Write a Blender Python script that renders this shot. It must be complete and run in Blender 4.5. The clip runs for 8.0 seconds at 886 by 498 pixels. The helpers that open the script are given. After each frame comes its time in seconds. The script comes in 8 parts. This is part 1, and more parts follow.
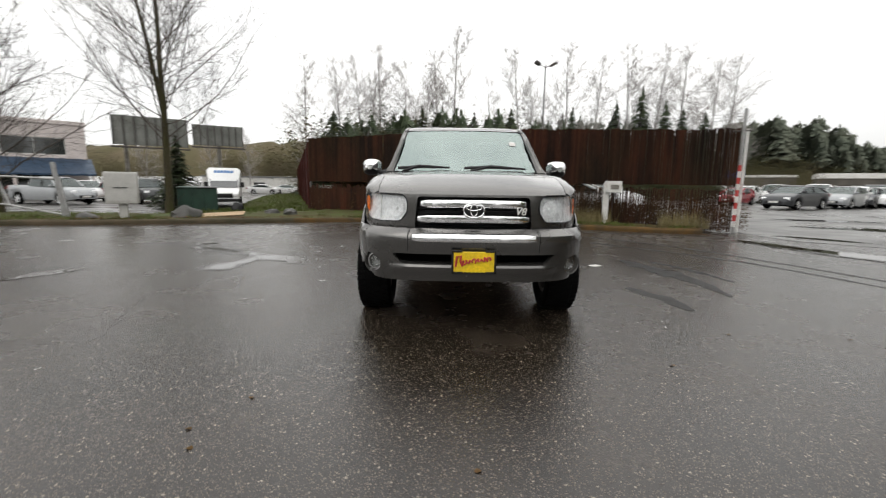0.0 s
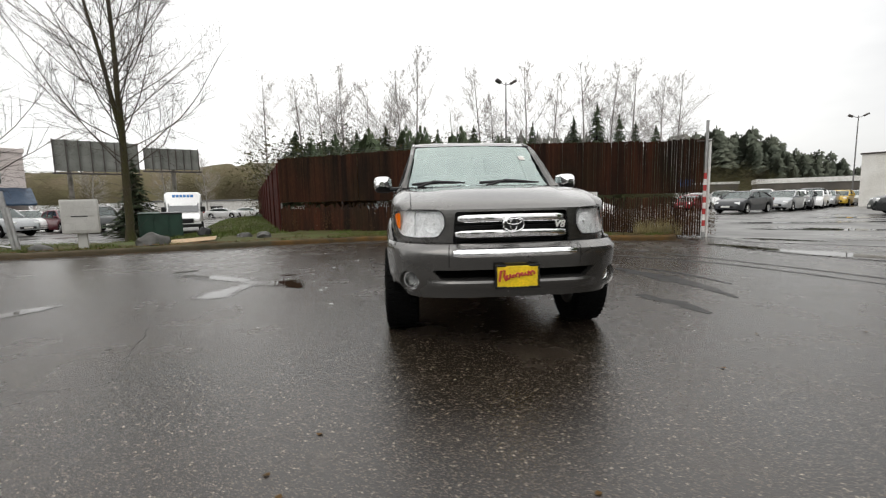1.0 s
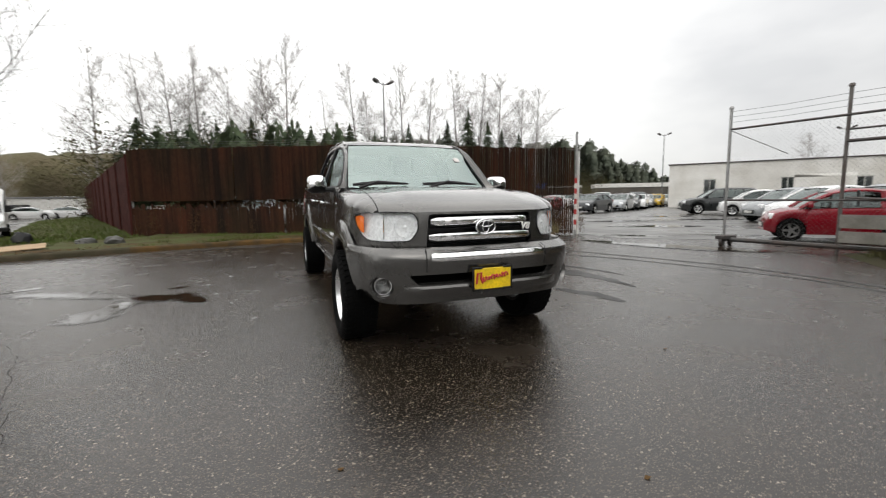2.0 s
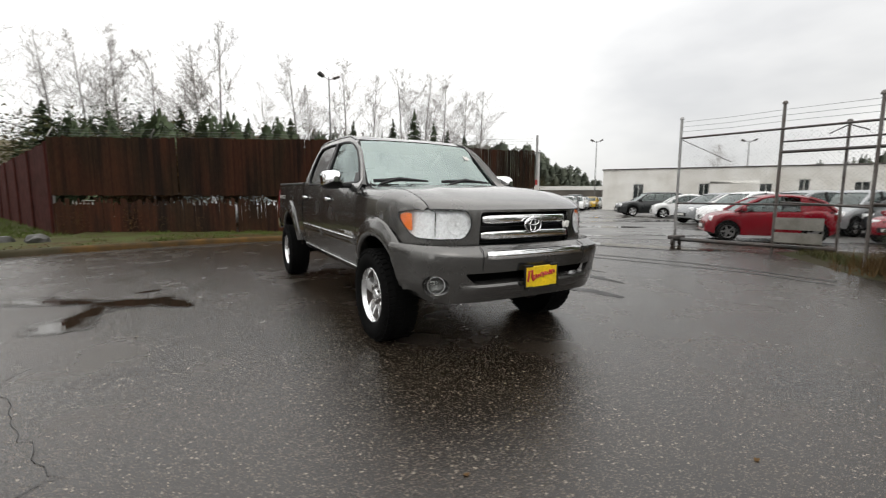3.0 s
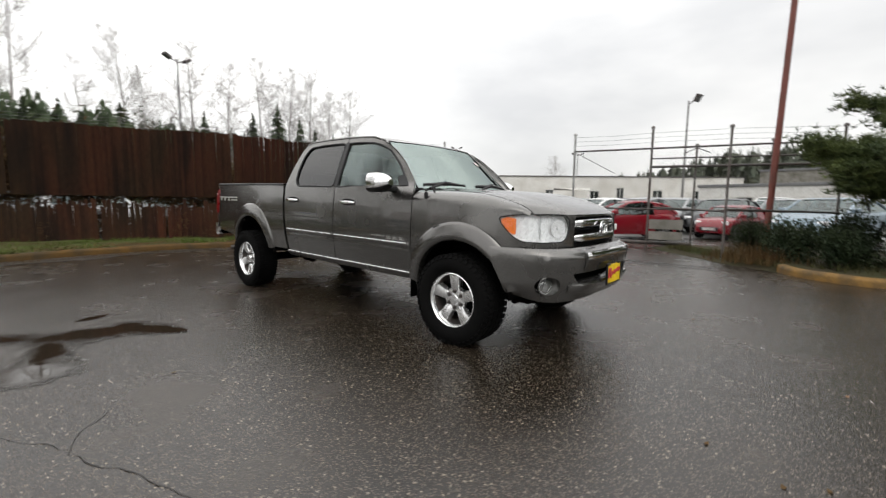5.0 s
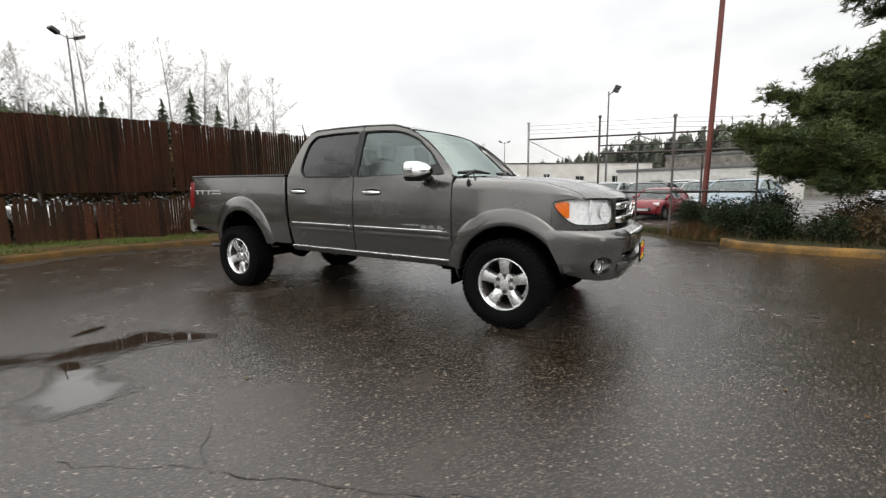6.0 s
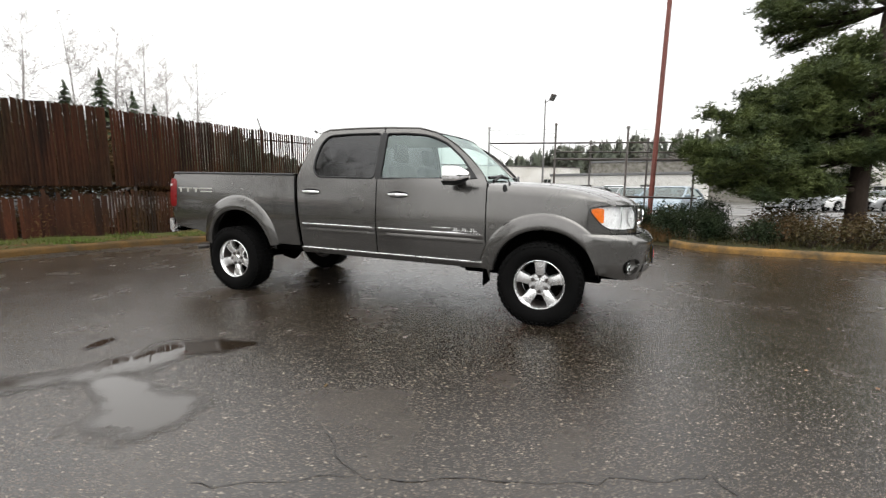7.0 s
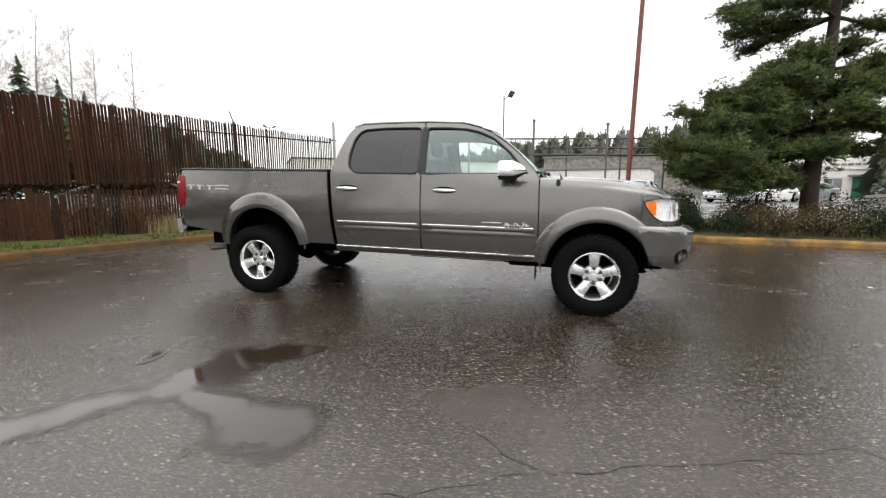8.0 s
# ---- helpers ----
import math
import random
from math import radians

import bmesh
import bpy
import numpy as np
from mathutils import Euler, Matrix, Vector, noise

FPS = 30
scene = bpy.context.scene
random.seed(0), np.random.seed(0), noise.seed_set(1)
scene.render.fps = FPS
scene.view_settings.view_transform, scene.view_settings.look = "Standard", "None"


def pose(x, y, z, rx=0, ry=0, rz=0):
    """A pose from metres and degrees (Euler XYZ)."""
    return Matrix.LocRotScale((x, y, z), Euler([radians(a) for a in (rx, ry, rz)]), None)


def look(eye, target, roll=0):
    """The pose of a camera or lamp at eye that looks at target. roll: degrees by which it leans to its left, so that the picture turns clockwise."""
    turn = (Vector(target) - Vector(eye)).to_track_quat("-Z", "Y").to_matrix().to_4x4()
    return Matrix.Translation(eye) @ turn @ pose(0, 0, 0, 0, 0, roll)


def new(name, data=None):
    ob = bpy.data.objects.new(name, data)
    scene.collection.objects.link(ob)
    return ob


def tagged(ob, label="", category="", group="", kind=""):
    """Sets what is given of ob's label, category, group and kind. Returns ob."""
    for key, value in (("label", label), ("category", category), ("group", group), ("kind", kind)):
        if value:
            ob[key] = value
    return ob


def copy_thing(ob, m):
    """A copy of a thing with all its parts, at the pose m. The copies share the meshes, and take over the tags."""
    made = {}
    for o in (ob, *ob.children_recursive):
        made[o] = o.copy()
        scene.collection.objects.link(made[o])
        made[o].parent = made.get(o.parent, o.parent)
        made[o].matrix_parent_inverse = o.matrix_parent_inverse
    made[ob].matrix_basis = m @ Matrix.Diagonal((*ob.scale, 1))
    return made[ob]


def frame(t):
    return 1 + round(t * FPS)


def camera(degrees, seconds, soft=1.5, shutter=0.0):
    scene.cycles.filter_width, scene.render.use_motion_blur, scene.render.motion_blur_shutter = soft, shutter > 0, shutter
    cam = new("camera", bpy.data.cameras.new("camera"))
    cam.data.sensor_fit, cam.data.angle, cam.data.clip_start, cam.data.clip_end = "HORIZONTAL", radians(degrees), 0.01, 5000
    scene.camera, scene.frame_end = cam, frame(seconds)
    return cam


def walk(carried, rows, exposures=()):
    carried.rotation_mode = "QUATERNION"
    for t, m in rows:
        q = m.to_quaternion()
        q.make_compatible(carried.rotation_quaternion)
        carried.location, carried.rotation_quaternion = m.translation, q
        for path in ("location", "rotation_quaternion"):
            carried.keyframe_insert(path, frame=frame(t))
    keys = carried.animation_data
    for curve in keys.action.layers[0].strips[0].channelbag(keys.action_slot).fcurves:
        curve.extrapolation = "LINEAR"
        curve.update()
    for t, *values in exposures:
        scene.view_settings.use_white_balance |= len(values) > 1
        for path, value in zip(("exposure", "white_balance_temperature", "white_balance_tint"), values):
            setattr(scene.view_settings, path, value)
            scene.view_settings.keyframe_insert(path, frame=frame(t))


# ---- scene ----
cam = camera(92.9, 8.0, 1.2, 0.5)
PATH = [
    (0, (0.012, 0.175, 1.164), (0.051, 2.152, 0.866), 0.8),
    (0.5, (-0.274, 0.176, 1.175), (-0.068, 2.147, 0.909), -0.2),
    (1, (-0.552, 0.28, 1.156), (-0.343, 2.257, 0.934), -1.2),
    (1.5, (-0.855, 0.426, 1.174), (-0.385, 2.354, 0.929), 0.7),
    (2, (-1.239, 0.563, 1.185), (-0.455, 2.388, 0.952), -0.8),
    (2.2, (-1.364, 0.632, 1.183), (-0.533, 2.434, 0.928), -0.0),
    (3.3, (-2.183, 1.105, 1.171), (-1.053, 2.74, 0.948), 0.2),
    (3.5, (-2.339, 1.19, 1.177), (-1.153, 2.785, 0.956), 0.6),
    (4, (-2.683, 1.496, 1.162), (-1.406, 3.017, 0.926), -0.2),
    (4.5, (-3.023, 1.805, 1.171), (-1.619, 3.217, 0.981), 1.6),
    (5, (-3.345, 2.126, 1.18), (-1.803, 3.381, 0.961), 0.6),
    (5.2, (-3.447, 2.273, 1.167), (-1.852, 3.456, 0.932), -0.9),
    (6.3, (-4.133, 3.175, 1.184), (-2.369, 4.07, 0.89), -0.2),
    (6.5, (-4.226, 3.325, 1.199), (-2.435, 4.158, 0.887), -0.1),
    (7, (-4.443, 3.761, 1.218), (-2.582, 4.442, 0.943), 0.4),
    (7.5, (-4.621, 4.207, 1.221), (-2.724, 4.758, 0.909), -0.4),
    (8, (-4.703, 4.693, 1.211), (-2.779, 5.156, 0.917), -0.1),
]
walk(cam, [(t, look(eye, target, roll)) for t, eye, target, roll in PATH],
     [(0, 0.03), (3.5, 0.05), (5, 0.13), (6.5, 0.40), (7, 0.60), (8, 0.72)])

# ---- light ----
world = bpy.data.worlds.new("overcast_sky")
scene.world = world
world.use_nodes = True
wn = world.node_tree
wn.nodes.clear()
w_out = wn.nodes.new("ShaderNodeOutputWorld")
w_bg = wn.nodes.new("ShaderNodeBackground")
w_sky = wn.nodes.new("ShaderNodeTexSky")
w_sky.sky_type, w_sky.sun_disc = "NISHITA", False
w_sky.sun_elevation, w_sky.sun_rotation = radians(52), radians(200)
w_co = wn.nodes.new("ShaderNodeTexCoord")
w_map = wn.nodes.new("ShaderNodeMapping")
w_map.inputs["Scale"].default_value = (1.0, 1.0, 2.6)
w_noise = wn.nodes.new("ShaderNodeTexNoise")
w_noise.inputs["Scale"].default_value, w_noise.inputs["Detail"].default_value = 1.6, 5.0
w_ramp = wn.nodes.new("ShaderNodeValToRGB")
w_ramp.color_ramp.elements[0].position, w_ramp.color_ramp.elements[1].position = 0.32, 0.62
w_ramp.color_ramp.elements[0].color = (0.70, 0.70, 0.70, 1)
w_ramp.color_ramp.elements[1].color = (1.0, 0.99, 0.965, 1)
w_tone = wn.nodes.new("ShaderNodeMix")
w_tone.data_type, w_tone.blend_type = "RGBA", "MIX"
w_scale = wn.nodes.new("ShaderNodeMix")
w_scale.data_type, w_scale.blend_type = "RGBA", "MULTIPLY"
w_scale.inputs[0].default_value = 1.0
w_scale.inputs[7].default_value = (0.1, 0.1, 0.1, 1)
w_tone.inputs[0].default_value = 0.93
wn.links.new(w_co.outputs["Generated"], w_map.inputs["Vector"])
wn.links.new(w_map.outputs["Vector"], w_noise.inputs["Vector"])
wn.links.new(w_noise.outputs["Fac"], w_ramp.inputs["Fac"])
wn.links.new(w_sky.outputs["Color"], w_scale.inputs[6])
wn.links.new(w_scale.outputs[2], w_tone.inputs[6])
wn.links.new(w_ramp.outputs["Color"], w_tone.inputs[7])
w_sep = wn.nodes.new("ShaderNodeSeparateXYZ")
w_lift = wn.nodes.new("ShaderNodeMapRange")
w_lift.inputs["From Min"].default_value, w_lift.inputs["From Max"].default_value = 0.0, 1.0
w_lift.inputs["To Min"].default_value, w_lift.inputs["To Max"].default_value = 1.26, 2.3
w_dome = wn.nodes.new("ShaderNodeMix")
w_dome.data_type, w_dome.blend_type = "RGBA", "MULTIPLY"
w_dome.inputs[0].default_value = 1.0
wn.links.new(w_co.outputs["Generated"], w_sep.inputs["Vector"])
wn.links.new(w_sep.outputs["Z"], w_lift.inputs["Value"])
wn.links.new(w_tone.outputs[2], w_dome.inputs[6])
wn.links.new(w_lift.outputs["Result"], w_dome.inputs[7])
w_side = wn.nodes.new("ShaderNodeVectorMath")
w_side.operation = "DOT_PRODUCT"
w_side.inputs[1].default_value = (-0.80, 0.10, 0.59)
wn.links.new(w_co.outputs["Generated"], w_side.inputs[0])
w_fall = wn.nodes.new("ShaderNodeMapRange")
w_fall.inputs["From Min"].default_value, w_fall.inputs["From Max"].default_value = -0.65, 0.1
w_fall.inputs["To Min"].default_value, w_fall.inputs["To Max"].default_value = 0.70, 1.0
wn.links.new(w_side.outputs["Value"], w_fall.inputs["Value"])
w_grey = wn.nodes.new("ShaderNodeMix")
w_grey.data_type, w_grey.blend_type = "RGBA", "MULTIPLY"
w_grey.inputs[0].default_value = 1.0
wn.links.new(w_dome.outputs[2], w_grey.inputs[6])
wn.links.new(w_fall.outputs["Result"], w_grey.inputs[7])
wn.links.new(w_grey.outputs[2], w_bg.inputs["Color"])
w_bg.inputs["Strength"].default_value = 1.0
wn.links.new(w_bg.outputs["Background"], w_out.inputs["Surface"])

sun = new("sun", bpy.data.lights.new("sun", "SUN"))
sun.data.energy, sun.data.angle, sun.data.color = 0.5, radians(40), (1.0, 0.975, 0.94)
sun.matrix_world = look((-9, -12, 27), (0, 5, 0))

# ---- materials ----


def nodes_of(name):
    m = bpy.data.materials.new(name)
    m.use_nodes = True
    t = m.node_tree
    return m, t, t.nodes["Principled BSDF"]


def mixer(t, kind, fac, a, b):
    n = t.nodes.new("ShaderNodeMix")
    n.data_type, n.blend_type = "RGBA", kind
    for slot, v in ((0, fac), (6, a), (7, b)):
        if isinstance(v, (int, float)):
            n.inputs[slot].default_value = v if slot == 0 else (v, v, v, 1)
        elif isinstance(v, tuple):
            n.inputs[slot].default_value = (*v, 1) if len(v) == 3 else v
        else:
            t.links.new(v, n.inputs[slot])
    return n.outputs[2]


def noise_of(t, scale, detail=4.0, stretch=None, rough=0.55, source="Object"):
    co = t.nodes.new("ShaderNodeTexCoord")
    n = t.nodes.new("ShaderNodeTexNoise")
    n.inputs["Scale"].default_value, n.inputs["Detail"].default_value = scale, detail
    n.inputs["Roughness"].default_value = rough
    out = co.outputs[source]
    if stretch:
        mp = t.nodes.new("ShaderNodeMapping")
        mp.inputs["Scale"].default_value = stretch
        t.links.new(out, mp.inputs["Vector"])
        out = mp.outputs["Vector"]
    t.links.new(out, n.inputs["Vector"])
    return n.outputs["Fac"]


def ranged(t, value, a, b, lo=0.0, hi=1.0):
    n = t.nodes.new("ShaderNodeMapRange")
    n.inputs["From Min"].default_value, n.inputs["From Max"].default_value = a, b
    n.inputs["To Min"].default_value, n.inputs["To Max"].default_value = lo, hi
    n.clamp = True
    t.links.new(value, n.inputs["Value"])
    return n.outputs["Result"]


def bumped(t, shader, height, strength, distance=0.01):
    b = t.nodes.new("ShaderNodeBump")
    b.inputs["Strength"].default_value, b.inputs["Distance"].default_value = strength, distance
    t.links.new(height, b.inputs["Height"])
    t.links.new(b.outputs["Normal"], shader.inputs["Normal"])


def mat(name, col, rough=0.6, metal=0.0, col2=None, big=1.5, small=40.0, amount=0.5, bump=0.15,
        coat=0.0, spread=0.0, stretch=None, rough_var=0.12, ior=1.5, spec=0.5):
    """A surface with a coarse and a fine variation of colour, gloss and relief. spread: change from object to object."""
    m, t, s = nodes_of(name)
    col2 = col2 or tuple(c * 0.6 for c in col)
    a, b = noise_of(t, big, 5, stretch), noise_of(t, small, 3, stretch)
    c = mixer(t, "MIX", ranged(t, a, 0.35, 0.7, 0, amount), col, col2)
    c = mixer(t, "MULTIPLY", 1.0, c, mixer(t, "MIX", ranged(t, b, 0.3, 0.7), 0.82, 1.12))
    if spread:
        info = t.nodes.new("ShaderNodeObjectInfo")
        c = mixer(t, "MULTIPLY", 1.0, c, mixer(t, "MIX", info.outputs["Random"], 1 - spread, 1 + spread))
    t.links.new(c, s.inputs["Base Color"])
    t.links.new(ranged(t, a, 0.3, 0.7, max(0.02, rough - rough_var), min(1, rough + rough_var)), s.inputs["Roughness"])
    s.inputs["Metallic"].default_value, s.inputs["Coat Weight"].default_value, s.inputs["IOR"].default_value = metal, coat, ior
    s.inputs["Coat Roughness"].default_value, s.inputs["Specular IOR Level"].default_value = 0.06, spec
    if bump:
        bumped(t, s, b, bump, 0.006)
    return m


def paint(name, col, metal=0.35, rough=0.38, coat=0.45):
    """Car paint: fine flakes under a clear coat, with a film of rain dirt."""
    m, t, s = nodes_of(name)
    flake = noise_of(t, 900, 2)
    dirt = noise_of(t, 2.2, 5)
    c = mixer(t, "MULTIPLY", 1.0, col, mixer(t, "MIX", ranged(t, flake, 0.35, 0.65), 0.85, 1.15))
    c = mixer(t, "MIX", ranged(t, dirt, 0.45, 0.8, 0, 0.10), c, (0.09, 0.086, 0.078))
    t.links.new(c, s.inputs["Base Color"])
    t.links.new(ranged(t, dirt, 0.3, 0.75, rough - 0.06, rough + 0.1), s.inputs["Roughness"])
    s.inputs["Metallic"].default_value, s.inputs["Coat Weight"].default_value = metal, coat
    s.inputs["Specular Tint"].default_value = (1.0, 1.0, 1.0, 1)
    s.inputs["Coat Roughness"].default_value = 0.05
    return m


def asphalt_mat():
    m, t, s = nodes_of("wet_asphalt")
    large, mid, fine = noise_of(t, 0.23, 6), noise_of(t, 1.7, 5), noise_of(t, 160, 3)
    co = t.nodes.new("ShaderNodeTexCoord")
    shift = t.nodes.new("ShaderNodeTexNoise")
    shift.inputs["Scale"].default_value = 45.0
    t.links.new(co.outputs["Object"], shift.inputs["Vector"])
    warped = mixer(t, "LINEAR_LIGHT", 0.012, co.outputs["Object"], shift.outputs["Color"])
    cells = []
    for scale in (105.0, 48.0):
        v = t.nodes.new("ShaderNodeTexVoronoi")
        v.inputs["Scale"].default_value = scale
        t.links.new(warped, v.inputs["Vector"])
        cells.append(v)
    c = mixer(t, "MIX", ranged(t, mid, 0.35, 0.7), (0.0115, 0.0082, 0.0056), (0.021, 0.0152, 0.0105))
    c = mixer(t, "MULTIPLY", 1.0, c, mixer(t, "MIX", ranged(t, large, 0.35, 0.65), 0.72, 1.25))
    c = mixer(t, "MULTIPLY", 1.0, c, mixer(t, "MIX", ranged(t, fine, 0.3, 0.7), 0.6, 1.4))
    for v, low, size, stone in ((cells[0], 0.50, 0.48, (0.112, 0.091, 0.068)), (cells[1], 0.85, 0.34, (0.25, 0.215, 0.165))):
        split = t.nodes.new("ShaderNodeSeparateColor")
        t.links.new(v.outputs["Color"], split.inputs["Color"])
        pick = ranged(t, split.outputs["Red"], low, low + 0.02)
        core = ranged(t, v.outputs["Distance"], size, size - 0.12)
        both = t.nodes.new("ShaderNodeMath")
        both.operation = "MULTIPLY"
        t.links.new(pick, both.inputs[0])
        broken = t.nodes.new("ShaderNodeMath")
        broken.operation = "MULTIPLY"
        t.links.new(core, broken.inputs[0])
        t.links.new(ranged(t, fine, 0.36, 0.56), broken.inputs[1])
        t.links.new(broken.outputs[0], both.inputs[1])
        c = mixer(t, "MIX", both.outputs[0], c, stone)
    t.links.new(c, s.inputs["Base Color"])
    wet = t.nodes.new("ShaderNodeMath")
    wet.operation = "ADD"
    t.links.new(ranged(t, large, 0.35, 0.65, 0.0, 0.08), wet.inputs[0])
    t.links.new(ranged(t, mid, 0.3, 0.7, 0.16, 0.26), wet.inputs[1])
    t.links.new(wet.outputs[0], s.inputs["Roughness"])
    s.inputs["IOR"].default_value = 1.60
    b1 = t.nodes.new("ShaderNodeBump")
    b1.inputs["Strength"].default_value, b1.inputs["Distance"].default_value = 0.34, 0.004
    t.links.new(cells[0].outputs["Distance"], b1.inputs["Height"])
    b2 = t.nodes.new("ShaderNodeBump")
    b2.inputs["Strength"].default_value, b2.inputs["Distance"].default_value = 0.30, 0.003
    t.links.new(fine, b2.inputs["Height"])
    t.links.new(b1.outputs["Normal"], b2.inputs["Normal"])
    t.links.new(b2.outputs["Normal"], s.inputs["Normal"])
    return m


def slat_mat():
    """Brown plastic slats, stained in tall patches that run across many of them."""
    m, t, s = nodes_of("brown_slat")
    geo = t.nodes.new("ShaderNodeNewGeometry")
    fields = []
    for scale, stretch in ((0.8, (1, 1, 0.35)), (2.6, (1, 1, 0.12)), (30.0, (1, 1, 0.25))):
        mp = t.nodes.new("ShaderNodeMapping")
        mp.inputs["Scale"].default_value = stretch
        n = t.nodes.new("ShaderNodeTexNoise")
        n.inputs["Scale"].default_value, n.inputs["Detail"].default_value = scale, 4.0
        t.links.new(geo.outputs["Position"], mp.inputs["Vector"])
        t.links.new(mp.outputs["Vector"], n.inputs["Vector"])
        fields.append(n.outputs["Fac"])
    c = mixer(t, "MIX", ranged(t, fields[0], 0.36, 0.62), (0.050, 0.0155, 0.0066), (0.024, 0.0125, 0.0054))
    c = mixer(t, "MIX", ranged(t, fields[1], 0.46, 0.68, 0, 0.85), c, (0.0085, 0.0048, 0.0028))
    c = mixer(t, "MULTIPLY", 1.0, c, mixer(t, "MIX", ranged(t, fields[2], 0.3, 0.7), 0.7, 1.25))
    info = t.nodes.new("ShaderNodeObjectInfo")
    c = mixer(t, "MULTIPLY", 1.0, c, mixer(t, "MIX", info.outputs["Random"], 0.72, 1.28))
    t.links.new(c, s.inputs["Base Color"])
    s.inputs["Roughness"].default_value, s.inputs["Specular IOR Level"].default_value = 0.85, 0.2
    bumped(t, s, fields[2], 0.2, 0.004)
    return m


def glass_mat(name, tint, rough=0.02, ior=2.1, sheen=(1, 1, 1)):
    m, t, s = nodes_of(name)
    t.nodes.remove(s)
    out = t.nodes["Material Output"]
    clear = t.nodes.new("ShaderNodeBsdfTransparent")
    clear.inputs["Color"].default_value = (*tint, 1)
    gloss = t.nodes.new("ShaderNodeBsdfGlossy")
    gloss.inputs["Roughness"].default_value = rough
    gloss.inputs["Color"].default_value = (*sheen, 1)
    fres = t.nodes.new("ShaderNodeFresnel")
    fres.inputs["IOR"].default_value = ior
    mx = t.nodes.new("ShaderNodeMixShader")
    t.links.new(fres.outputs["Fac"], mx.inputs["Fac"])
    t.links.new(clear.outputs["BSDF"], mx.inputs[1])
    t.links.new(gloss.outputs["BSDF"], mx.inputs[2])
    t.links.new(mx.outputs["Shader"], out.inputs["Surface"])
    return m


M_ASPHALT = asphalt_mat()
M_GRAVEL = mat("worn_lot_surface", (0.085, 0.08, 0.072), 0.34, col2=(0.045, 0.042, 0.038), big=0.35, small=9, amount=1, bump=0.3, rough_var=0.22, ior=1.8)
def water_mat():
    """Clear film of rain: thin at its rim, where the asphalt shows through."""
    m, t, s = nodes_of("rain_water")
    s.inputs["Base Color"].default_value = (0.018, 0.013, 0.009, 1)
    s.inputs["Roughness"].default_value, s.inputs["IOR"].default_value = 0.02, 1.45
    at = t.nodes.new("ShaderNodeAttribute")
    at.attribute_name = "depth"
    clear = t.nodes.new("ShaderNodeBsdfTransparent")
    mx = t.nodes.new("ShaderNodeMixShader")
    rough = noise_of(t, 9, 4)
    add = t.nodes.new("ShaderNodeMath")
    add.operation = "MULTIPLY_ADD"
    t.links.new(rough, add.inputs[0])
    add.inputs[1].default_value = 0.25
    t.links.new(at.outputs["Fac"], add.inputs[2])
    t.links.new(ranged(t, add.outputs[0], 0.40, 0.95, 0.19, 0.02), s.inputs["Roughness"])
    t.links.new(ranged(t, add.outputs[0], 0.10, 0.58), mx.inputs["Fac"])
    t.links.new(clear.outputs["BSDF"], mx.inputs[1])
    t.links.new(s.outputs["BSDF"], mx.inputs[2])
    t.links.new(mx.outputs["Shader"], t.nodes["Material Output"].inputs["Surface"])
    return m


M_WATER = water_mat()
M_GRASSY = mat("mossy_soil", (0.050, 0.066, 0.013), 0.9, col2=(0.055, 0.036, 0.016), big=1.1, small=30, amount=1, bump=0.9, spec=0.2)
M_BEDSOIL = mat("leafy_soil", (0.036, 0.027, 0.014), 0.9, col2=(0.030, 0.034, 0.011), big=1.6, small=26, amount=1, bump=0.9, spec=0.2)
M_BLADE = mat("grass_blade", (0.070, 0.115, 0.016), 0.7, col2=(0.075, 0.068, 0.020), big=0.9, small=8, amount=0.9, bump=0, spec=0.2)
M_DRYGRASS = mat("dry_grass", (0.26, 0.21, 0.10), 0.8, col2=(0.15, 0.13, 0.06), big=1.5, small=9, amount=0.9, bump=0, spec=0.2)
M_WORNYELLOW = mat("faded_yellow_paint", (0.098, 0.050, 0.009), 0.7, col2=(0.035, 0.028, 0.016), big=2.5, small=30, amount=1.0, bump=0.4, spec=0.2)
M_MOSSKERB = mat("mossy_kerb", (0.062, 0.040, 0.017), 0.85, col2=(0.024, 0.024, 0.009), big=1.8, small=40, amount=1, bump=0.5)
M_KERB = mat("stained_concrete", (0.24, 0.225, 0.20), 0.7, col2=(0.09, 0.085, 0.06), big=1.8, small=45, amount=1, bump=0.4)
M_YELLOW = mat("worn_yellow_paint", (0.23, 0.115, 0.013), 0.7, col2=(0.052, 0.036, 0.015), big=3.5, small=30, amount=1.0, bump=0.4)
M_SLAT = slat_mat()
M_GALV = mat("galvanised_steel", (0.38, 0.38, 0.37), 0.45, 0.7, col2=(0.22, 0.21, 0.20), big=4, small=60, amount=0.8, bump=0.1)
M_DARKSTEEL = mat("dark_weathered_steel", (0.060, 0.058, 0.056), 0.55, 0.4, col2=(0.08, 0.052, 0.04), big=4, small=50, amount=0.7, bump=0.15)
M_RUST = mat("rust_red_paint", (0.185, 0.042, 0.028), 0.6, col2=(0.10, 0.036, 0.026), big=2, small=40, amount=0.9, bump=0.2)
M_REDPAINT = mat("red_paint", (0.42, 0.035, 0.03), 0.5, big=4, small=40, bump=0.1)
M_WHITEPAINT = mat("white_paint", (0.70, 0.69, 0.66), 0.55, col2=(0.45, 0.43, 0.38), big=3, small=40, amount=0.7, bump=0.1)
M_CREAM = mat("cream_render", (0.70, 0.685, 0.645), 0.8, col2=(0.50, 0.475, 0.425), big=0.5, small=12, amount=0.9, bump=0.2)
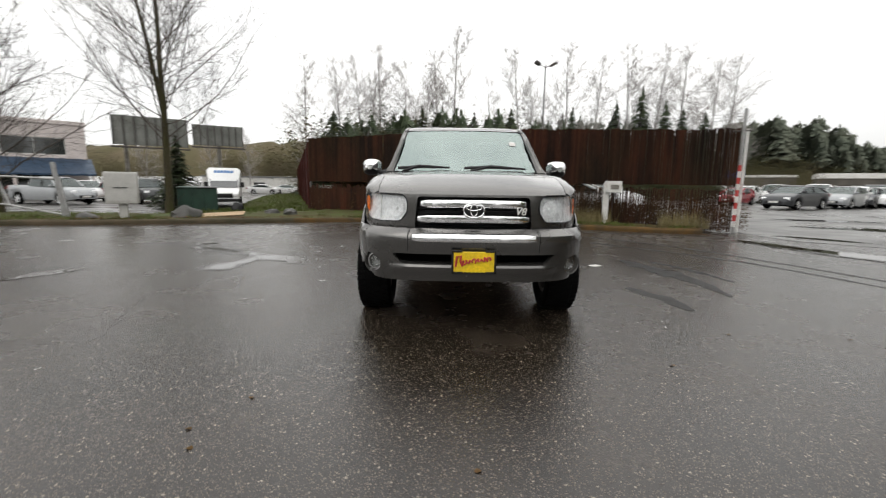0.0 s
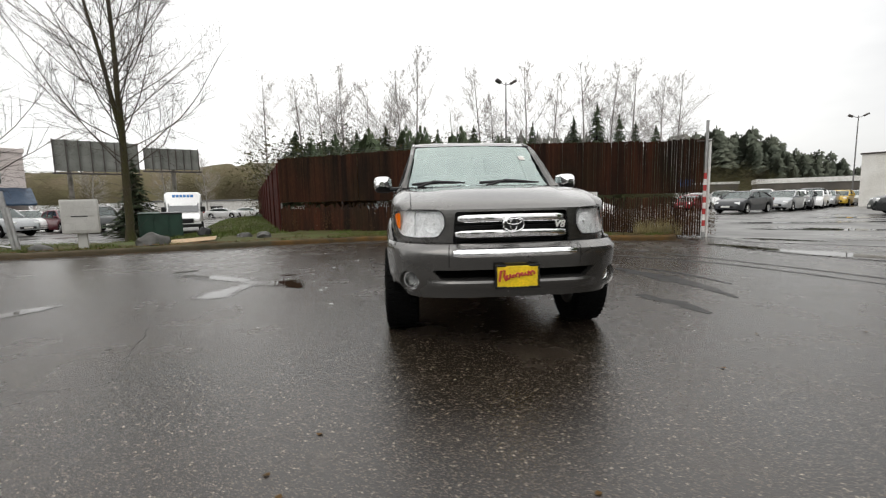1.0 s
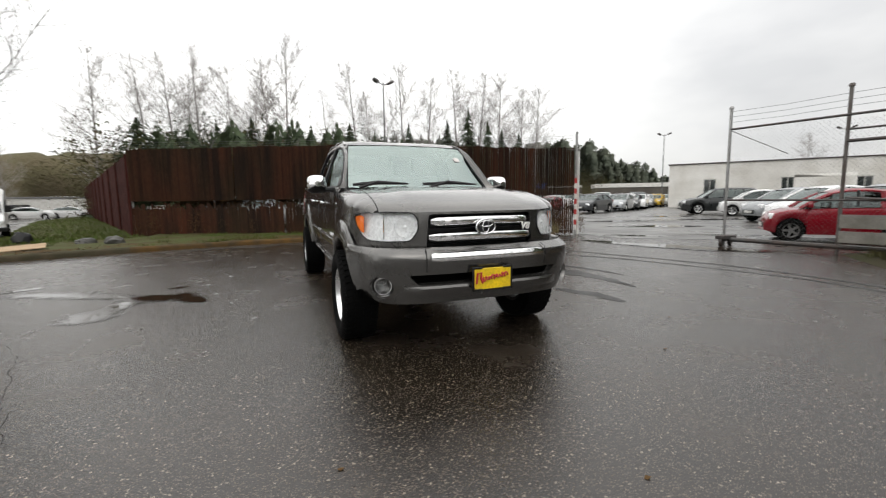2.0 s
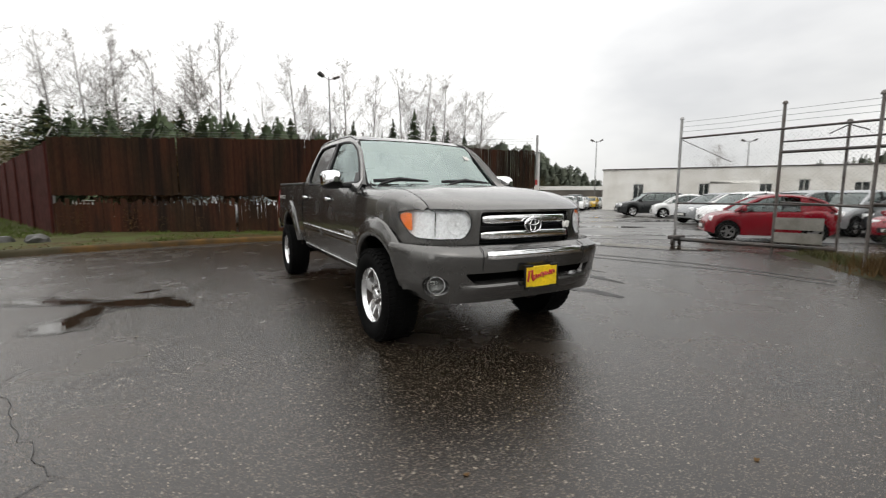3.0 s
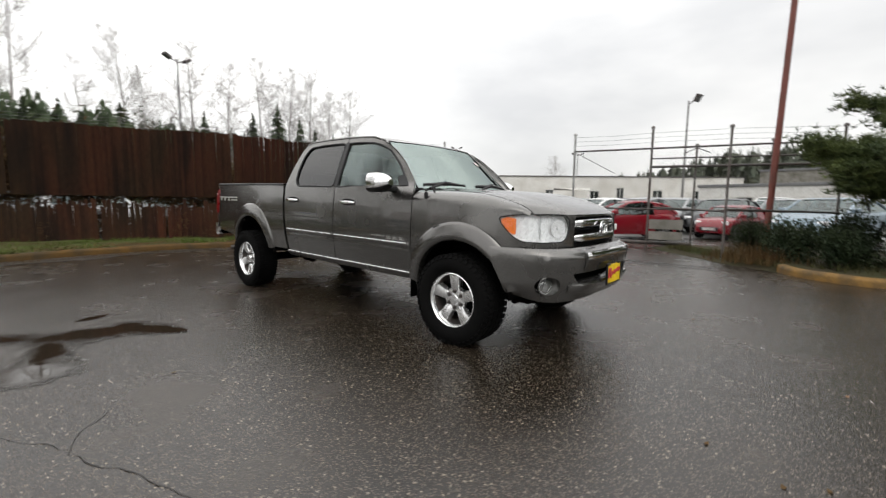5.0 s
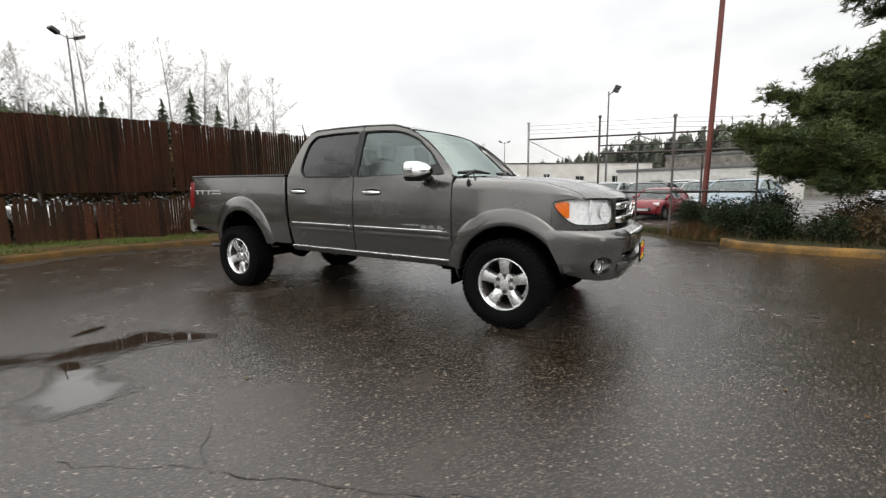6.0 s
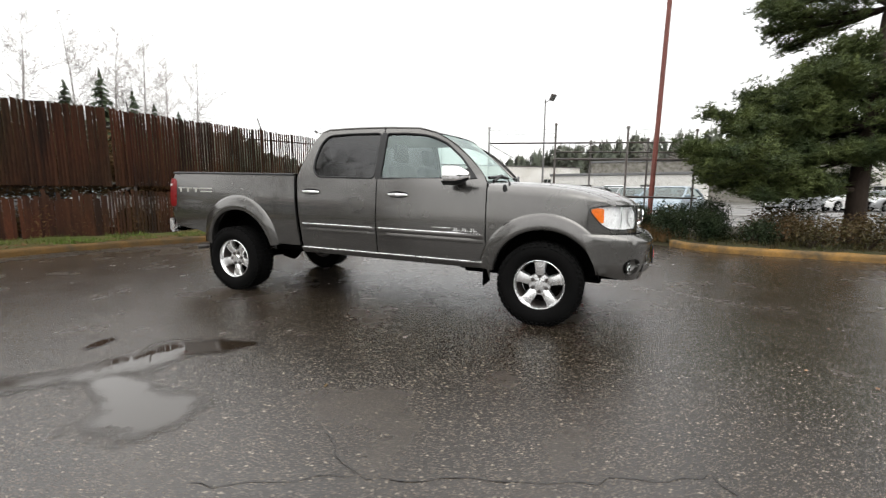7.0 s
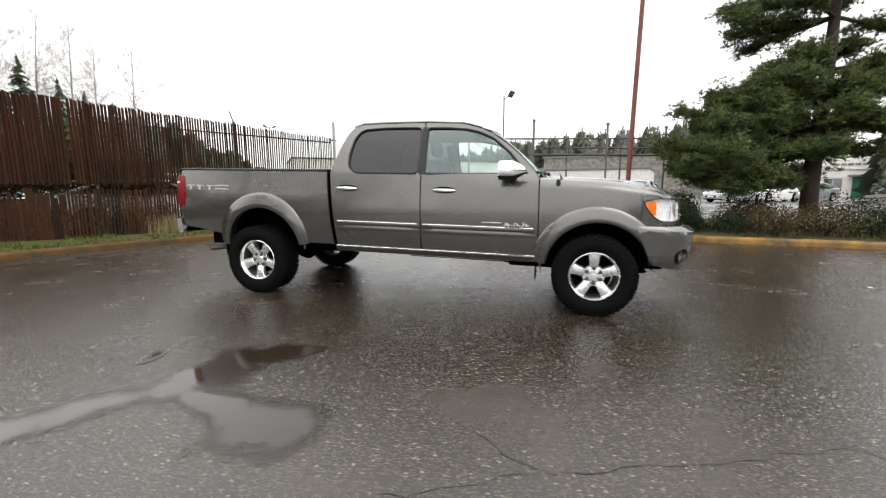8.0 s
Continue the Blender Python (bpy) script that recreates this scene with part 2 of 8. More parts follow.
M_PINKISH = mat("pale_pink_render", (0.62, 0.55, 0.52), 0.8, col2=(0.48, 0.43, 0.40), big=0.6, small=14, amount=0.8, bump=0.15)
M_ROOFING = mat("grey_roofing", (0.16, 0.16, 0.16), 0.8, big=1, small=20, bump=0.3)
M_BLUETILE = mat("blue_metal_roof", (0.014, 0.038, 0.075), 0.4, 0.2, big=2, small=20, bump=0.1)
M_BARK = mat("mossy_bark", (0.050, 0.040, 0.024), 0.9, col2=(0.040, 0.046, 0.012), big=2.5, small=35, amount=0.8, bump=0.8, stretch=(1, 1, 0.35), spec=0.2)
M_TWIG = mat("grey_twig", (0.085, 0.070, 0.058), 0.85, col2=(0.055, 0.046, 0.038), big=1, small=12, amount=0.8, bump=0, spec=0.2)
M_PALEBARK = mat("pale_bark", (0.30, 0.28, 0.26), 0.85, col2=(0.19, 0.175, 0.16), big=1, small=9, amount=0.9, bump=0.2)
M_PINEBARK = mat("pine_bark", (0.040, 0.028, 0.021), 0.9, col2=(0.022, 0.016, 0.012), big=4, small=30, amount=1, bump=1.0, stretch=(1, 1, 0.3), spec=0.2)
M_NEEDLE = mat("pine_needles", (0.036, 0.054, 0.019), 0.6, col2=(0.115, 0.140, 0.042), big=1.6, small=12, amount=1, bump=0, spread=0.15, spec=0.2)
M_FIR = mat("fir_needles", (0.046, 0.066, 0.034), 0.75, col2=(0.066, 0.082, 0.040), big=0.6, small=6, amount=1, bump=0, spread=0.2, spec=0.2)
# fir green paled in its base colour to stand for distance haze
M_HAZEFIR = mat("haze_paled_fir", (0.085, 0.100, 0.074), 0.85, col2=(0.115, 0.122, 0.088), big=0.2, small=3, amount=1, bump=0, spec=0.2)
M_BUSH = mat("shrub_leaves", (0.014, 0.026, 0.010), 0.65, col2=(0.030, 0.038, 0.014), big=1.6, small=14, amount=1, bump=0, spec=0.2)
M_COVER = mat("ground_cover_leaves", (0.050, 0.048, 0.017), 0.6, col2=(0.090, 0.042, 0.018), big=1.3, small=16, amount=1, bump=0, spec=0.2)
M_HILLTREE = mat("olive_leafless_trees", (0.110, 0.088, 0.052), 0.9, col2=(0.080, 0.076, 0.036), big=0.2, small=3, amount=1, bump=0, spec=0.2)
M_BRUSH = mat("brown_scrub", (0.085, 0.068, 0.036), 0.9, col2=(0.060, 0.066, 0.024), big=0.3, small=3, amount=1, bump=0, spec=0.2)
M_RUSSET = mat("russet_brush", (0.100, 0.050, 0.018), 0.9, col2=(0.048, 0.038, 0.015), big=0.6, small=5, amount=1, bump=0, spec=0.2)
M_RUBBER = mat("tyre_rubber", (0.003, 0.003, 0.003), 0.8, col2=(0.007, 0.0068, 0.0065), big=3, small=50, amount=0.6, bump=0.25, spec=0.06)
M_BLACK = mat("black_plastic", (0.006, 0.006, 0.0063), 0.42, col2=(0.011, 0.011, 0.011), big=4, small=90, amount=0.5, bump=0.15, spec=0.35)
# underbody black, lowered to near zero so the colour carries the deep shade
M_UNDER = mat("underbody_shade_black", (0.0018, 0.0018, 0.0018), 0.9, big=3, small=30, bump=0.3, spec=0.05)
M_CHROME = mat("chrome", (0.90, 0.90, 0.90), 0.10, 1.0, col2=(0.82, 0.82, 0.82), big=3, small=30, bump=0, rough_var=0.04)
M_ALLOY = mat("bright_alloy", (0.84, 0.84, 0.84), 0.22, 0.9, col2=(0.62, 0.62, 0.61), big=6, small=50, amount=0.5, bump=0.04)
# diffuse white, standing in for the bright reflection of a chrome lamp bowl
M_BOWL = mat("reflection_white_bowl", (0.97, 0.97, 0.97), 0.3, 0.12, col2=(0.92, 0.92, 0.92), big=14, small=60, bump=0.1)
M_AMBER = mat("amber_plastic", (0.98, 0.24, 0.008), 0.3, col2=(0.90, 0.19, 0.005), big=8, small=60, bump=0.2)
M_TAILRED = mat("red_lamp_plastic", (0.17, 0.002, 0.003), 0.35, big=8, small=60, bump=0.1, spec=0.25)
M_SEAT = mat("grey_seat_cloth", (0.34, 0.335, 0.32), 0.85, big=4, small=120, bump=0.3)
M_TRUCK = paint("grey_truck_paint", (0.122, 0.118, 0.112), 0.86, 0.22, 0.65)
M_YELLOW_PLATE = mat("yellow_plate", (0.80, 0.55, 0.01), 0.4, big=6, small=60, bump=0.05)
M_CABINET = mat("grey_cabinet_paint", (0.46, 0.45, 0.42), 0.5, col2=(0.34, 0.33, 0.30), big=3, small=40, amount=0.6, bump=0.08)
# fine twigs of the far row, distance haze put into their pale grey
M_HAZETWIG = mat("haze_grey_twig", (0.33, 0.305, 0.285), 0.9, col2=(0.24, 0.22, 0.205), big=0.5, small=6, amount=0.8, bump=0)
M_GREENBIN2 = mat("green_door_paint", (0.01, 0.13, 0.08), 0.5, big=2, small=30, bump=0.1)
M_GLASS = glass_mat("clear_glass", (0.78, 0.87, 0.84), 0.02, 2.0, (0.84, 0.97, 0.95))
M_SCREEN = glass_mat("windscreen_glass", (0.78, 0.88, 0.85), 0.03, 3.7, (0.80, 0.93, 0.89))
M_TINT = glass_mat("tinted_glass", (0.085, 0.088, 0.092), 0.02, 1.55)
M_LENS = glass_mat("lamp_lens", (0.96, 0.97, 0.97), 0.02, 1.45)
M_WINDSHELL = glass_mat("car_window_glass", (0.30, 0.35, 0.34), 0.02, 1.75, (0.92, 1.0, 0.98))
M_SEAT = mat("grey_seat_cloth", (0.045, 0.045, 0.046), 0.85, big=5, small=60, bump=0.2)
M_CARGLASS = mat("dark_car_glass", (0.020, 0.026, 0.026), 0.06, big=2, small=9, bump=0, rough_var=0.03, ior=2.0)

# ---- mesh helpers ----


def part(name, bm, material, parent=None, label="", sharp=40, smooth=True):
    """Links a bmesh as one mesh object, under a thing or a part."""
    me = bpy.data.meshes.new(name)
    bm.to_mesh(me)
    bm.free()
    for m in material if isinstance(material, (list, tuple)) else (material,):
        me.materials.append(m)
    if smooth:
        me.shade_smooth()
        me.set_sharp_from_angle(angle=radians(sharp))
    ob = new(name, me)
    ob.parent = parent
    if label:
        tagged(ob, label)
    return ob


def linked(name, me, parent=None, m=None):
    """One more object on a mesh that exists already."""
    ob = new(name, me)
    ob.parent = parent
    if m is not None:
        ob.matrix_local = m
    return ob


def thing(name, label, category, group="", kind="", m=None):
    ob = new(name)
    ob.empty_display_size = 0.2
    if m is not None:
        ob.matrix_basis = m
    return tagged(ob, label, category, group, kind)


def box(bm, a, b, m=None, bevel=0.0, seg=1):
    """A block between two corners, turned by m, with rounded edges."""
    c = [(a[i] + b[i]) / 2 for i in range(3)]
    d = [abs(b[i] - a[i]) for i in range(3)]
    mm = Matrix.Translation(c) @ Matrix.Diagonal((*d, 1))
    r = bmesh.ops.create_cube(bm, size=1, matrix=(m @ mm) if m is not None else mm)
    if bevel:
        edges = list({e for v in r["verts"] for e in v.link_edges})
        bmesh.ops.bevel(bm, geom=edges, offset=bevel, segments=seg, affect="EDGES", profile=0.5)


def tube(bm, pts, radii, n=8, caps=True):
    """A round bar along points, with a radius at each."""
    pts = [Vector(p) for p in pts]
    if isinstance(radii, (int, float)):
        radii = [radii] * len(pts)
    rings, ref = [], None
    for i, p in enumerate(pts):
        d = (pts[min(i + 1, len(pts) - 1)] - pts[max(i - 1, 0)]).normalized()
        if ref is None:
            ref = d.orthogonal().normalized()
        ref = (ref - d * ref.dot(d))
        ref = ref.normalized() if ref.length > 1e-6 else d.orthogonal().normalized()
        side = d.cross(ref)
        rings.append([bm.verts.new(p + (ref * math.cos(k * math.tau / n) + side * math.sin(k * math.tau / n)) * radii[i]) for k in range(n)])
    for a, b in zip(rings, rings[1:]):
        for k in range(n):
            bm.faces.new((a[k], a[(k + 1) % n], b[(k + 1) % n], b[k]))
    if caps and n > 2:
        bm.faces.new(rings[0][::-1])
        bm.faces.new(rings[-1])


def lathe(bm, profile, n=32, m=None, close=False, caps=True):
    """Turns (radius, height) points round the z axis, then applies m."""
    m = m or Matrix()
    rings = [[bm.verts.new(m @ Vector((r * math.cos(k * math.tau / n), r * math.sin(k * math.tau / n), h))) for k in range(n)] for r, h in profile]
    pairs = list(zip(rings, rings[1:])) + ([(rings[-1], rings[0])] if close else [])
    for a, b in pairs:
        for k in range(n):
            bm.faces.new((a[k], a[(k + 1) % n], b[(k + 1) % n], b[k]))
    if caps and not close:
        for ring, r in ((rings[0][::-1], profile[0][0]), (rings[-1], profile[-1][0])):
            if r > 1e-4:
                bm.faces.new(ring)


def grid(bm, rows, close_u=False):
    """Faces between rows of points."""
    vs = [[bm.verts.new(p) for p in r] for r in rows]
    for a, b in zip(vs, vs[1:]):
        n = len(a)
        for k in range(n if close_u else n - 1):
            bm.faces.new((a[k], a[(k + 1) % n], b[(k + 1) % n], b[k]))
    return vs


def prism(bm, outline, h0, h1, m=None):
    """An upright block on an outline of (x, y) points."""
    m = m or Matrix()
    a = [bm.verts.new(m @ Vector((x, y, h0))) for x, y in outline]
    b = [bm.verts.new(m @ Vector((x, y, h1))) for x, y in outline]
    n = len(a)
    bm.faces.new(a[::-1])
    bm.faces.new(b)
    for k in range(n):
        bm.faces.new((a[k], a[(k + 1) % n], b[(k + 1) % n], b[k]))


def smooth01(a, b, x):
    k = min(1, max(0, (x - a) / (b - a)))
    return k * k * (3 - 2 * k)


def lerp(a, b, k):
    return a + (b - a) * k


def interp(x, table):
    """Piecewise linear reading of (x, y) pairs."""
    for (x0, y0), (x1, y1) in zip(table, table[1:]):
        if x <= x1:
            return y0 + (y1 - y0) * max(0, (x - x0) / (x1 - x0))
    return table[-1][1]


# ---- ground ----


def ground_height(x, y):
    """Level round the truck; the road on the far side of the verge lies half a metre lower."""
    return -0.5 * smooth01(17, 25, y) * smooth01(-4.5, -8.5, x + 0.28 * (y - 18))


bm = bmesh.new()
xs = [-2500, -900, -400, -200, -120, -80] + list(np.arange(-60, 60.1, 2.0)) + [80, 120, 200, 400, 900, 2500]
ys = [-2500, -900, -400, -200, -100, -60, -40] + list(np.arange(-30, 70.1, 2.0)) + [90, 120, 200, 400, 900, 2500]
grid(bm, [[(x, y, ground_height(x, y)) for x in xs] for y in ys])
tagged(part("ground", bm, M_ASPHALT), "dark wet asphalt yard with pale stone flecks", "ground", kind="structure")

KERB = [(-17.0, 8.3), (-13.5, 10.0), (-11.0, 11.0), (-8.6, 11.6), (-6.3, 12.25), (-4.2, 12.85), (-2.2, 13.3), (-0.6, 13.45), (0.8, 13.2), (2.9, 12.25), (4.6, 11.55), (6.4, 10.9), (7.0, 11.0)]
KERB_R = [(6.25, 2.2), (6.0, 2.08), (5.75, 1.88), (5.42, 1.35), (5.25, 0.4), (5.1, -0.8), (4.85, -2.2), (4.6, -4.5), (4.4, -9.0)]


def along(pts, step):
    """Points at even steps on a smoothed line through pts."""
    out = []
    for i in range(len(pts) - 1):
        p0, p1, p2, p3 = (Vector(pts[max(0, min(len(pts) - 1, j))]) for j in (i - 1, i, i + 1, i + 2))
        n = max(2, int((p2 - p1).length / step))
        for k in range(n):
            u = k / n
            out.append(0.5 * (2 * p1 + (p2 - p0) * u + (2 * p0 - 5 * p1 + 4 * p2 - p3) * u * u + (3 * p1 - p0 - 3 * p2 + p3) * u ** 3))
    return out + [Vector(pts[-1])]


def kerb(name, pts, material, label, inner):
    """A kerb of real height with a rounded nose and chipped edges; inner: +1 or -1, the side of the raised bed."""
    line = along(pts, 0.22)
    rows = []
    for i, p in enumerate(line):
        d = (line[min(i + 1, len(line) - 1)] - line[max(0, i - 1)]).normalized()
        nrm = Vector((-d.y, d.x)) * inner
        chip = 0.012 * noise.noise(Vector((p.x * 3, p.y * 3, 2.0)))
        prof = [(0.0, -0.05), (0.0, 0.08), (0.012, 0.115 + chip), (0.04, 0.135 + chip), (0.12, 0.14 + chip), (0.16, 0.13), (0.165, -0.05)]
        rows.append([(p.x + nrm.x * a, p.y + nrm.y * a, h) for a, h in prof])
    b = bmesh.new()
    grid(b, rows)
    bmesh.ops.recalc_face_normals(b, faces=b.faces)
    return tagged(part(name, b, material, sharp=50), label, "kerb", kind="structure")


kerb("kerb_verge", KERB[:6], M_MOSSKERB, "mossy stained concrete kerb", 1)
kerb("kerb_fence", KERB[5:], M_WORNYELLOW, "worn yellow painted kerb along the fence", 1)
kerb("kerb_yellow", KERB_R, M_YELLOW, "yellow painted concrete kerb beside the shrubs", 1)
# ---- the pickup truck: x across, y from the front axle to the rear, z up ----
truck = thing("pickup_truck", "dark grey four-door pickup truck, rain-wet, parked on asphalt", "pickup truck", m=pose(0.322, 4.288, 0, 0, 0, -1.1))
RAKE = 0.02


def soft(poly, r, n=4):
    """Rounds the corners of an outline."""
    out, m = [], len(poly)
    for i, p in enumerate(poly):
        p, a, b = Vector(p), Vector(poly[i - 1]), Vector(poly[(i + 1) % m])
        da, db = (a - p), (b - p)
        k = min(r, da.length * 0.45, db.length * 0.45)
        pa, pb = p + da.normalized() * k, p + db.normalized() * k
        for j in range(n + 1):
            u = j / n
            out.append(tuple((1 - u) ** 2 * pa + 2 * u * (1 - u) * p + u * u * pb))
    return out


def arc(cx, cz, rx, rz, a0, a1, n=20):
    return [(cx + rx * math.cos(radians(lerp(a0, a1, k / n))), cz + rz * math.sin(radians(lerp(a0, a1, k / n)))) for k in range(n + 1)]


def raked(bm):
    for v in bm.verts:
        v.co.y += 0.095 * smooth01(3.98, 4.5, v.co.y)
        v.co.z += RAKE * v.co.y
    return bm


def normal_at(P, u, v, out):
    e = 0.004
    n = (P(u + e, v) - P(u - e, v)).cross(P(u, v + e) - P(u, v - e))
    n = n.normalized() if n.length > 1e-12 else Vector(out)
    return n if n.dot(Vector(out)) > 0 else -n


def panel(outline, P, out, holes=(), thick=0.018, step=0.07, lift=0.0):
    """A sheet with a turned-in rim: an outline (with holes) on the curved surface P(u, v), which faces out."""
    bm = bmesh.new()
    edges = []
    for loop in (outline, *holes):
        vs = [bm.verts.new((u, v, 0)) for u, v in loop]
        edges += [bm.edges.new((vs[i], vs[(i + 1) % len(vs)])) for i in range(len(vs))]
    bmesh.ops.triangle_fill(bm, use_beauty=True, use_dissolve=False, edges=edges)
    for axis in (0, 1):
        lo, hi = min(p[axis] for p in outline), max(p[axis] for p in outline)
        for k in range(1, int((hi - lo) / step) + 1):
            co, no = [0, 0, 0], [0, 0, 0]
            co[axis], no[axis] = lo + (hi - lo) * k / (int((hi - lo) / step) + 1), 1
            bmesh.ops.bisect_plane(bm, geom=bm.verts[:] + bm.edges[:] + bm.faces[:], plane_co=co, plane_no=no, dist=0.0005)
    normals = {}
    for v in bm.verts:
        u, w = v.co.x, v.co.y
        n = normal_at(P, u, w, out)
        v.co = P(u, w) + n * lift
        normals[tuple(round(c, 5) for c in v.co)] = n
    bm.normal_update()
    flip = [f for f in bm.faces if f.normal.dot(normals[tuple(round(c, 5) for c in f.verts[0].co)]) < 0]
    if flip:
        bmesh.ops.reverse_faces(bm, faces=flip)
    if thick:
        rim = [e for e in bm.edges if len(e.link_faces) == 1]
        made = bmesh.ops.extrude_edge_only(bm, edges=rim)
        for v in made["geom"]:
            if isinstance(v, bmesh.types.BMVert):
                n = normals.get(tuple(round(c, 5) for c in v.co))
                if n:
                    v.co -= n * thick
    return bm


def tpart(name, bm, material, parent=truck, label="", sharp=38):
    return part(name, raked(bm), material, parent, label, sharp)


NW, NL = 0.945, 0.92


def nose_x(y):
    return NW * (1 - min(1, abs(y) / NL) ** 3) ** (1 / 3) if y < 0 else NW


def nose_y(x):
    return -NL * (1 - min(1, abs(x) / NW) ** 3) ** (1 / 3)


_table = []
_s, _prev = 0.0, None
for _k in range(241):
    _a = math.pi / 2 * _k / 240
    _p = Vector((NW * math.sin(_a) ** (2 / 3), -NL * math.cos(_a) ** (2 / 3)))
    if _prev is not None:
        _s += (_p - _prev).length
    _table.append((_s, _p.x, _p.y))
    _prev = _p
NS = np.array(_table)


def nose(s, z, off=0.0):
    """The truck's front, followed round the corner: s metres from the middle line."""
    a = abs(s)
    x, y = float(np.interp(a, NS[:, 0], NS[:, 1])), float(np.interp(a, NS[:, 0], NS[:, 2]))
    x2, y2 = float(np.interp(a + 0.02, NS[:, 0], NS[:, 1])), float(np.interp(a + 0.02, NS[:, 0], NS[:, 2]))
    x1, y1 = float(np.interp(max(0, a - 0.02), NS[:, 0], NS[:, 1])), float(np.interp(max(0, a - 0.02), NS[:, 0], NS[:, 2]))
    d = Vector((x2 - x1, y2 - y1)).normalized()
    n = Vector((d.y, -d.x))
    lean = -0.25 * max(0, z - 0.95) ** 2
    o = off + lean
    return Vector(((x + n.x * o) * (1 if s >= 0 else -1), y + n.y * o, z))


def s_x(x):
    return float(np.interp(abs(x), NS[:, 1], NS[:, 0])) * (1 if x >= 0 else -1)


def s_y(y):
    return float(np.interp(y, NS[:, 2], NS[:, 0]))


def side_w(y, z):
    """Half the body's width."""
    w = 0.92 + 0.02 * smooth01(0.5, 0.1, y)
    if z < 0.86:
        w -= 0.052 * ((0.86 - z) / 0.42) ** 1.7
    if 0.92 < z <= 1.315:
        w -= 0.042 * ((z - 0.92) / 0.395) ** 1.7
    if z > 1.315:
        w -= 0.042 + (z - 1.315) * 0.335 + 0.11 * (z - 1.315) ** 2
    w -= 0.052 * smooth01(1.25, 1.36, z) * smooth01(1.3, 0.5, y) * smooth01(1.86, 1.62, z)
    if y < 0:
        w *= nose_x(y) / NW
    if y > 3.9 and z < 1.4:
        w -= 0.03 * ((y - 3.9) / 0.65) ** 2
    return w


def bed_w(y, z):
    w = side_w(y, min(z, 1.31))
    return w


def side(sx, fn=side_w):
    return lambda y, z: Vector((sx * fn(y, z), y, z))


def front_z(x):
    return 1.118 + 0.004 * (1 - (x / 0.76) ** 2)


def hood_y(x, t):
    return lerp(nose_y(x) + 0.012, 0.335 + 0.10 * (x / 0.75) ** 2, t)


def hood_z(x, t):
    crown = 0.010 * (1 - (x / 0.76) ** 2) * smooth01(0, 0.35, t)
    bulge = 0.009 * smooth01(0.56, 0.46, abs(x)) * smooth01(0.02, 0.3, t)
    return front_z(x) + (1.288 - 1.118) * (1 - (1 - t) ** 2.9) + crown + bulge + 0.014 * smooth01(0, 0.10, t) * (1 - smooth01(0.25, 0.7, t)) - 0.012 * (1 - smooth01(0, 0.04, t))


def crest(y):
    y0, y1 = nose_y(0.755) + 0.012, 0.435
    return hood_z(0.755, min(1, max(0, (y - y0) / (y1 - y0))))


def shoulder(y):
    return crest(y) - lerp(0.03, 0.105, smooth01(-0.70, -0.30, y))


# hood
bm = bmesh.new()
cols, rows = 40, 26
grid(bm, [[Vector((lerp(-0.752, 0.752, i / cols), hood_y(lerp(-0.752, 0.752, i / cols), (j / rows) ** 1.4), hood_z(lerp(-0.752, 0.752, i / cols), (j / rows) ** 1.4))) for i in range(cols + 1)] for j in range(rows + 1)])
rim = [e for e in bm.edges if len(e.link_faces) == 1]
made = bmesh.ops.extrude_edge_only(bm, edges=rim)
for v in made["geom"]:
    if isinstance(v, bmesh.types.BMVert):
        v.co.z -= 0.006
tpart("hood", bm, M_TRUCK)

# front panel round the grille and lamps
S_END = s_y(-0.47)
GR = soft([(-0.452, 0.848), (0.452, 0.848), (0.432, 1.098), (-0.432, 1.098)], 0.03)
GR = [(s_x(x), z) for x, z in GR]


def lamp_outline(sx):
    pts = [(s_x(0.505), 0.985), (s_x(0.51), 1.07), (s_x(0.545), 1.112), (s_x(0.70), 1.116), (s_y(-0.60), 1.108), (s_y(-0.475), 1.085), (s_y(-0.50), 1.03), (s_y(-0.575), 0.945), (s_y(-0.64), 0.905), (s_x(0.72), 0.898), (s_x(0.56), 0.906)]
    return [(sx * a, z) for a, z in soft(pts, 0.03)]


top = [(s_x(x), front_z(x) - 0.006) for x in np.linspace(-0.74, 0.74, 21)]
sidetop = [(s_y(y), shoulder(y) - 0.001) for y in np.linspace(-0.66, -0.47, 6)]
outline = [(-a, z) for a, z in sidetop[::-1]] + top + sidetop + [(S_END, 0.845), (0.6, 0.835), (-0.6, 0.835), (-S_END, 0.845)]
tpart("front_panel", panel(outline, lambda s, z: nose(s, z, 0.0), (0, -1, 0.05), [GR, lamp_outline(1), lamp_outline(-1)], 0.03, 0.05), M_TRUCK)

# grille
grille = tpart("grille", panel([(s_x(-0.47), 0.835), (s_x(0.47), 0.835), (s_x(0.45), 1.11), (s_x(-0.45), 1.11)], lambda s, z: nose(s, z, -0.075), (0, -1, 0), (), 0.01, 0.08), M_BLACK, label="black recessed grille")


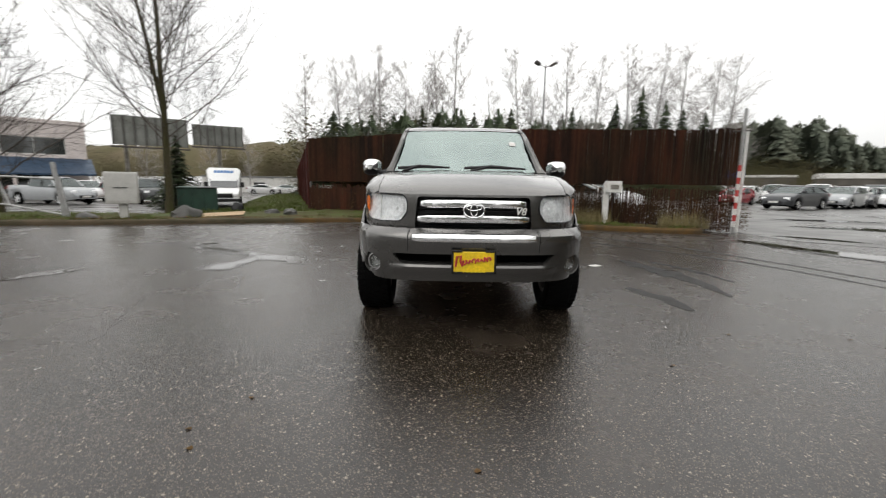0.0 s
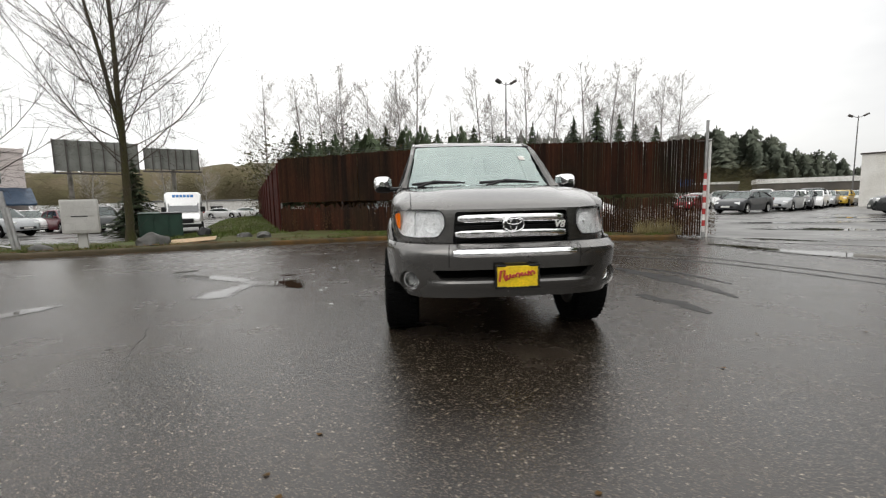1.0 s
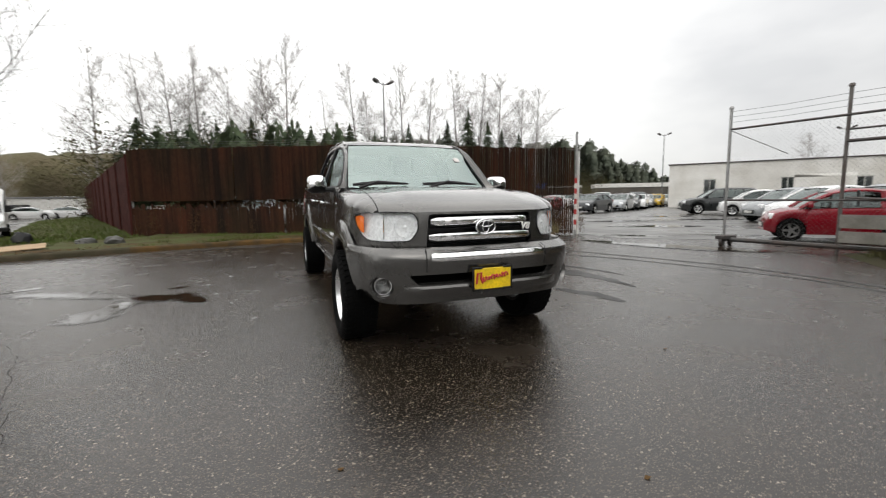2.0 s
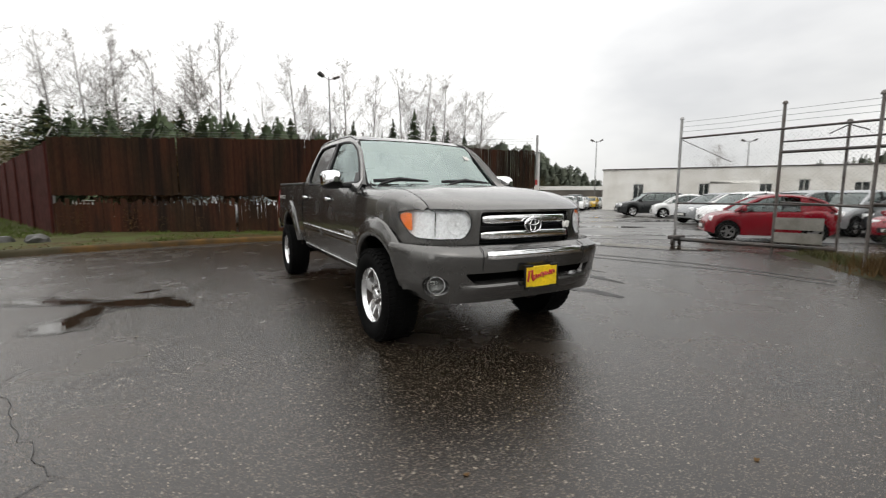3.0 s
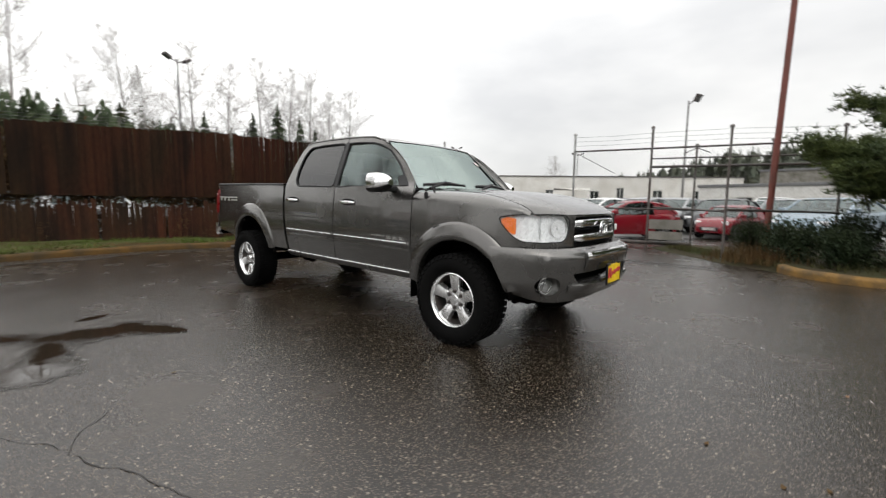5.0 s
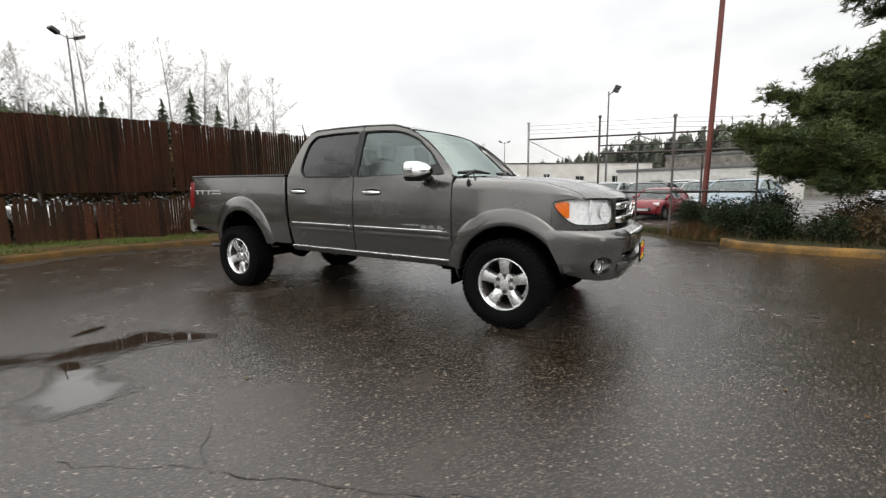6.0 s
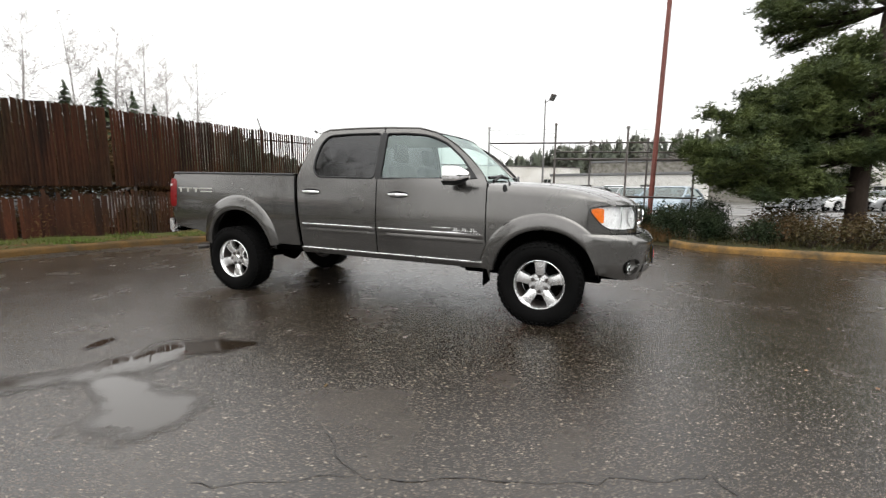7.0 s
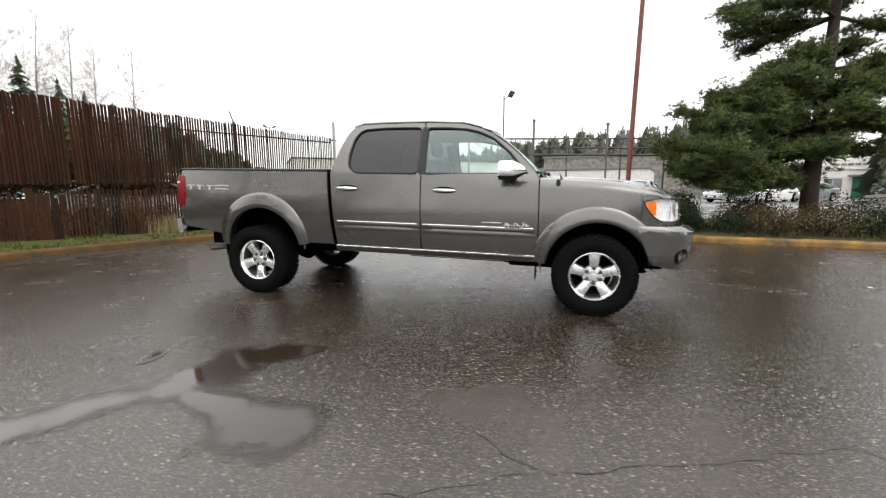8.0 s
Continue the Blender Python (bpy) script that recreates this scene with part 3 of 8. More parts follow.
def nose_bar(x0, x1, z0, z1, off, depth, name, material, parent, label="", slope=0.0):
    """A rounded bar that follows the nose."""
    b = bmesh.new()
    prof = soft([(0, z0), (depth, z0 + 0.006), (depth, z1 - 0.012), (0, z1)], 0.012, 3)
    rows_ = []
    for k in range(25):
        u = k / 24
        x = lerp(x0, x1, u)
        s = s_x(x)
        end = min(1, min(u, 1 - u) * 18)
        zc = (z0 + z1) / 2
        rows_.append([nose(s, zc + (z - zc) * lerp(0.7, 1, end), off - depth + (d * lerp(0.6, 1, end))) + Vector((0, 0, slope * (x / 0.44) ** 2)) for d, z in prof])
    vs = grid(b, rows_, close_u=True)
    b.faces.new(vs[0][::-1])
    b.faces.new(vs[-1])
    bmesh.ops.recalc_face_normals(b, faces=b.faces)
    return tpart(name, b, material, parent, label)


nose_bar(-0.415, 0.415, 1.014, 1.088, 0.012, 0.07, "grille_bar", M_CHROME, grille, "chrome grille bar", -0.006)
nose_bar(-0.432, 0.432, 0.897, 0.972, 0.022, 0.07, "grille_bar", M_CHROME, grille, "chrome grille bar", -0.006)
for zz in (0.995, 0.875, 0.856):
    nose_bar(-0.43, 0.43, zz - 0.008, zz + 0.008, -0.02, 0.03, "grille_slat", M_BLACK, grille)
# round badge on the grille: plain oval rings
bm = bmesh.new()


def ring(b, rx, rz, r, cx=0.0, cz=1.0, y=-0.955, n=40):
    rows_ = []
    for k in range(n):
        a = math.tau * k / n
        c = Vector((cx + rx * math.cos(a), y, cz + rz * math.sin(a)))
        o = Vector((math.cos(a), 0, math.sin(a)))
        rows_.append([c + o * (r * math.cos(j * math.tau / 8)) + Vector((0, r * 0.9 * math.sin(j * math.tau / 8), 0)) for j in range(8)])
    grid(b, rows_ + [rows_[0]], close_u=True)


ring(bm, 0.078, 0.054, 0.0075)
ring(bm, 0.026, 0.044, 0.0055)
ring(bm, 0.056, 0.021, 0.0055, cz=1.021)
tpart("badge", bm, M_CHROME, grille, "oval chrome badge")
bm = bmesh.new()
lathe(bm, [(0.0, 0.0), (0.9, 0.0), (1.0, -0.1)], 32, Matrix.Translation((0, -0.95, 1.0)) @ Matrix.Diagonal((0.074, 0.02, 0.05, 1)) @ pose(0, 0, 0, 90, 0, 0))
tpart("badge_backing", bm, M_BLACK, grille)

# V8 letters on the grille
cu = bpy.data.curves.new("letters", "FONT")
cu.body, cu.size, cu.extrude, cu.shear, cu.align_x = "V8", 0.078, 0.006, 0.25, "CENTER"
tmp = new("letters", cu)
me = bpy.data.meshes.new_from_object(tmp.evaluated_get(bpy.context.evaluated_depsgraph_get()))
bpy.data.objects.remove(tmp)
bpy.data.curves.remove(cu)
me.materials.append(M_CHROME)
v8 = new("badge_letters", me)
me.materials.clear()
me.materials.append(M_WHITEPAINT)
v8.parent = grille
v8.matrix_local = pose(0.352, nose_y(0.352) - 0.034, 0.95, 90, 0, 9)

# headlamps
for sx in (-1, 1):
    lo = lamp_outline(sx)
    housing = tpart("headlamp", panel(lo, lambda s, z: nose(s, z, -0.010 - 0.16 * max(0.0, z - 0.90) - 0.0004 * math.cos(abs(s) * 120)), (sx * 0.5, -1, 0), (), -0.014, 0.0085), M_BOWL, label="clear headlamp with white bowl painted for chrome's bright reflection, amber corner")
    b = bmesh.new()
    for x, z, r in ((0.605, 1.005, 0.070),):
        c = nose(s_x(x * sx), z, -0.020)
        prof = [(0.012, 0.004), (r * 0.5, 0.005), (r * 0.8, 0.009), (r, 0.012), (r * 1.03, 0.009)]
        lathe(b, prof, 24, Matrix.Translation(c) @ pose(0, 0, 0, 90, 0, sx * 22), caps=False)
    tpart("reflector", b, M_BOWL, housing)
    b = bmesh.new()
    lathe(b, [(0.0, 0.022), (0.012, 0.018), (0.014, 0.0)], 16, Matrix.Translation(nose(s_x(0.60 * sx), 1.005, -0.020)) @ pose(0, 0, 0, 90, 0, sx * 22))
    tpart("bulb", b, M_BOWL, housing)
    # amber reflector at the outer end of the lamp
    b = bmesh.new()
    grid(b, [[nose(sx * s_y(lerp(-0.496, -0.600, u)), lerp(zl, zh, v), -0.006) for v in (0, 0.25, 0.5, 0.75, 1)] for u, zl, zh in ((0, 1.045, 1.070), (0.2, 1.012, 1.080), (0.5, 0.978, 1.086), (0.8, 0.958, 1.084), (1, 0.960, 1.074))])
    bmesh.ops.recalc_face_normals(b, faces=b.faces)
    tpart("turn_signal", b, M_AMBER, housing, "amber turn signal")
    rib = bmesh.new()
    tube(rib, [nose(sx * s_x(0.735 - 0.02 * (z - 0.93)), z, -0.01) for z in np.linspace(0.92, 1.105, 6)], 0.006, 6)
    tpart("divider", rib, M_CHROME, housing)
    b = bmesh.new()
    rim_pts = [nose(u, v, 0.003) for u, v in lo]
    tube(b, rim_pts + [rim_pts[0]], 0.0045, 6, caps=False)
    tpart("lamp_rim", b, M_BLACK, housing)
    lens = tpart("lens", panel(lo, lambda s, z: nose(s, z, 0.004), (sx * 0.5, -1, 0), (), 0.008, 0.05), M_LENS, housing, "clear lens")
    lens.visible_shadow = False

# front bumper


BW, BL, BN = 0.970, 0.93, 3.6
_b = []
_s, _prev = 0.0, None
for _k in range(241):
    _a = math.pi / 2 * _k / 240
    _p = Vector((BW * math.sin(_a) ** (2 / BN), -BL * math.cos(_a) ** (2 / BN)))
    if _prev is not None:
        _s += (_p - _prev).length
    _b.append((_s, _p.x, _p.y))
    _prev = _p
BS = np.array(_b)


def bumper_off(z):
    return interp(z, [(0.40, 0.0), (0.44, 0.03), (0.50, 0.050), (0.58, 0.068), (0.60, 0.074), (0.70, 0.090), (0.76, 0.102), (0.80, 0.104), (0.835, 0.092), (0.855, 0.06), (0.862, 0.02)])


def bumper_at(s, z, extra=0.0):
    a = abs(s)
    x, y = float(np.interp(a, BS[:, 0], BS[:, 1])), float(np.interp(a, BS[:, 0], BS[:, 2]))
    x2, y2 = float(np.interp(a + 0.02, BS[:, 0], BS[:, 1])), float(np.interp(a + 0.02, BS[:, 0], BS[:, 2]))
    x1, y1 = float(np.interp(max(0, a - 0.02), BS[:, 0], BS[:, 1])), float(np.interp(max(0, a - 0.02), BS[:, 0], BS[:, 2]))
    d = Vector((x2 - x1, y2 - y1)).normalized()
    n = Vector((d.y, -d.x))
    k = smooth01(b_y(-0.86), b_y(-0.55), a)
    o = lerp(bumper_off(z), bumper_off(z) * 0.25 - 0.012, k) + extra
    o -= 0.075 * smooth01(0.57, 0.45, z) * smooth01(b_x(0.62), b_x(0.93), a)
    return Vector(((x + n.x * o) * (1 if s >= 0 else -1), y + n.y * o, z))


def b_x(x):
    return float(np.interp(abs(x), BS[:, 1], BS[:, 0])) * (1 if x >= 0 else -1)


def b_y(y):
    return float(np.interp(y, BS[:, 2], BS[:, 0]))


SB = b_y(-0.565)
slot = soft([(b_x(-0.53), 0.600), (b_x(0.53), 0.600), (b_x(0.595), 0.676), (b_x(-0.595), 0.676)], 0.02)
fogs = [[(b_x(sx * 0.757) + 0.088 * math.cos(a), 0.585 + 0.074 * math.sin(a)) for a in np.linspace(0, math.tau, 25)[:-1]] for sx in (-1, 1)]
edge_low = [(s, 0.458 + 0.045 * smooth01(0.72, 1.0, abs(s) / SB)) for s in np.linspace(SB, -SB, 25)]
front_bumper = tpart("front_bumper", panel([(-b_y(-0.53), 0.60), (-b_y(-0.47), 0.72), (-b_y(-0.42), 0.862), (b_y(-0.42), 0.862), (b_y(-0.47), 0.72), (b_y(-0.53), 0.60)] + edge_low, bumper_at, (0, -1, 0), [slot] + fogs, 0.05, 0.045), M_TRUCK, sharp=50)
tpart("bumper_opening", panel([(s_x(-0.62), 0.585), (s_x(0.62), 0.585), (s_x(0.62), 0.69), (s_x(-0.62), 0.69)], lambda s, z: nose(s, z, 0.0), (0, -1, 0), (), 0, 0.1), M_UNDER, front_bumper)


def bumper_bar(x0, x1, z0, z1, proud, name, material, label=""):
    """A rounded strip that follows the bumper."""
    b = bmesh.new()
    rows_ = []
    for k in range(29):
        u = k / 28
        s = b_x(lerp(x0, x1, u))
        e = min(1, min(u, 1 - u) * 16)
        zc = (z0 + z1) / 2
        rows_.append([bumper_at(s, zc + (z - zc) * lerp(0.75, 1, e), d * lerp(0.2, 1, e)) for d, z in ((-0.012, z0), (proud * 0.7, z0 + 0.004), (proud, lerp(z0, z1, 0.35)), (proud, lerp(z0, z1, 0.75)), (proud * 0.6, z1 - 0.004), (-0.012, z1))])
    grid(b, rows_)
    bmesh.ops.recalc_face_normals(b, faces=b.faces)
    return tpart(name, b, material, front_bumper, label)


bumper_bar(-0.62, 0.62, 0.515, 0.600, 0.034, "bumper_lip", M_TRUCK)
bumper_bar(-0.447, 0.447, 0.768, 0.832, 0.012, "chrome_strip", M_CHROME, "chrome strip on the bumper")
for sx in (-1, 1):
    b = bmesh.new()
    tube(b, [bumper_at(sx * b_x(0.478), z) + Vector((0, -0.001, 0)) for z in np.linspace(0.70, 0.858, 8)], 0.003, 5)
    tpart("bumper_seam", b, M_BLACK, front_bumper)
    c = bumper_at(b_x(sx * 0.757), 0.585, -0.05)
    mm = Matrix.Translation(c) @ pose(0, 0, 0, 90, 0, sx * 24)
    b = bmesh.new()
    lathe(b, [(0.088, 0.034), (0.078, 0.018), (0.066, -0.012), (0.058, -0.02), (0.0, -0.03)], 28, mm, caps=False)
    fog = tpart("fog_lamp", b, M_TRUCK, front_bumper, "round fog lamp in a bezel")
    b = bmesh.new()
    lathe(b, [(0.060, 0.0), (0.052, 0.012), (0.03, 0.022), (0.0, 0.026)], 24, mm)
    tpart("fog_lens", b, M_LENS, fog).visible_shadow = False
    b = bmesh.new()
    lathe(b, [(0.064, 0.0), (0.064, 0.012), (0.058, 0.012), (0.058, 0.0)], 24, mm, caps=False)
    tpart("fog_ring", b, M_CHROME, fog)
# dealer plate, its writing as plain bars
plate = bmesh.new()
box(plate, (-0.155, -1.062, 0.548), (0.155, -1.05, 0.706), bevel=0.004)
plate = tpart("licence_plate", plate, M_YELLOW_PLATE, truck, "yellow dealer plate with red script in a dark frame")
for a, c in (((-0.165, -1.066, 0.54), (-0.15, -1.05, 0.714)), ((0.15, -1.066, 0.54), (0.165, -1.05, 0.714)), ((-0.165, -1.066, 0.54), (-0.08, -1.05, 0.556)), ((0.08, -1.066, 0.54), (0.165, -1.05, 0.556)), ((-0.165, -1.066, 0.70), (-0.085, -1.05, 0.716)), ((0.085, -1.066, 0.70), (0.165, -1.05, 0.716))):
    b = bmesh.new()
    box(b, a, c, bevel=0.003)
    tpart("plate_frame", b, M_BLACK, plate)
b = bmesh.new()
wave = [(-0.09 + 0.0022 * k + 0.007 * math.sin(k * 0.62), -1.066, 0.626 + 0.0003 * k + (0.012 + 0.006 * math.sin(k * 0.17)) * math.sin(k * 0.5)) for k in range(100)]
tube(b, wave, [0.0062] * 100, 6)
tube(b, [(-0.135, -1.066, 0.595), (-0.125, -1.066, 0.672), (-0.095, -1.066, 0.675), (-0.10, -1.066, 0.635), (-0.085, -1.066, 0.598)], 0.008, 6)
tpart("plate_script", b, M_REDPAINT, plate)
b = bmesh.new()
for x in (-0.06, -0.03, 0.0, 0.03, 0.06):
    box(b, (x - 0.012, -1.066, 0.543), (x + 0.012, -1.06, 0.553))
tpart("plate_bars", b, M_BLACK, plate)

# sides
AF, AR = (-0.105, 0.385), (3.515, 0.43)
for sx in (-1, 1):
    P = side(sx)
    o = (sx, 0, 0)
    # fender with the shoulder that rolls up to the hood
    tops = [(y, shoulder(y)) for y in np.linspace(-0.465, 0.437, 15)]
    cut = arc(*AF, 0.515, 0.53, -3, 128, 26)
    fo = [(-0.465, 0.865)] + tops + [(0.437, 0.50), (0.432, 0.46)] + [p for p in cut if p[1] < 0.865 or p[0] > -0.3]
    bm = panel(fo, P, o, (), 0.02, 0.06)
    rolls = []
    for y in np.linspace(-0.685, 0.437, 26):
        xh, zc, zs = 0.758, crest(y) - 0.002, shoulder(y)
        w = max(side_w(y, zs), xh) if y > -0.465 else max(nose_x(y), xh)
        rolls.append([Vector((sx * (xh + (w - xh) * math.sin(a)), y, zs + (zc - zs) * math.cos(a))) for a in np.linspace(0, math.pi / 2, 9)])
    grid(bm, rolls)
    bmesh.ops.remove_doubles(bm, verts=bm.verts, dist=0.002)
    tpart("front_fender", bm, M_TRUCK)

    # flares over the wheels
    for name, (cx, cz), rin, rtop, a0, a1, lip in (("wheel_flare", AF, (0.470, 0.488), 0.645, 9, 164, 0.036), ("wheel_flare", AR, (0.456, 0.470), 0.650, 4, 171, 0.038)):
        rows_ = []
        for k in range(41):
            a = lerp(a0, a1, k / 40)
            ca, sa = math.cos(radians(a)), math.sin(radians(a))
            ri = lerp(rin[0], rin[1], abs(sa))
            ro = lerp(rin[0] + ((0.15 if cx < 1 else 0.10) if ca > 0 or cx > 1 else 0.062), rtop, max(0, sa) ** 0.8)
            row = []
            for r, d in ((ri + 0.004, -0.05), (ri, lip - 0.026), (ri + 0.006, lip - 0.008), (ri + 0.02, lip), (lerp(ri, ro, 0.32), lip * 0.95), (lerp(ri, ro, 0.58), lip * 0.74), (lerp(ri, ro, 0.80), lip * 0.46), (lerp(ri, ro, 0.96), lip * 0.22), (ro, -0.003)):
                y, z = cx + r * ca, cz + r * sa
                row.append(Vector((sx * (side_w(max(y, -0.5), min(z, 1.2)) + d + 0.026 * smooth01(-0.25, -0.55, y)), y, z)))
            rows_.append(row)
        b = bmesh.new()
        grid(b, rows_)
        tpart(name, b, M_TRUCK, label="raised grey wheel flare", sharp=60)
        # wheel housing with its inner wall, shade included in its near-zero black
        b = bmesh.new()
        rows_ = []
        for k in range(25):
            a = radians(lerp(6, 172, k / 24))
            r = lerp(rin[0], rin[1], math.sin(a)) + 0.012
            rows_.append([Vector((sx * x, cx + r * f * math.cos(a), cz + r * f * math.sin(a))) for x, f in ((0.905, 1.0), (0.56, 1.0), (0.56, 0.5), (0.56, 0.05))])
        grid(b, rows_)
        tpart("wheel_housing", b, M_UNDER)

    # doors with their glass
    wf = soft([(0.565, 1.322), (0.735, 1.525), (0.905, 1.668), (1.05, 1.732), (1.17, 1.760), (1.36, 1.776), (1.592, 1.780), (1.592, 1.306)], 0.035)
    wr = soft([(1.655, 1.306), (1.655, 1.784), (2.05, 1.784), (2.32, 1.768), (2.405, 1.68), (2.445, 1.50), (2.44, 1.375), (2.36, 1.308)], 0.06)
    df = soft([(0.447, 0.538), (1.618, 0.538), (1.618, 1.838), (1.36, 1.832), (1.22, 1.818), (1.03, 1.770), (0.84, 1.678), (0.655, 1.528), (0.515, 1.378), (0.449, 1.285)], 0.02)
    dr = soft([(1.63, 0.538), (2.585, 0.538), (2.645, 1.30), (2.61, 1.43), (2.565, 1.56), (2.50, 1.71), (2.43, 1.795), (2.33, 1.828), (1.63, 1.838)], 0.025)
    for name, outl, win, glass, hy in (("front_door", df, wf, M_GLASS, 1.375), ("rear_door", dr, wr, M_TINT, 2.444)):
        door = tpart(name, panel(outl, P, o, [win], 0.02, 0.07), M_TRUCK)
        g = tpart("door_glass", panel(win, P, o, (), 0.004, 0.09, -0.012), glass, door, "tinted side glass" if name == "rear_door" else "clear side glass")
        g.visible_shadow = False
        b = bmesh.new()
        ring_pts = [P(u, v) + Vector((sx * -0.002, 0, 0)) for u, v in win]
        tube(b, ring_pts + [ring_pts[0]], 0.011, 6, caps=False)
        tpart("window_seal", b, M_BLACK, door)
        # handle
        b = bmesh.new()
        zz = 1.145
        xx = side_w(hy, zz)
        rows_ = []
        for k in range(13):
            u = k / 12
            y = lerp(hy - 0.118, hy + 0.118, u)
            e = math.sin(math.pi * min(1, max(0, u))) ** 0.45
            rows_.append([Vector((sx * (xx + 0.006 + 0.034 * e + 0.012 * math.cos(a)), y, zz + (0.006 + 0.013 * e) * math.sin(a))) for a in np.linspace(0, math.tau, 9)[:-1]])
        vs = grid(b, rows_, close_u=True)
        b.faces.new(vs[0])
        b.faces.new(vs[-1])
        bmesh.ops.recalc_face_normals(b, faces=b.faces)
        tpart("handle", b, M_CHROME, door, "chrome door handle")
        # near-black disc on the door, painting the shade of a hollow behind the handle
        b = bmesh.new()
        lathe(b, [(0.0, 0.002), (0.8, 0.003), (1.0, 0.0)], 28, Matrix.Translation((sx * (xx + 0.001), hy, zz)) @ Matrix.Diagonal((1, 0.125, 0.036, 1)) @ pose(0, 0, 0, 0, 90 * sx, 0))
        tpart("handle_recess_shade", b, M_UNDER, door)
        # side moulding: two bright ridges on a grey strip
        y0, y1 = (0.468, 1.61) if name == "front_door" else (1.638, 2.575)
        prof = [(0, 0.706), (0.012, 0.711), (0.016, 0.728), (0.012, 0.742), (0.010, 0.755), (0.018, 0.764), (0.02, 0.782), (0.016, 0.797), (0, 0.803)]
        b = bmesh.new()
        rows_ = []
        for k in range(19):
            y = lerp(y0, y1, k / 18)
            e = min(1, min(y - y0, y1 - y) / 0.02)
            rows_.append([Vector((sx * (side_w(y, z) + d * max(0.1, e)), y, z)) for d, z in prof])
        grid(b, rows_)
        tpart("side_moulding", b, M_TRUCK, door)
        b = bmesh.new()
        tube(b, [Vector((sx * (side_w(y, 0.795) + 0.014), y, 0.797)) for y in np.linspace(y0 + 0.02, y1 - 0.02, 8)], 0.0055, 6)
        tpart("moulding_trim", b, M_ALLOY, door, "bright trim line")
        if name == "front_door":
            # unreadable emblem: slanting plain bars
            b = bmesh.new()
            for k in range(6):
                y = 0.545 + 0.043 * k
                m4 = Matrix.Translation((sx * (side_w(y, 0.83) + 0.004), y, 0.832)) @ pose(0, 0, 0, -14 * 1, 0, 0)
                box(b, (-0.003, -0.016, -0.016), (0.003, 0.016, -0.008), m4)
                box(b, (-0.003, -0.016 if k % 2 else 0.004, -0.014), (0.003, 0.016 if not k % 2 else -0.006, 0.016), m4)
            box(b, (sx * (side_w(0.9, 0.84) + 0.001) - 0.003, 0.79, 0.838), (sx * (side_w(0.9, 0.84) + 0.001) + 0.003, 0.99, 0.846))
            tpart("door_emblem", b, M_ALLOY, door, "silver slanted door emblem")
    # pillar between the windows, black
    tpart("window_pillar", panel([(1.597, 1.300), (1.650, 1.300), (1.650, 1.789), (1.597, 1.789)], P, o, (), 0.004, 0.1, 0.003), M_BLACK)

    # sill under the doors
    rows_ = []
    for y in np.linspace(0.41, 2.60, 24):
        rows_.append([Vector((sx * (side_w(y, z) + d), y, z)) for d, z in ((-0.012, 0.533), (0.012, 0.530), (0.018, 0.518), (0.006, 0.49), (-0.008, 0.465), (-0.06, 0.452), (-0.12, 0.47))])
    b = bmesh.new()
    grid(b, rows_)
    tpart("door_sill", b, M_TRUCK, label="grey sill panel with a bright upper edge")
    b = bmesh.new()
    tube(b, [Vector((sx * (side_w(y, 0.53) + 0.014), y, 0.527)) for y in np.linspace(0.47, 2.58, 12)], 0.006, 6)
    tpart("sill_trim", b, M_ALLOY)

    # bed side
    cut = arc(*AR, 0.50, 0.56, 183, -4, 28)
    bo = [(2.632, 0.535), (2.692, 1.322), (4.53, 1.322), (4.555, 1.25), (4.555, 0.70), (4.50, 0.655), (4.20, 0.62), (4.02, 0.57), (4.01, 0.50)] + [p for p in arc(*AR, 0.50, 0.56, 10, 178, 26)] + [(3.01, 0.50), (2.98, 0.535)]
    bed = tpart("bed_side", panel(bo, side(sx, bed_w), o, (), 0.03, 0.07), M_TRUCK)
    b = bmesh.new()
    rows_ = []
    for y in np.linspace(2.692, 4.555, 16):
        w = bed_w(y, 1.31)
        rows_.append([Vector((sx * (w + d), y, z)) for d, z in ((0.004, 1.318), (0.008, 1.330), (0.0, 1.343), (-0.05, 1.346), (-0.10, 1.344), (-0.105, 1.30))])
    grid(b, rows_)
    tpart("bed_rail_cap", b, M_BLACK, bed, "black rail cap")
    b = bmesh.new()
    box(b, (sx * 0.80, 2.71, 1.07), (sx * 0.78, 4.52, 1.335))
    tpart("bed_inner_wall", b, M_TRUCK, bed)
    b = bmesh.new()
    x0 = bed_w(4.4, 1.2)
    def on_bed(y0, y1, z0, z1):
        xa = bed_w((y0 + y1) / 2, 1.12)
        box(b, (sx * (xa - 0.006), y0, z0), (sx * (xa + 0.007), y1, z1))

    for y, w in ((4.40, 0.105), (4.29, 0.105), (4.175, 0.11)):
        on_bed(y - w / 2, y + w / 2 - 0.018, 1.136, 1.149)
        on_bed(y - 0.012, y + 0.012, 1.092, 1.149)
    on_bed(3.93, 4.11, 1.136, 1.152)
    on_bed(3.93, 4.11, 1.100, 1.114)
    tpart("bed_emblem", b, M_CABINET, bed, "pale grey decal bars")
    # tail lamp round the corner
    rows_ = []
    for z in np.linspace(0.90, 1.255, 12):
        k = math.sin(math.pi * (z - 0.90) / 0.355) ** 0.4
        w = bed_w(4.53, z)
        rows_.append([Vector((sx * (w + 0.002 + 0.006 * k), 4.475 + 0.02 * (1 - k), z)), Vector((sx * (w + 0.012 * k), 4.55, z)), Vector((sx * (w - 0.005), 4.595 + 0.012 * k, z)), Vector((sx * (w - 0.05), 4.61 + 0.012 * k, z)), Vector((sx * (w - 0.14), 4.60, z))])
    b = bmesh.new()
    grid(b, rows_)
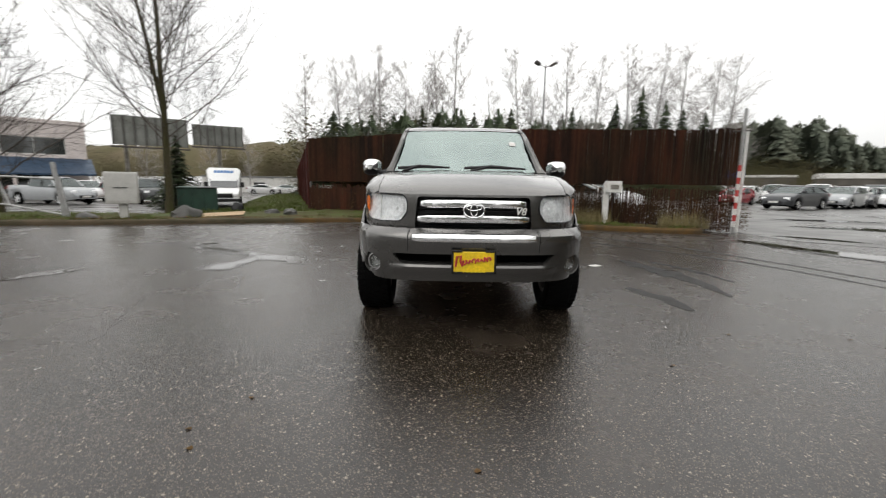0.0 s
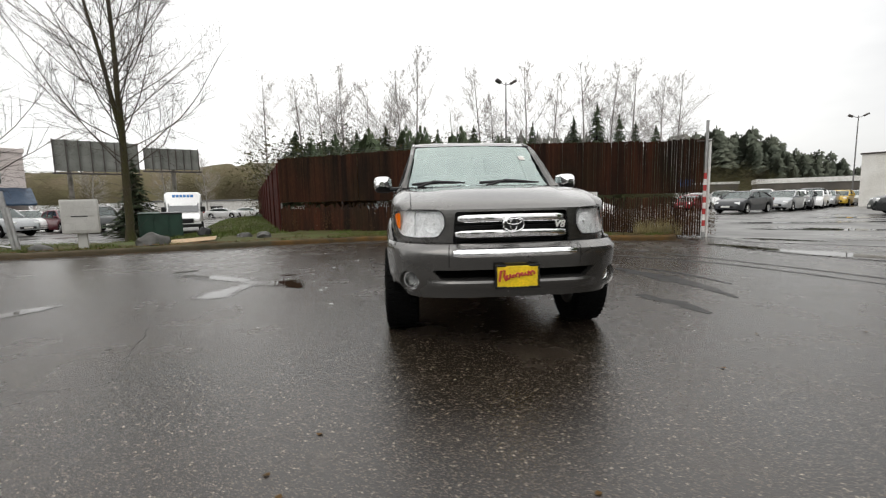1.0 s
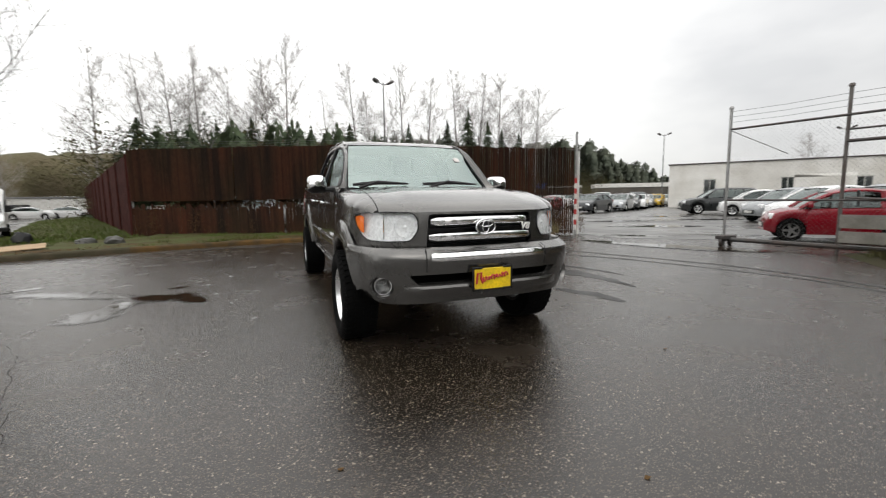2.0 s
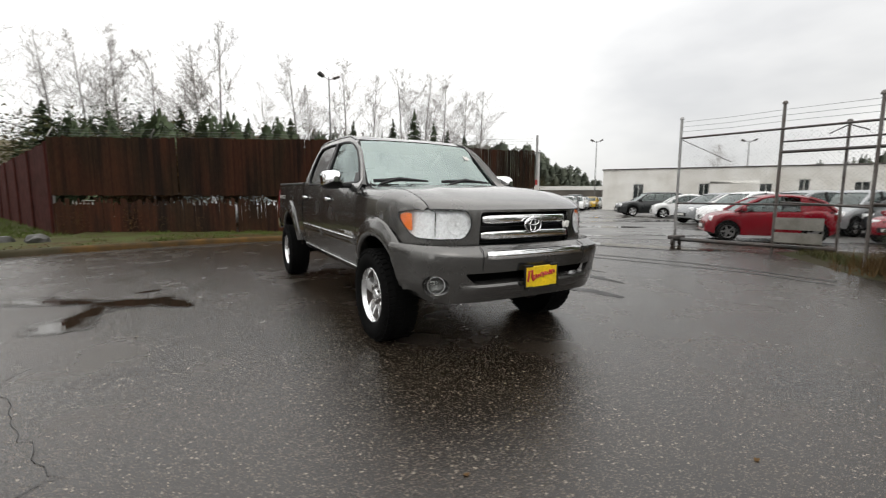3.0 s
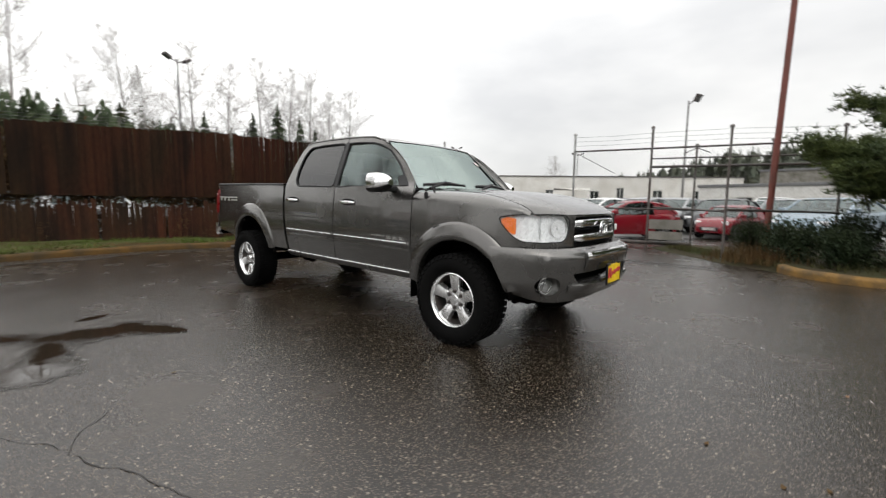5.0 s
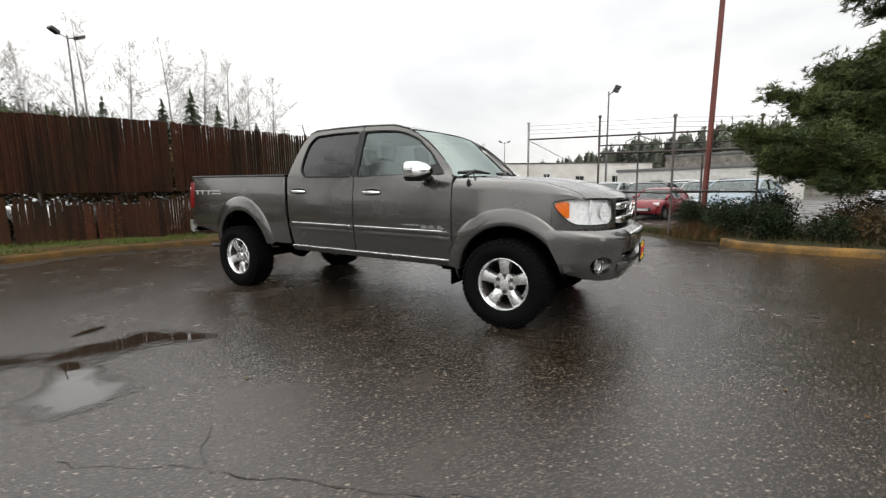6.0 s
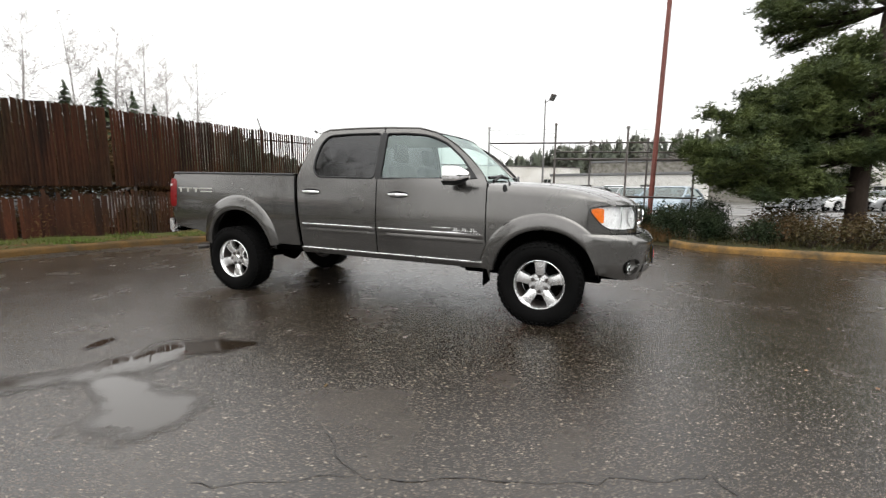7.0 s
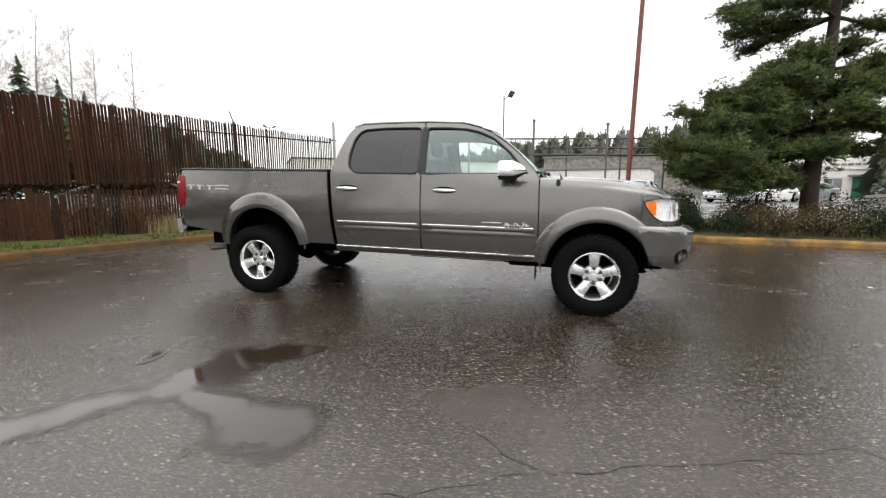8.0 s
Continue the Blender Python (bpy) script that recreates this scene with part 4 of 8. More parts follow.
    tail = tpart("tail_lamp", b, M_TAILRED, label="red tail lamp with a clear band")
    b = bmesh.new()
    w = bed_w(4.53, 1.2)
    grid(b, [[Vector((sx * (w + 0.014), 4.555, z)), Vector((sx * (w - 0.002), 4.612, z)), Vector((sx * (w - 0.13), 4.618, z))] for z in (1.07, 1.13, 1.19)])
    tpart("reverse_lens", b, M_WHITEPAINT, tail)

    # door mirror
    mirror = bmesh.new()
    rows_ = []
    for k in range(11):
        u = k / 10
        y = lerp(0.57, 0.80, u)
        sc = (0.30 + 0.70 * math.sin(math.pi / 2 * min(1, u * 1.7)))
        cx, cz = 1.04, 1.345
        rows_.append([Vector((sx * (cx + 0.097 * sc * np.sign(math.cos(a)) * abs(math.cos(a)) ** 0.6), y, cz + 0.088 * sc * np.sign(math.sin(a)) * abs(math.sin(a)) ** 0.7)) for a in np.linspace(0, math.tau, 25)[:-1]])
    vs = grid(mirror, rows_, close_u=True)
    mirror.faces.new(vs[0][::-1])
    mirror.faces.new(vs[-1])
    bmesh.ops.recalc_face_normals(mirror, faces=mirror.faces)
    mirror = tpart("door_mirror", mirror, M_CHROME, label="chrome-capped door mirror on a black foot")
    b = bmesh.new()
    rows_ = []
    for k in range(11):
        u = k / 10
        y = lerp(0.568, 0.812, u)
        sc = 1.015 * (0.30 + 0.70 * math.sin(math.pi / 2 * min(1, u * 1.7)))
        rows_.append([Vector((sx * (1.04 + 0.097 * sc * np.sign(math.cos(a)) * abs(math.cos(a)) ** 0.6), y, 1.345 + 0.090 * sc * np.sign(math.sin(a)) * abs(math.sin(a)) ** 0.7)) for a in np.linspace(math.radians(208), math.radians(332), 13)])
    grid(b, rows_)
    box(b, (sx * 0.86, 0.66, 1.262), (sx * 1.0, 0.76, 1.315), bevel=0.02, seg=2)
    tpart("mirror_foot", b, M_BLACK, mirror)
    b = bmesh.new()
    box(b, (sx * 0.95, 0.802, 1.265), (sx * 1.12, 0.808, 1.405), bevel=0.002)
    tpart("mirror_glass", b, M_CHROME, mirror)
    tpart("mirror_sail", panel(soft([(0.55, 1.322), (0.68, 1.325), (0.72, 1.41), (0.655, 1.42)], 0.01), P, o, (), 0.006, 0.1, 0.006), M_BLACK, mirror)

    # mud flaps
    for y, z0 in ((0.46, 0.30), (4.03, 0.33)):
        b = bmesh.new()
        box(b, (sx * 0.66, y - 0.006, z0), (sx * 0.90, y + 0.006, 0.56), bevel=0.004)
        tpart("mud_flap", b, M_UNDER)

# wipers, cowl, windscreen
def screen(u, v):
    return Vector((u * lerp(0.768, 0.662, v), lerp(0.385, 0.925, v) + lerp(0.11, 0.085, v) * u * u, lerp(1.302, 1.775, v) - 0.006 * u * u + 0.016 * math.sin(math.pi * v)))


cowl = bmesh.new()
rows_ = []
for u in np.linspace(-1, 1, 25):
    a = screen(u, 0.0)
    x = u * 0.752
    h = Vector((x, hood_y(x, 1) - 0.02, hood_z(x, 1) - 0.025))
    rows_.append([h, h.lerp(a, 0.5) + Vector((0, 0, -0.01)), a + Vector((0, 0, -0.004))])
grid(cowl, rows_)
tpart("cowl", cowl, M_BLACK)
wind = tpart("windscreen", panel(soft([(-1, 0), (1, 0), (1, 1), (-1, 1)], 0.02), screen, (0, -1, 0.5), (), 0.006, 0.1), M_SCREEN, label="clear windscreen with a pale green tint")
wind.visible_shadow = False
b = bmesh.new()
pts = [screen(u, v) + Vector((0, -0.003, 0.003)) for u, v in soft([(-1, 0), (1, 0), (1, 1), (-1, 1)], 0.02)]
tube(b, pts + [pts[0]], 0.007, 6, caps=False)
tpart("windscreen_seal", b, M_BLACK, wind)
b = bmesh.new()
grid(b, [[screen(u, v) + Vector((0, -0.006, 0.004)) for u in (0.72, 0.82)] for v in (0.60, 0.70)])
tpart("sticker", b, M_WHITEPAINT, wind)
for x0, x1 in ((-0.17, -0.72), (0.64, -0.02)):
    u0, u1 = x0 / 0.765, x1 / 0.765
    b = bmesh.new()
    tube(b, [screen(u1, 0.035) + Vector((0, -0.03, 0.02)), screen(lerp(u1, u0, 0.5), 0.045) + Vector((0, -0.035, 0.03)), screen(u0, 0.05) + Vector((0, -0.02, 0.015))], [0.015, 0.020, 0.009], 6)
    tube(b, [screen(lerp(u1, u0, 0.1), 0.01) + Vector((0, -0.035, 0.0)), screen(lerp(u1, u0, 0.45), 0.05) + Vector((0, -0.045, 0.04))], 0.016, 6)
    tpart("wiper", b, M_BLACK)

# windscreen pillars
PIL = [(0.441, 1.285), (0.508, 1.382), (0.648, 1.532), (0.833, 1.682), (1.025, 1.775), (1.22, 1.822)]
for sx in (-1, 1):
    rows_ = []
    for k in range(15):
        v = k / 14
        pos = v * (len(PIL) - 1)
        i = min(int(pos), len(PIL) - 2)
        y, z = lerp(PIL[i][0], PIL[i + 1][0], pos - i), lerp(PIL[i][1], PIL[i + 1][1], pos - i)
        e = Vector((sx * side_w(y, z), y, z))
        a = screen(sx, v)
        mid = e.lerp(a, 0.5) + Vector((sx * 0.018, -0.012, 0.012))
        rows_.append([e, e.lerp(mid, 0.6) + Vector((sx * 0.006, -0.004, 0.004)), mid, a])
    b = bmesh.new()
    grid(b, rows_)
    bmesh.ops.recalc_face_normals(b, faces=b.faces)
    tpart("windscreen_pillar", b, M_TRUCK, sharp=60)

# painted rail over the doors
for sx in (-1, 1):
    b = bmesh.new()
    tube(b, [Vector((sx * (side_w(y, z) - 0.008), y, z + 0.006)) for y, z in PIL[4:] + [(1.6, 1.838), (2.0, 1.838), (2.33, 1.828), (2.43, 1.795)]], [0.006, 0.012, 0.014, 0.014, 0.014, 0.010], 8)
    tpart("roof_rail", b, M_TRUCK, sharp=80)

# roof: it starts at the windscreen's upper edge
ROOF_MID = [(0.90, 1.772), (1.0, 1.802), (1.12, 1.828), (1.30, 1.852), (1.5, 1.870), (1.74, 1.884), (2.1, 1.884), (2.36, 1.868), (2.44, 1.850), (2.50, 1.815)]
ROOF_EDGE = [(1.0, 1.770), (1.22, 1.822), (1.40, 1.836), (2.0, 1.838), (2.30, 1.830), (2.43, 1.795)]
rows_ = []
for t in np.linspace(0, 1, 28) ** 1.2:
    row = []
    for u in np.linspace(-1, 1, 41):
        k = min(1, abs(u) / 0.94)
        p0 = screen(math.copysign(k, u), 1.0) + Vector((0, -0.003, 0.005))
        if abs(u) > 0.94:
            p0 = p0.lerp(Vector((math.copysign(side_w(1.22, 1.822), u), 1.22, 1.822)), (abs(u) - 0.94) / 0.06)
        y = lerp(p0.y, 2.50 - 0.07 * abs(u) ** 3, t)
        mid, rim_z = interp(y, ROOF_MID), interp(y, ROOF_EDGE)
        z = max(mid, rim_z) - (max(mid, rim_z) - rim_z) * abs(u) ** 6
        w = side_w(y, rim_z) * math.copysign(min(1, abs(u) ** 0.9), u)
        b = smooth01(0, 0.22, t)
        row.append(Vector((lerp(p0.x, w, b), y, lerp(p0.z, z, smooth01(0, 0.12, t)))))
    rows_.append(row)
b = bmesh.new()
grid(b, rows_)
bmesh.ops.recalc_face_normals(b, faces=b.faces)
tpart("roof", b, M_TRUCK, sharp=70)
# rear wall of the cab
rows_ = []
for k in range(13):
    v = k / 12
    z = lerp(0.56, 1.825, v)
    yb = interp(z, [(0.5, 2.58), (1.30, 2.643), (1.43, 2.608), (1.56, 2.563), (1.71, 2.50), (1.795, 2.43), (1.83, 2.38)])
    w = side_w(2.4, z)
    rows_.append([Vector((u * w, yb + 0.03 * (1 - u * u), z)) for u in np.linspace(-1, 1, 17)])
b = bmesh.new()
grid(b, rows_)
tpart("cab_rear_wall", b, M_TRUCK)
b = bmesh.new()
grid(b, [[Vector((x, interp(z, [(1.30, 2.70), (1.48, 2.64), (1.68, 2.57), (1.785, 2.50)]), z)) for x in np.linspace(-0.55, 0.55, 9)] for z in np.linspace(1.36, 1.73, 7)])
tpart("rear_window", b, M_CARGLASS)

# bed floor, front wall, tailgate, rear bumper
b = bmesh.new()
box(b, (-0.80, 2.70, 1.05), (0.80, 4.54, 1.08))
box(b, (-0.80, 2.70, 0.74), (0.80, 2.73, 1.335))
tpart("bed_floor", b, M_TRUCK)
b = bmesh.new()
box(b, (-0.76, 4.53, 0.76), (0.76, 4.60, 1.33), bevel=0.015, seg=2)
box(b, (-0.2, 4.595, 1.13), (0.2, 4.61, 1.19), bevel=0.005)
tpart("tailgate", b, M_TRUCK)
b = bmesh.new()
rows_ = []
for u in np.linspace(-1, 1, 21):
    x = u * 0.90
    y = 4.78 - 0.05 * u * u - 0.10 * abs(u) ** 8
    rows_.append([Vector((x, 4.56, 0.745)), Vector((x, y - 0.02, 0.745)), Vector((x, y, 0.73)), Vector((x, y, 0.60)), Vector((x * 0.99, y - 0.03, 0.56)), Vector((x * 0.97, 4.58, 0.57))])
vs = grid(b, rows_)
b.faces.new(vs[0])
b.faces.new(vs[-1][::-1])
tpart("rear_bumper", b, M_CHROME, label="chrome rear bumper")

# aerial and running gear
b = bmesh.new()
tube(b, [(-0.83, 0.24, 1.27), (-0.83, 0.25, 1.30), (-0.83, 0.26, 1.325)], [0.012, 0.006, 0.003], 6)
tpart("aerial", b, M_BLACK)
b = bmesh.new()
lathe(b, [(0.0, 0.012), (0.018, 0.01), (0.022, 0.0)], 14, Matrix.Translation((-0.90, 0.27, 1.235)) @ Matrix.Diagonal((1, 1, 1.8, 1)) @ pose(0, 0, 0, 0, -90, 0))
tpart("aerial_foot", b, M_BLACK)
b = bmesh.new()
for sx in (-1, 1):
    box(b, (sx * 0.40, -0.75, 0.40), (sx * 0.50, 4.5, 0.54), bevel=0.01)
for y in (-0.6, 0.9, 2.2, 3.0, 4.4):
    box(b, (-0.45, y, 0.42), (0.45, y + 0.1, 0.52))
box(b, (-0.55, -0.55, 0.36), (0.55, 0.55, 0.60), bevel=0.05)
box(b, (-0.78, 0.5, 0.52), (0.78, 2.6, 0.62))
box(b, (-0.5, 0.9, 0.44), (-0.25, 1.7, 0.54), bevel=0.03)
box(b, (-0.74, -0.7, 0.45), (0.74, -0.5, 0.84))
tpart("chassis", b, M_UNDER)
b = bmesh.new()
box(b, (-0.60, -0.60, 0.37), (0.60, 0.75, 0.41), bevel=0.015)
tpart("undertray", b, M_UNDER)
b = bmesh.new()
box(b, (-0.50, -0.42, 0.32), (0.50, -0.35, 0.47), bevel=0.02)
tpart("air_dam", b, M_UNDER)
# tyre shape added under the bed to block light from the rear
b = bmesh.new()
lathe(b, [(0.20, -0.10), (0.34, -0.11), (0.375, -0.06), (0.375, 0.06), (0.34, 0.11), (0.20, 0.10), (0.16, 0.0)], 28, pose(0.0, 4.12, 0.44, 0, 0, 0))
tpart("spare_tyre_blocker", b, M_RUBBER)
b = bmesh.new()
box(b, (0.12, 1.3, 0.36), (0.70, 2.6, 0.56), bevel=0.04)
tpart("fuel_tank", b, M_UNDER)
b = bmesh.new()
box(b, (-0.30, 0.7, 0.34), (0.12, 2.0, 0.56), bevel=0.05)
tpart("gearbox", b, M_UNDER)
b = bmesh.new()
tube(b, [(-0.62, 3.569, 0.378 - 0.07), (0.62, 3.569, 0.378 - 0.07)], 0.055, 12)
lathe(b, [(0.0, -0.16), (0.10, -0.12), (0.15, 0.0), (0.10, 0.12), (0.0, 0.16)], 16, pose(0.05, 3.569, 0.31, 0, 90, 0))
tube(b, [(0.05, 0.7, 0.40), (0.05, 3.45, 0.32)], 0.04, 10)
tpart("rear_axle", b, M_UNDER)
b = bmesh.new()
tube(b, [(-0.62, 0, 0.31), (0.62, 0, 0.31)], 0.045, 10)
tube(b, [(-0.66, 0.0, 0.30), (-0.35, 0.5, 0.42)], 0.03, 8)
tube(b, [(0.66, 0.0, 0.30), (0.35, 0.5, 0.42)], 0.03, 8)
tpart("front_axle", b, M_UNDER)
b = bmesh.new()
tube(b, [(-0.45, 2.9, 0.45), (-0.5, 3.9, 0.47), (-0.72, 4.12, 0.41), (-0.86, 4.25, 0.395)], 0.032, 12)
tpart("exhaust_pipe", b, M_DARKSTEEL)
b = bmesh.new()
box(b, (-0.62, 0.72, 0.40), (-0.50, 0.80, 0.46), bevel=0.01)
tpart("frame_bracket", b, M_UNDER)

# cabin
for sx in (-1, 1):
    for y, w in ((1.38, 0.24), (2.22, 0.26)):
        m4 = Matrix.Translation((sx * 0.38, y, 0))
        b = bmesh.new()
        box(b, (-w, -0.48, 0.62), (w, 0.05, 0.86), m4, bevel=0.05, seg=2)
        box(b, (-w, -0.07, 0.0), (w, 0.07, 0.66), m4 @ pose(0, 0.08, 0.82, -12, 0, 0), bevel=0.05, seg=2)
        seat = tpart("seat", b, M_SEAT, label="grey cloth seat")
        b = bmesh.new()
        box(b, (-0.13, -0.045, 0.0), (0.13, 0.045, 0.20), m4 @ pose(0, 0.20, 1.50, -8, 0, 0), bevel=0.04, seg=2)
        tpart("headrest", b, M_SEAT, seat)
b = bmesh.new()
rows_ = []
for x in np.linspace(-0.74, 0.74, 15):
    rows_.append([Vector((x, 0.52 + 0.06 * (x / 0.7) ** 2, 1.285)), Vector((x, 0.66, 1.30)), Vector((x, 0.80, 1.27)), Vector((x, 0.84, 1.15)), Vector((x, 0.76, 0.80))])
grid(b, rows_)
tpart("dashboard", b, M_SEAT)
b = bmesh.new()
mm = pose(0.38, 0.93, 1.18, 62, 0, 0)
pts = [mm @ Vector((0.19 * math.cos(a), 0.19 * math.sin(a), 0)) for a in np.linspace(0, math.tau, 25)]
tube(b, pts, 0.016, 8, caps=False)
tube(b, [mm @ Vector((-0.18, 0, 0)), mm @ Vector((0.18, 0, 0))], 0.02, 6)
tube(b, [mm @ Vector((0, 0, 0)), (0.38, 0.78, 1.08)], 0.03, 6)
tpart("steering_wheel", b, M_BLACK)
b = bmesh.new()
grid(b, [[Vector((x, y, 1.79 - 0.03 * (x / 0.6) ** 2)) for x in np.linspace(-0.62, 0.62, 7)] for y in (1.24, 1.7, 2.4)])
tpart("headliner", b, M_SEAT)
b = bmesh.new()
grid(b, [[Vector((x, y, 0.60)) for x in np.linspace(-0.8, 0.8, 5)] for y in (0.5, 1.5, 2.58)])
tpart("cabin_floor", b, M_BLACK)


# ---- truck wheels ----
def truck_wheel(sx, y, z):
    """A chunky all-terrain tyre on a five-spoke alloy rim; the axis points outwards."""
    root = new("wheel")
    root.empty_display_size = 0.1
    root.parent = truck
    root.matrix_local = pose(sx * 0.85, y, z, 0, 90 * sx, 0) @ pose(0, 0, 0, 0, 0, 36 * (y > 1))
    R, H = 0.388, 0.145
    b = bmesh.new()
    lathe(b, [(0.222, -0.105), (0.235, -0.125), (0.29, -0.148), (0.335, -0.142), (0.362, -0.128), (R - 0.012, -0.105), (R - 0.006, -0.05), (R - 0.006, 0.05), (R - 0.012, 0.105), (0.362, 0.128), (0.335, 0.142), (0.29, 0.148), (0.235, 0.125), (0.222, 0.105)], 64, caps=False)
    for k in range(44):
        a = k * 360 / 44
        for h, off in ((-0.098, 0), (-0.034, 4), (0.034, 0), (0.098, 4)):
            m4 = pose(0, 0, 0, 0, 0, a + off) @ Matrix.Translation((R - 0.006, 0, h))
            box(b, (-0.008, -0.020, -0.027), (0.005, 0.020, 0.027), m4 @ pose(0, 0, 0, 12 if off else -12, 0, 0))
        m4 = pose(0, 0, 0, 0, 0, a) @ Matrix.Translation((R - 0.022, 0, 0.126))
        box(b, (-0.02, -0.014, -0.008), (0.012, 0.014, 0.006), m4 @ pose(0, 0, 0, 0, 38, 0))
    part("tyre", b, M_RUBBER, root, "black all-terrain tyre", 35)
    b = bmesh.new()
    lathe(b, [(0.228, 0.108), (0.232, 0.118), (0.224, 0.124), (0.214, 0.112), (0.208, 0.085)], 56, caps=False)
    for k in range(5):
        rows_ = []
        for i in range(9):
            u = i / 8
            r = lerp(0.055, 0.212, u)
            wdt = lerp(0.042, 0.056, u) + 0.012 * smooth01(0.75, 1, u)
            hz = lerp(0.066, 0.074, math.sin(math.pi * u)) + 0.022 * u
            rows_.append([Vector((r, -wdt, 0.03)), Vector((r, -wdt, hz - 0.02)), Vector((r, -wdt * 0.82, hz - 0.004)), Vector((r, -wdt * 0.3, hz + 0.002)), Vector((r, wdt * 0.3, hz + 0.002)), Vector((r, wdt * 0.82, hz - 0.004)), Vector((r, wdt, hz - 0.02)), Vector((r, wdt, 0.03))])
        m4 = pose(0, 0, 0, 0, 0, 72 * k)
        grid(b, [[m4 @ p for p in row] for row in rows_])
    rim = part("rim", b, M_ALLOY, root, "five-spoke bright alloy rim", 45)
    b = bmesh.new()
    lathe(b, [(0.209, 0.086), (0.203, 0.06), (0.196, -0.10), (0.228, -0.11)], 48, caps=False)
    part("rim_barrel", b, M_DARKSTEEL, rim)
    b = bmesh.new()
    lathe(b, [(0.106, 0.02), (0.106, 0.060), (0.098, 0.070), (0.05, 0.074), (0.046, 0.086), (0.040, 0.092), (0.0, 0.094)], 36)
    part("hub_cap", b, M_ALLOY, root)
    for k in range(6):
        b = bmesh.new()
        a = k * math.tau / 6
        lathe(b, [(0.013, 0.06), (0.013, 0.082), (0.010, 0.087), (0.0, 0.087)], 6, Matrix.Translation((0.071 * math.cos(a), 0.071 * math.sin(a), 0)))
        lathe(b, [(0.0185, 0.0725), (0.0185, 0.0765), (0.013, 0.0765)], 12, caps=False, m= Matrix.Translation((0.071 * math.cos(a), 0.071 * math.sin(a), 0)))
        part("wheel_nut", b, M_DARKSTEEL, rim)
    b = bmesh.new()
    lathe(b, [(0.0, -0.02), (0.165, -0.02), (0.165, 0.0), (0.10, 0.005), (0.0, 0.005)], 36)
    part("brake_disc", b, M_UNDER, root)


for sx in (-1, 1):
    truck_wheel(sx, -0.08, 0.378)
    truck_wheel(sx, 3.569, 0.384)
# ---- water, cracks and verge ----


def contour(bm, f, x0, x1, y0, y1, step, z):
    """The flat region where f(x, y) > 0, with smooth edges, as faces at height z."""
    nx, ny = int((x1 - x0) / step), int((y1 - y0) / step)
    val = [[f(x0 + i * step, y0 + j * step) for j in range(ny + 1)] for i in range(nx + 1)]
    made = {}

    def at(x, y):
        key = (round(x, 4), round(y, 4))
        if key not in made:
            made[key] = bm.verts.new((x, y, z))
        return made[key]

    for i in range(nx):
        for j in range(ny):
            c = [(i, j), (i + 1, j), (i + 1, j + 1), (i, j + 1)]
            if max(val[a][b] for a, b in c) <= 0:
                continue
            poly = []
            for k in range(4):
                (a, b), (p, q) = c[k], c[(k + 1) % 4]
                va, vb = val[a][b], val[p][q]
                if va > 0:
                    poly.append(at(x0 + a * step, y0 + b * step))
                if (va > 0) != (vb > 0):
                    u = va / (va - vb)
                    poly.append(at(x0 + lerp(a, p, u) * step, y0 + lerp(b, q, u) * step))
            poly = list(dict.fromkeys(poly))
            if len(poly) > 2:
                try:
                    bm.faces.new(poly)
                except ValueError:
                    pass


def blob(x, y, cx, cy, rx, ry, turn=0.0):
    c, s = math.cos(radians(turn)), math.sin(radians(turn))
    dx, dy = x - cx, y - cy
    return 1 - (((dx * c + dy * s) / rx) ** 2 + ((-dx * s + dy * c) / ry) ** 2)


def wobble(x, y, scale, seed):
    return noise.fractal(Vector((x * scale, y * scale, seed)), 0.9, 2.1, 4)


def band(x, y, pts):
    """How far inside a bent strip (x, y, half width) a place lies, 1 on its middle line."""
    best = -9.0
    for (ax, ay, aw), (bx, by, bw) in zip(pts, pts[1:]):
        ux, uy = bx - ax, by - ay
        u = min(1.0, max(0.0, ((x - ax) * ux + (y - ay) * uy) / (ux * ux + uy * uy)))
        best = max(best, 1 - math.hypot(x - ax - ux * u, y - ay - uy * u) / lerp(aw, bw, u))
    return best


PUDDLE_ARM = [(-4.3, 7.80, 0.15), (-3.75, 7.58, 0.18), (-3.35, 7.29, 0.16), (-3.0, 7.1, 0.13), (-2.75, 6.86, 0.16), (-2.5, 6.72, 0.22), (-2.27, 6.74, 0.24), (-2.10, 6.55, 0.17), (-1.96, 6.30, 0.06)]
PUDDLE_LOBE = [(-2.80, 6.62, 0.10), (-2.87, 6.32, 0.14), (-2.97, 6.08, 0.25), (-2.99, 5.93, 0.22)]


def main_puddle(x, y):
    f = max(band(x, y, PUDDLE_ARM) * lerp(0.48, 1.0, smooth01(-2.85, -2.35, x)), 0.85 * band(x, y, PUDDLE_LOBE))
    return 0.95 * f + 0.34 * wobble(x, y, 3.1, 1.0) + 0.2 * wobble(x, y, 11.0, 2.0) + 0.16


def small_puddles(x, y):
    f = max(blob(x, y, -2.39, 7.41, 0.17, 0.07, 15), blob(x, y, -4.4, 8.2, 0.3, 0.1, 30), blob(x, y, -4.9, 5.4, 0.5, 0.16, 60))
    return f + 0.8 * wobble(x, y, 4.6, 4.0) - 0.05


GATE_PUDDLE = [(6.95, 9.7, 0.22), (7.2, 8.6, 0.34), (7.6, 7.6, 0.46), (7.95, 6.8, 0.50), (8.35, 6.0, 0.28)]


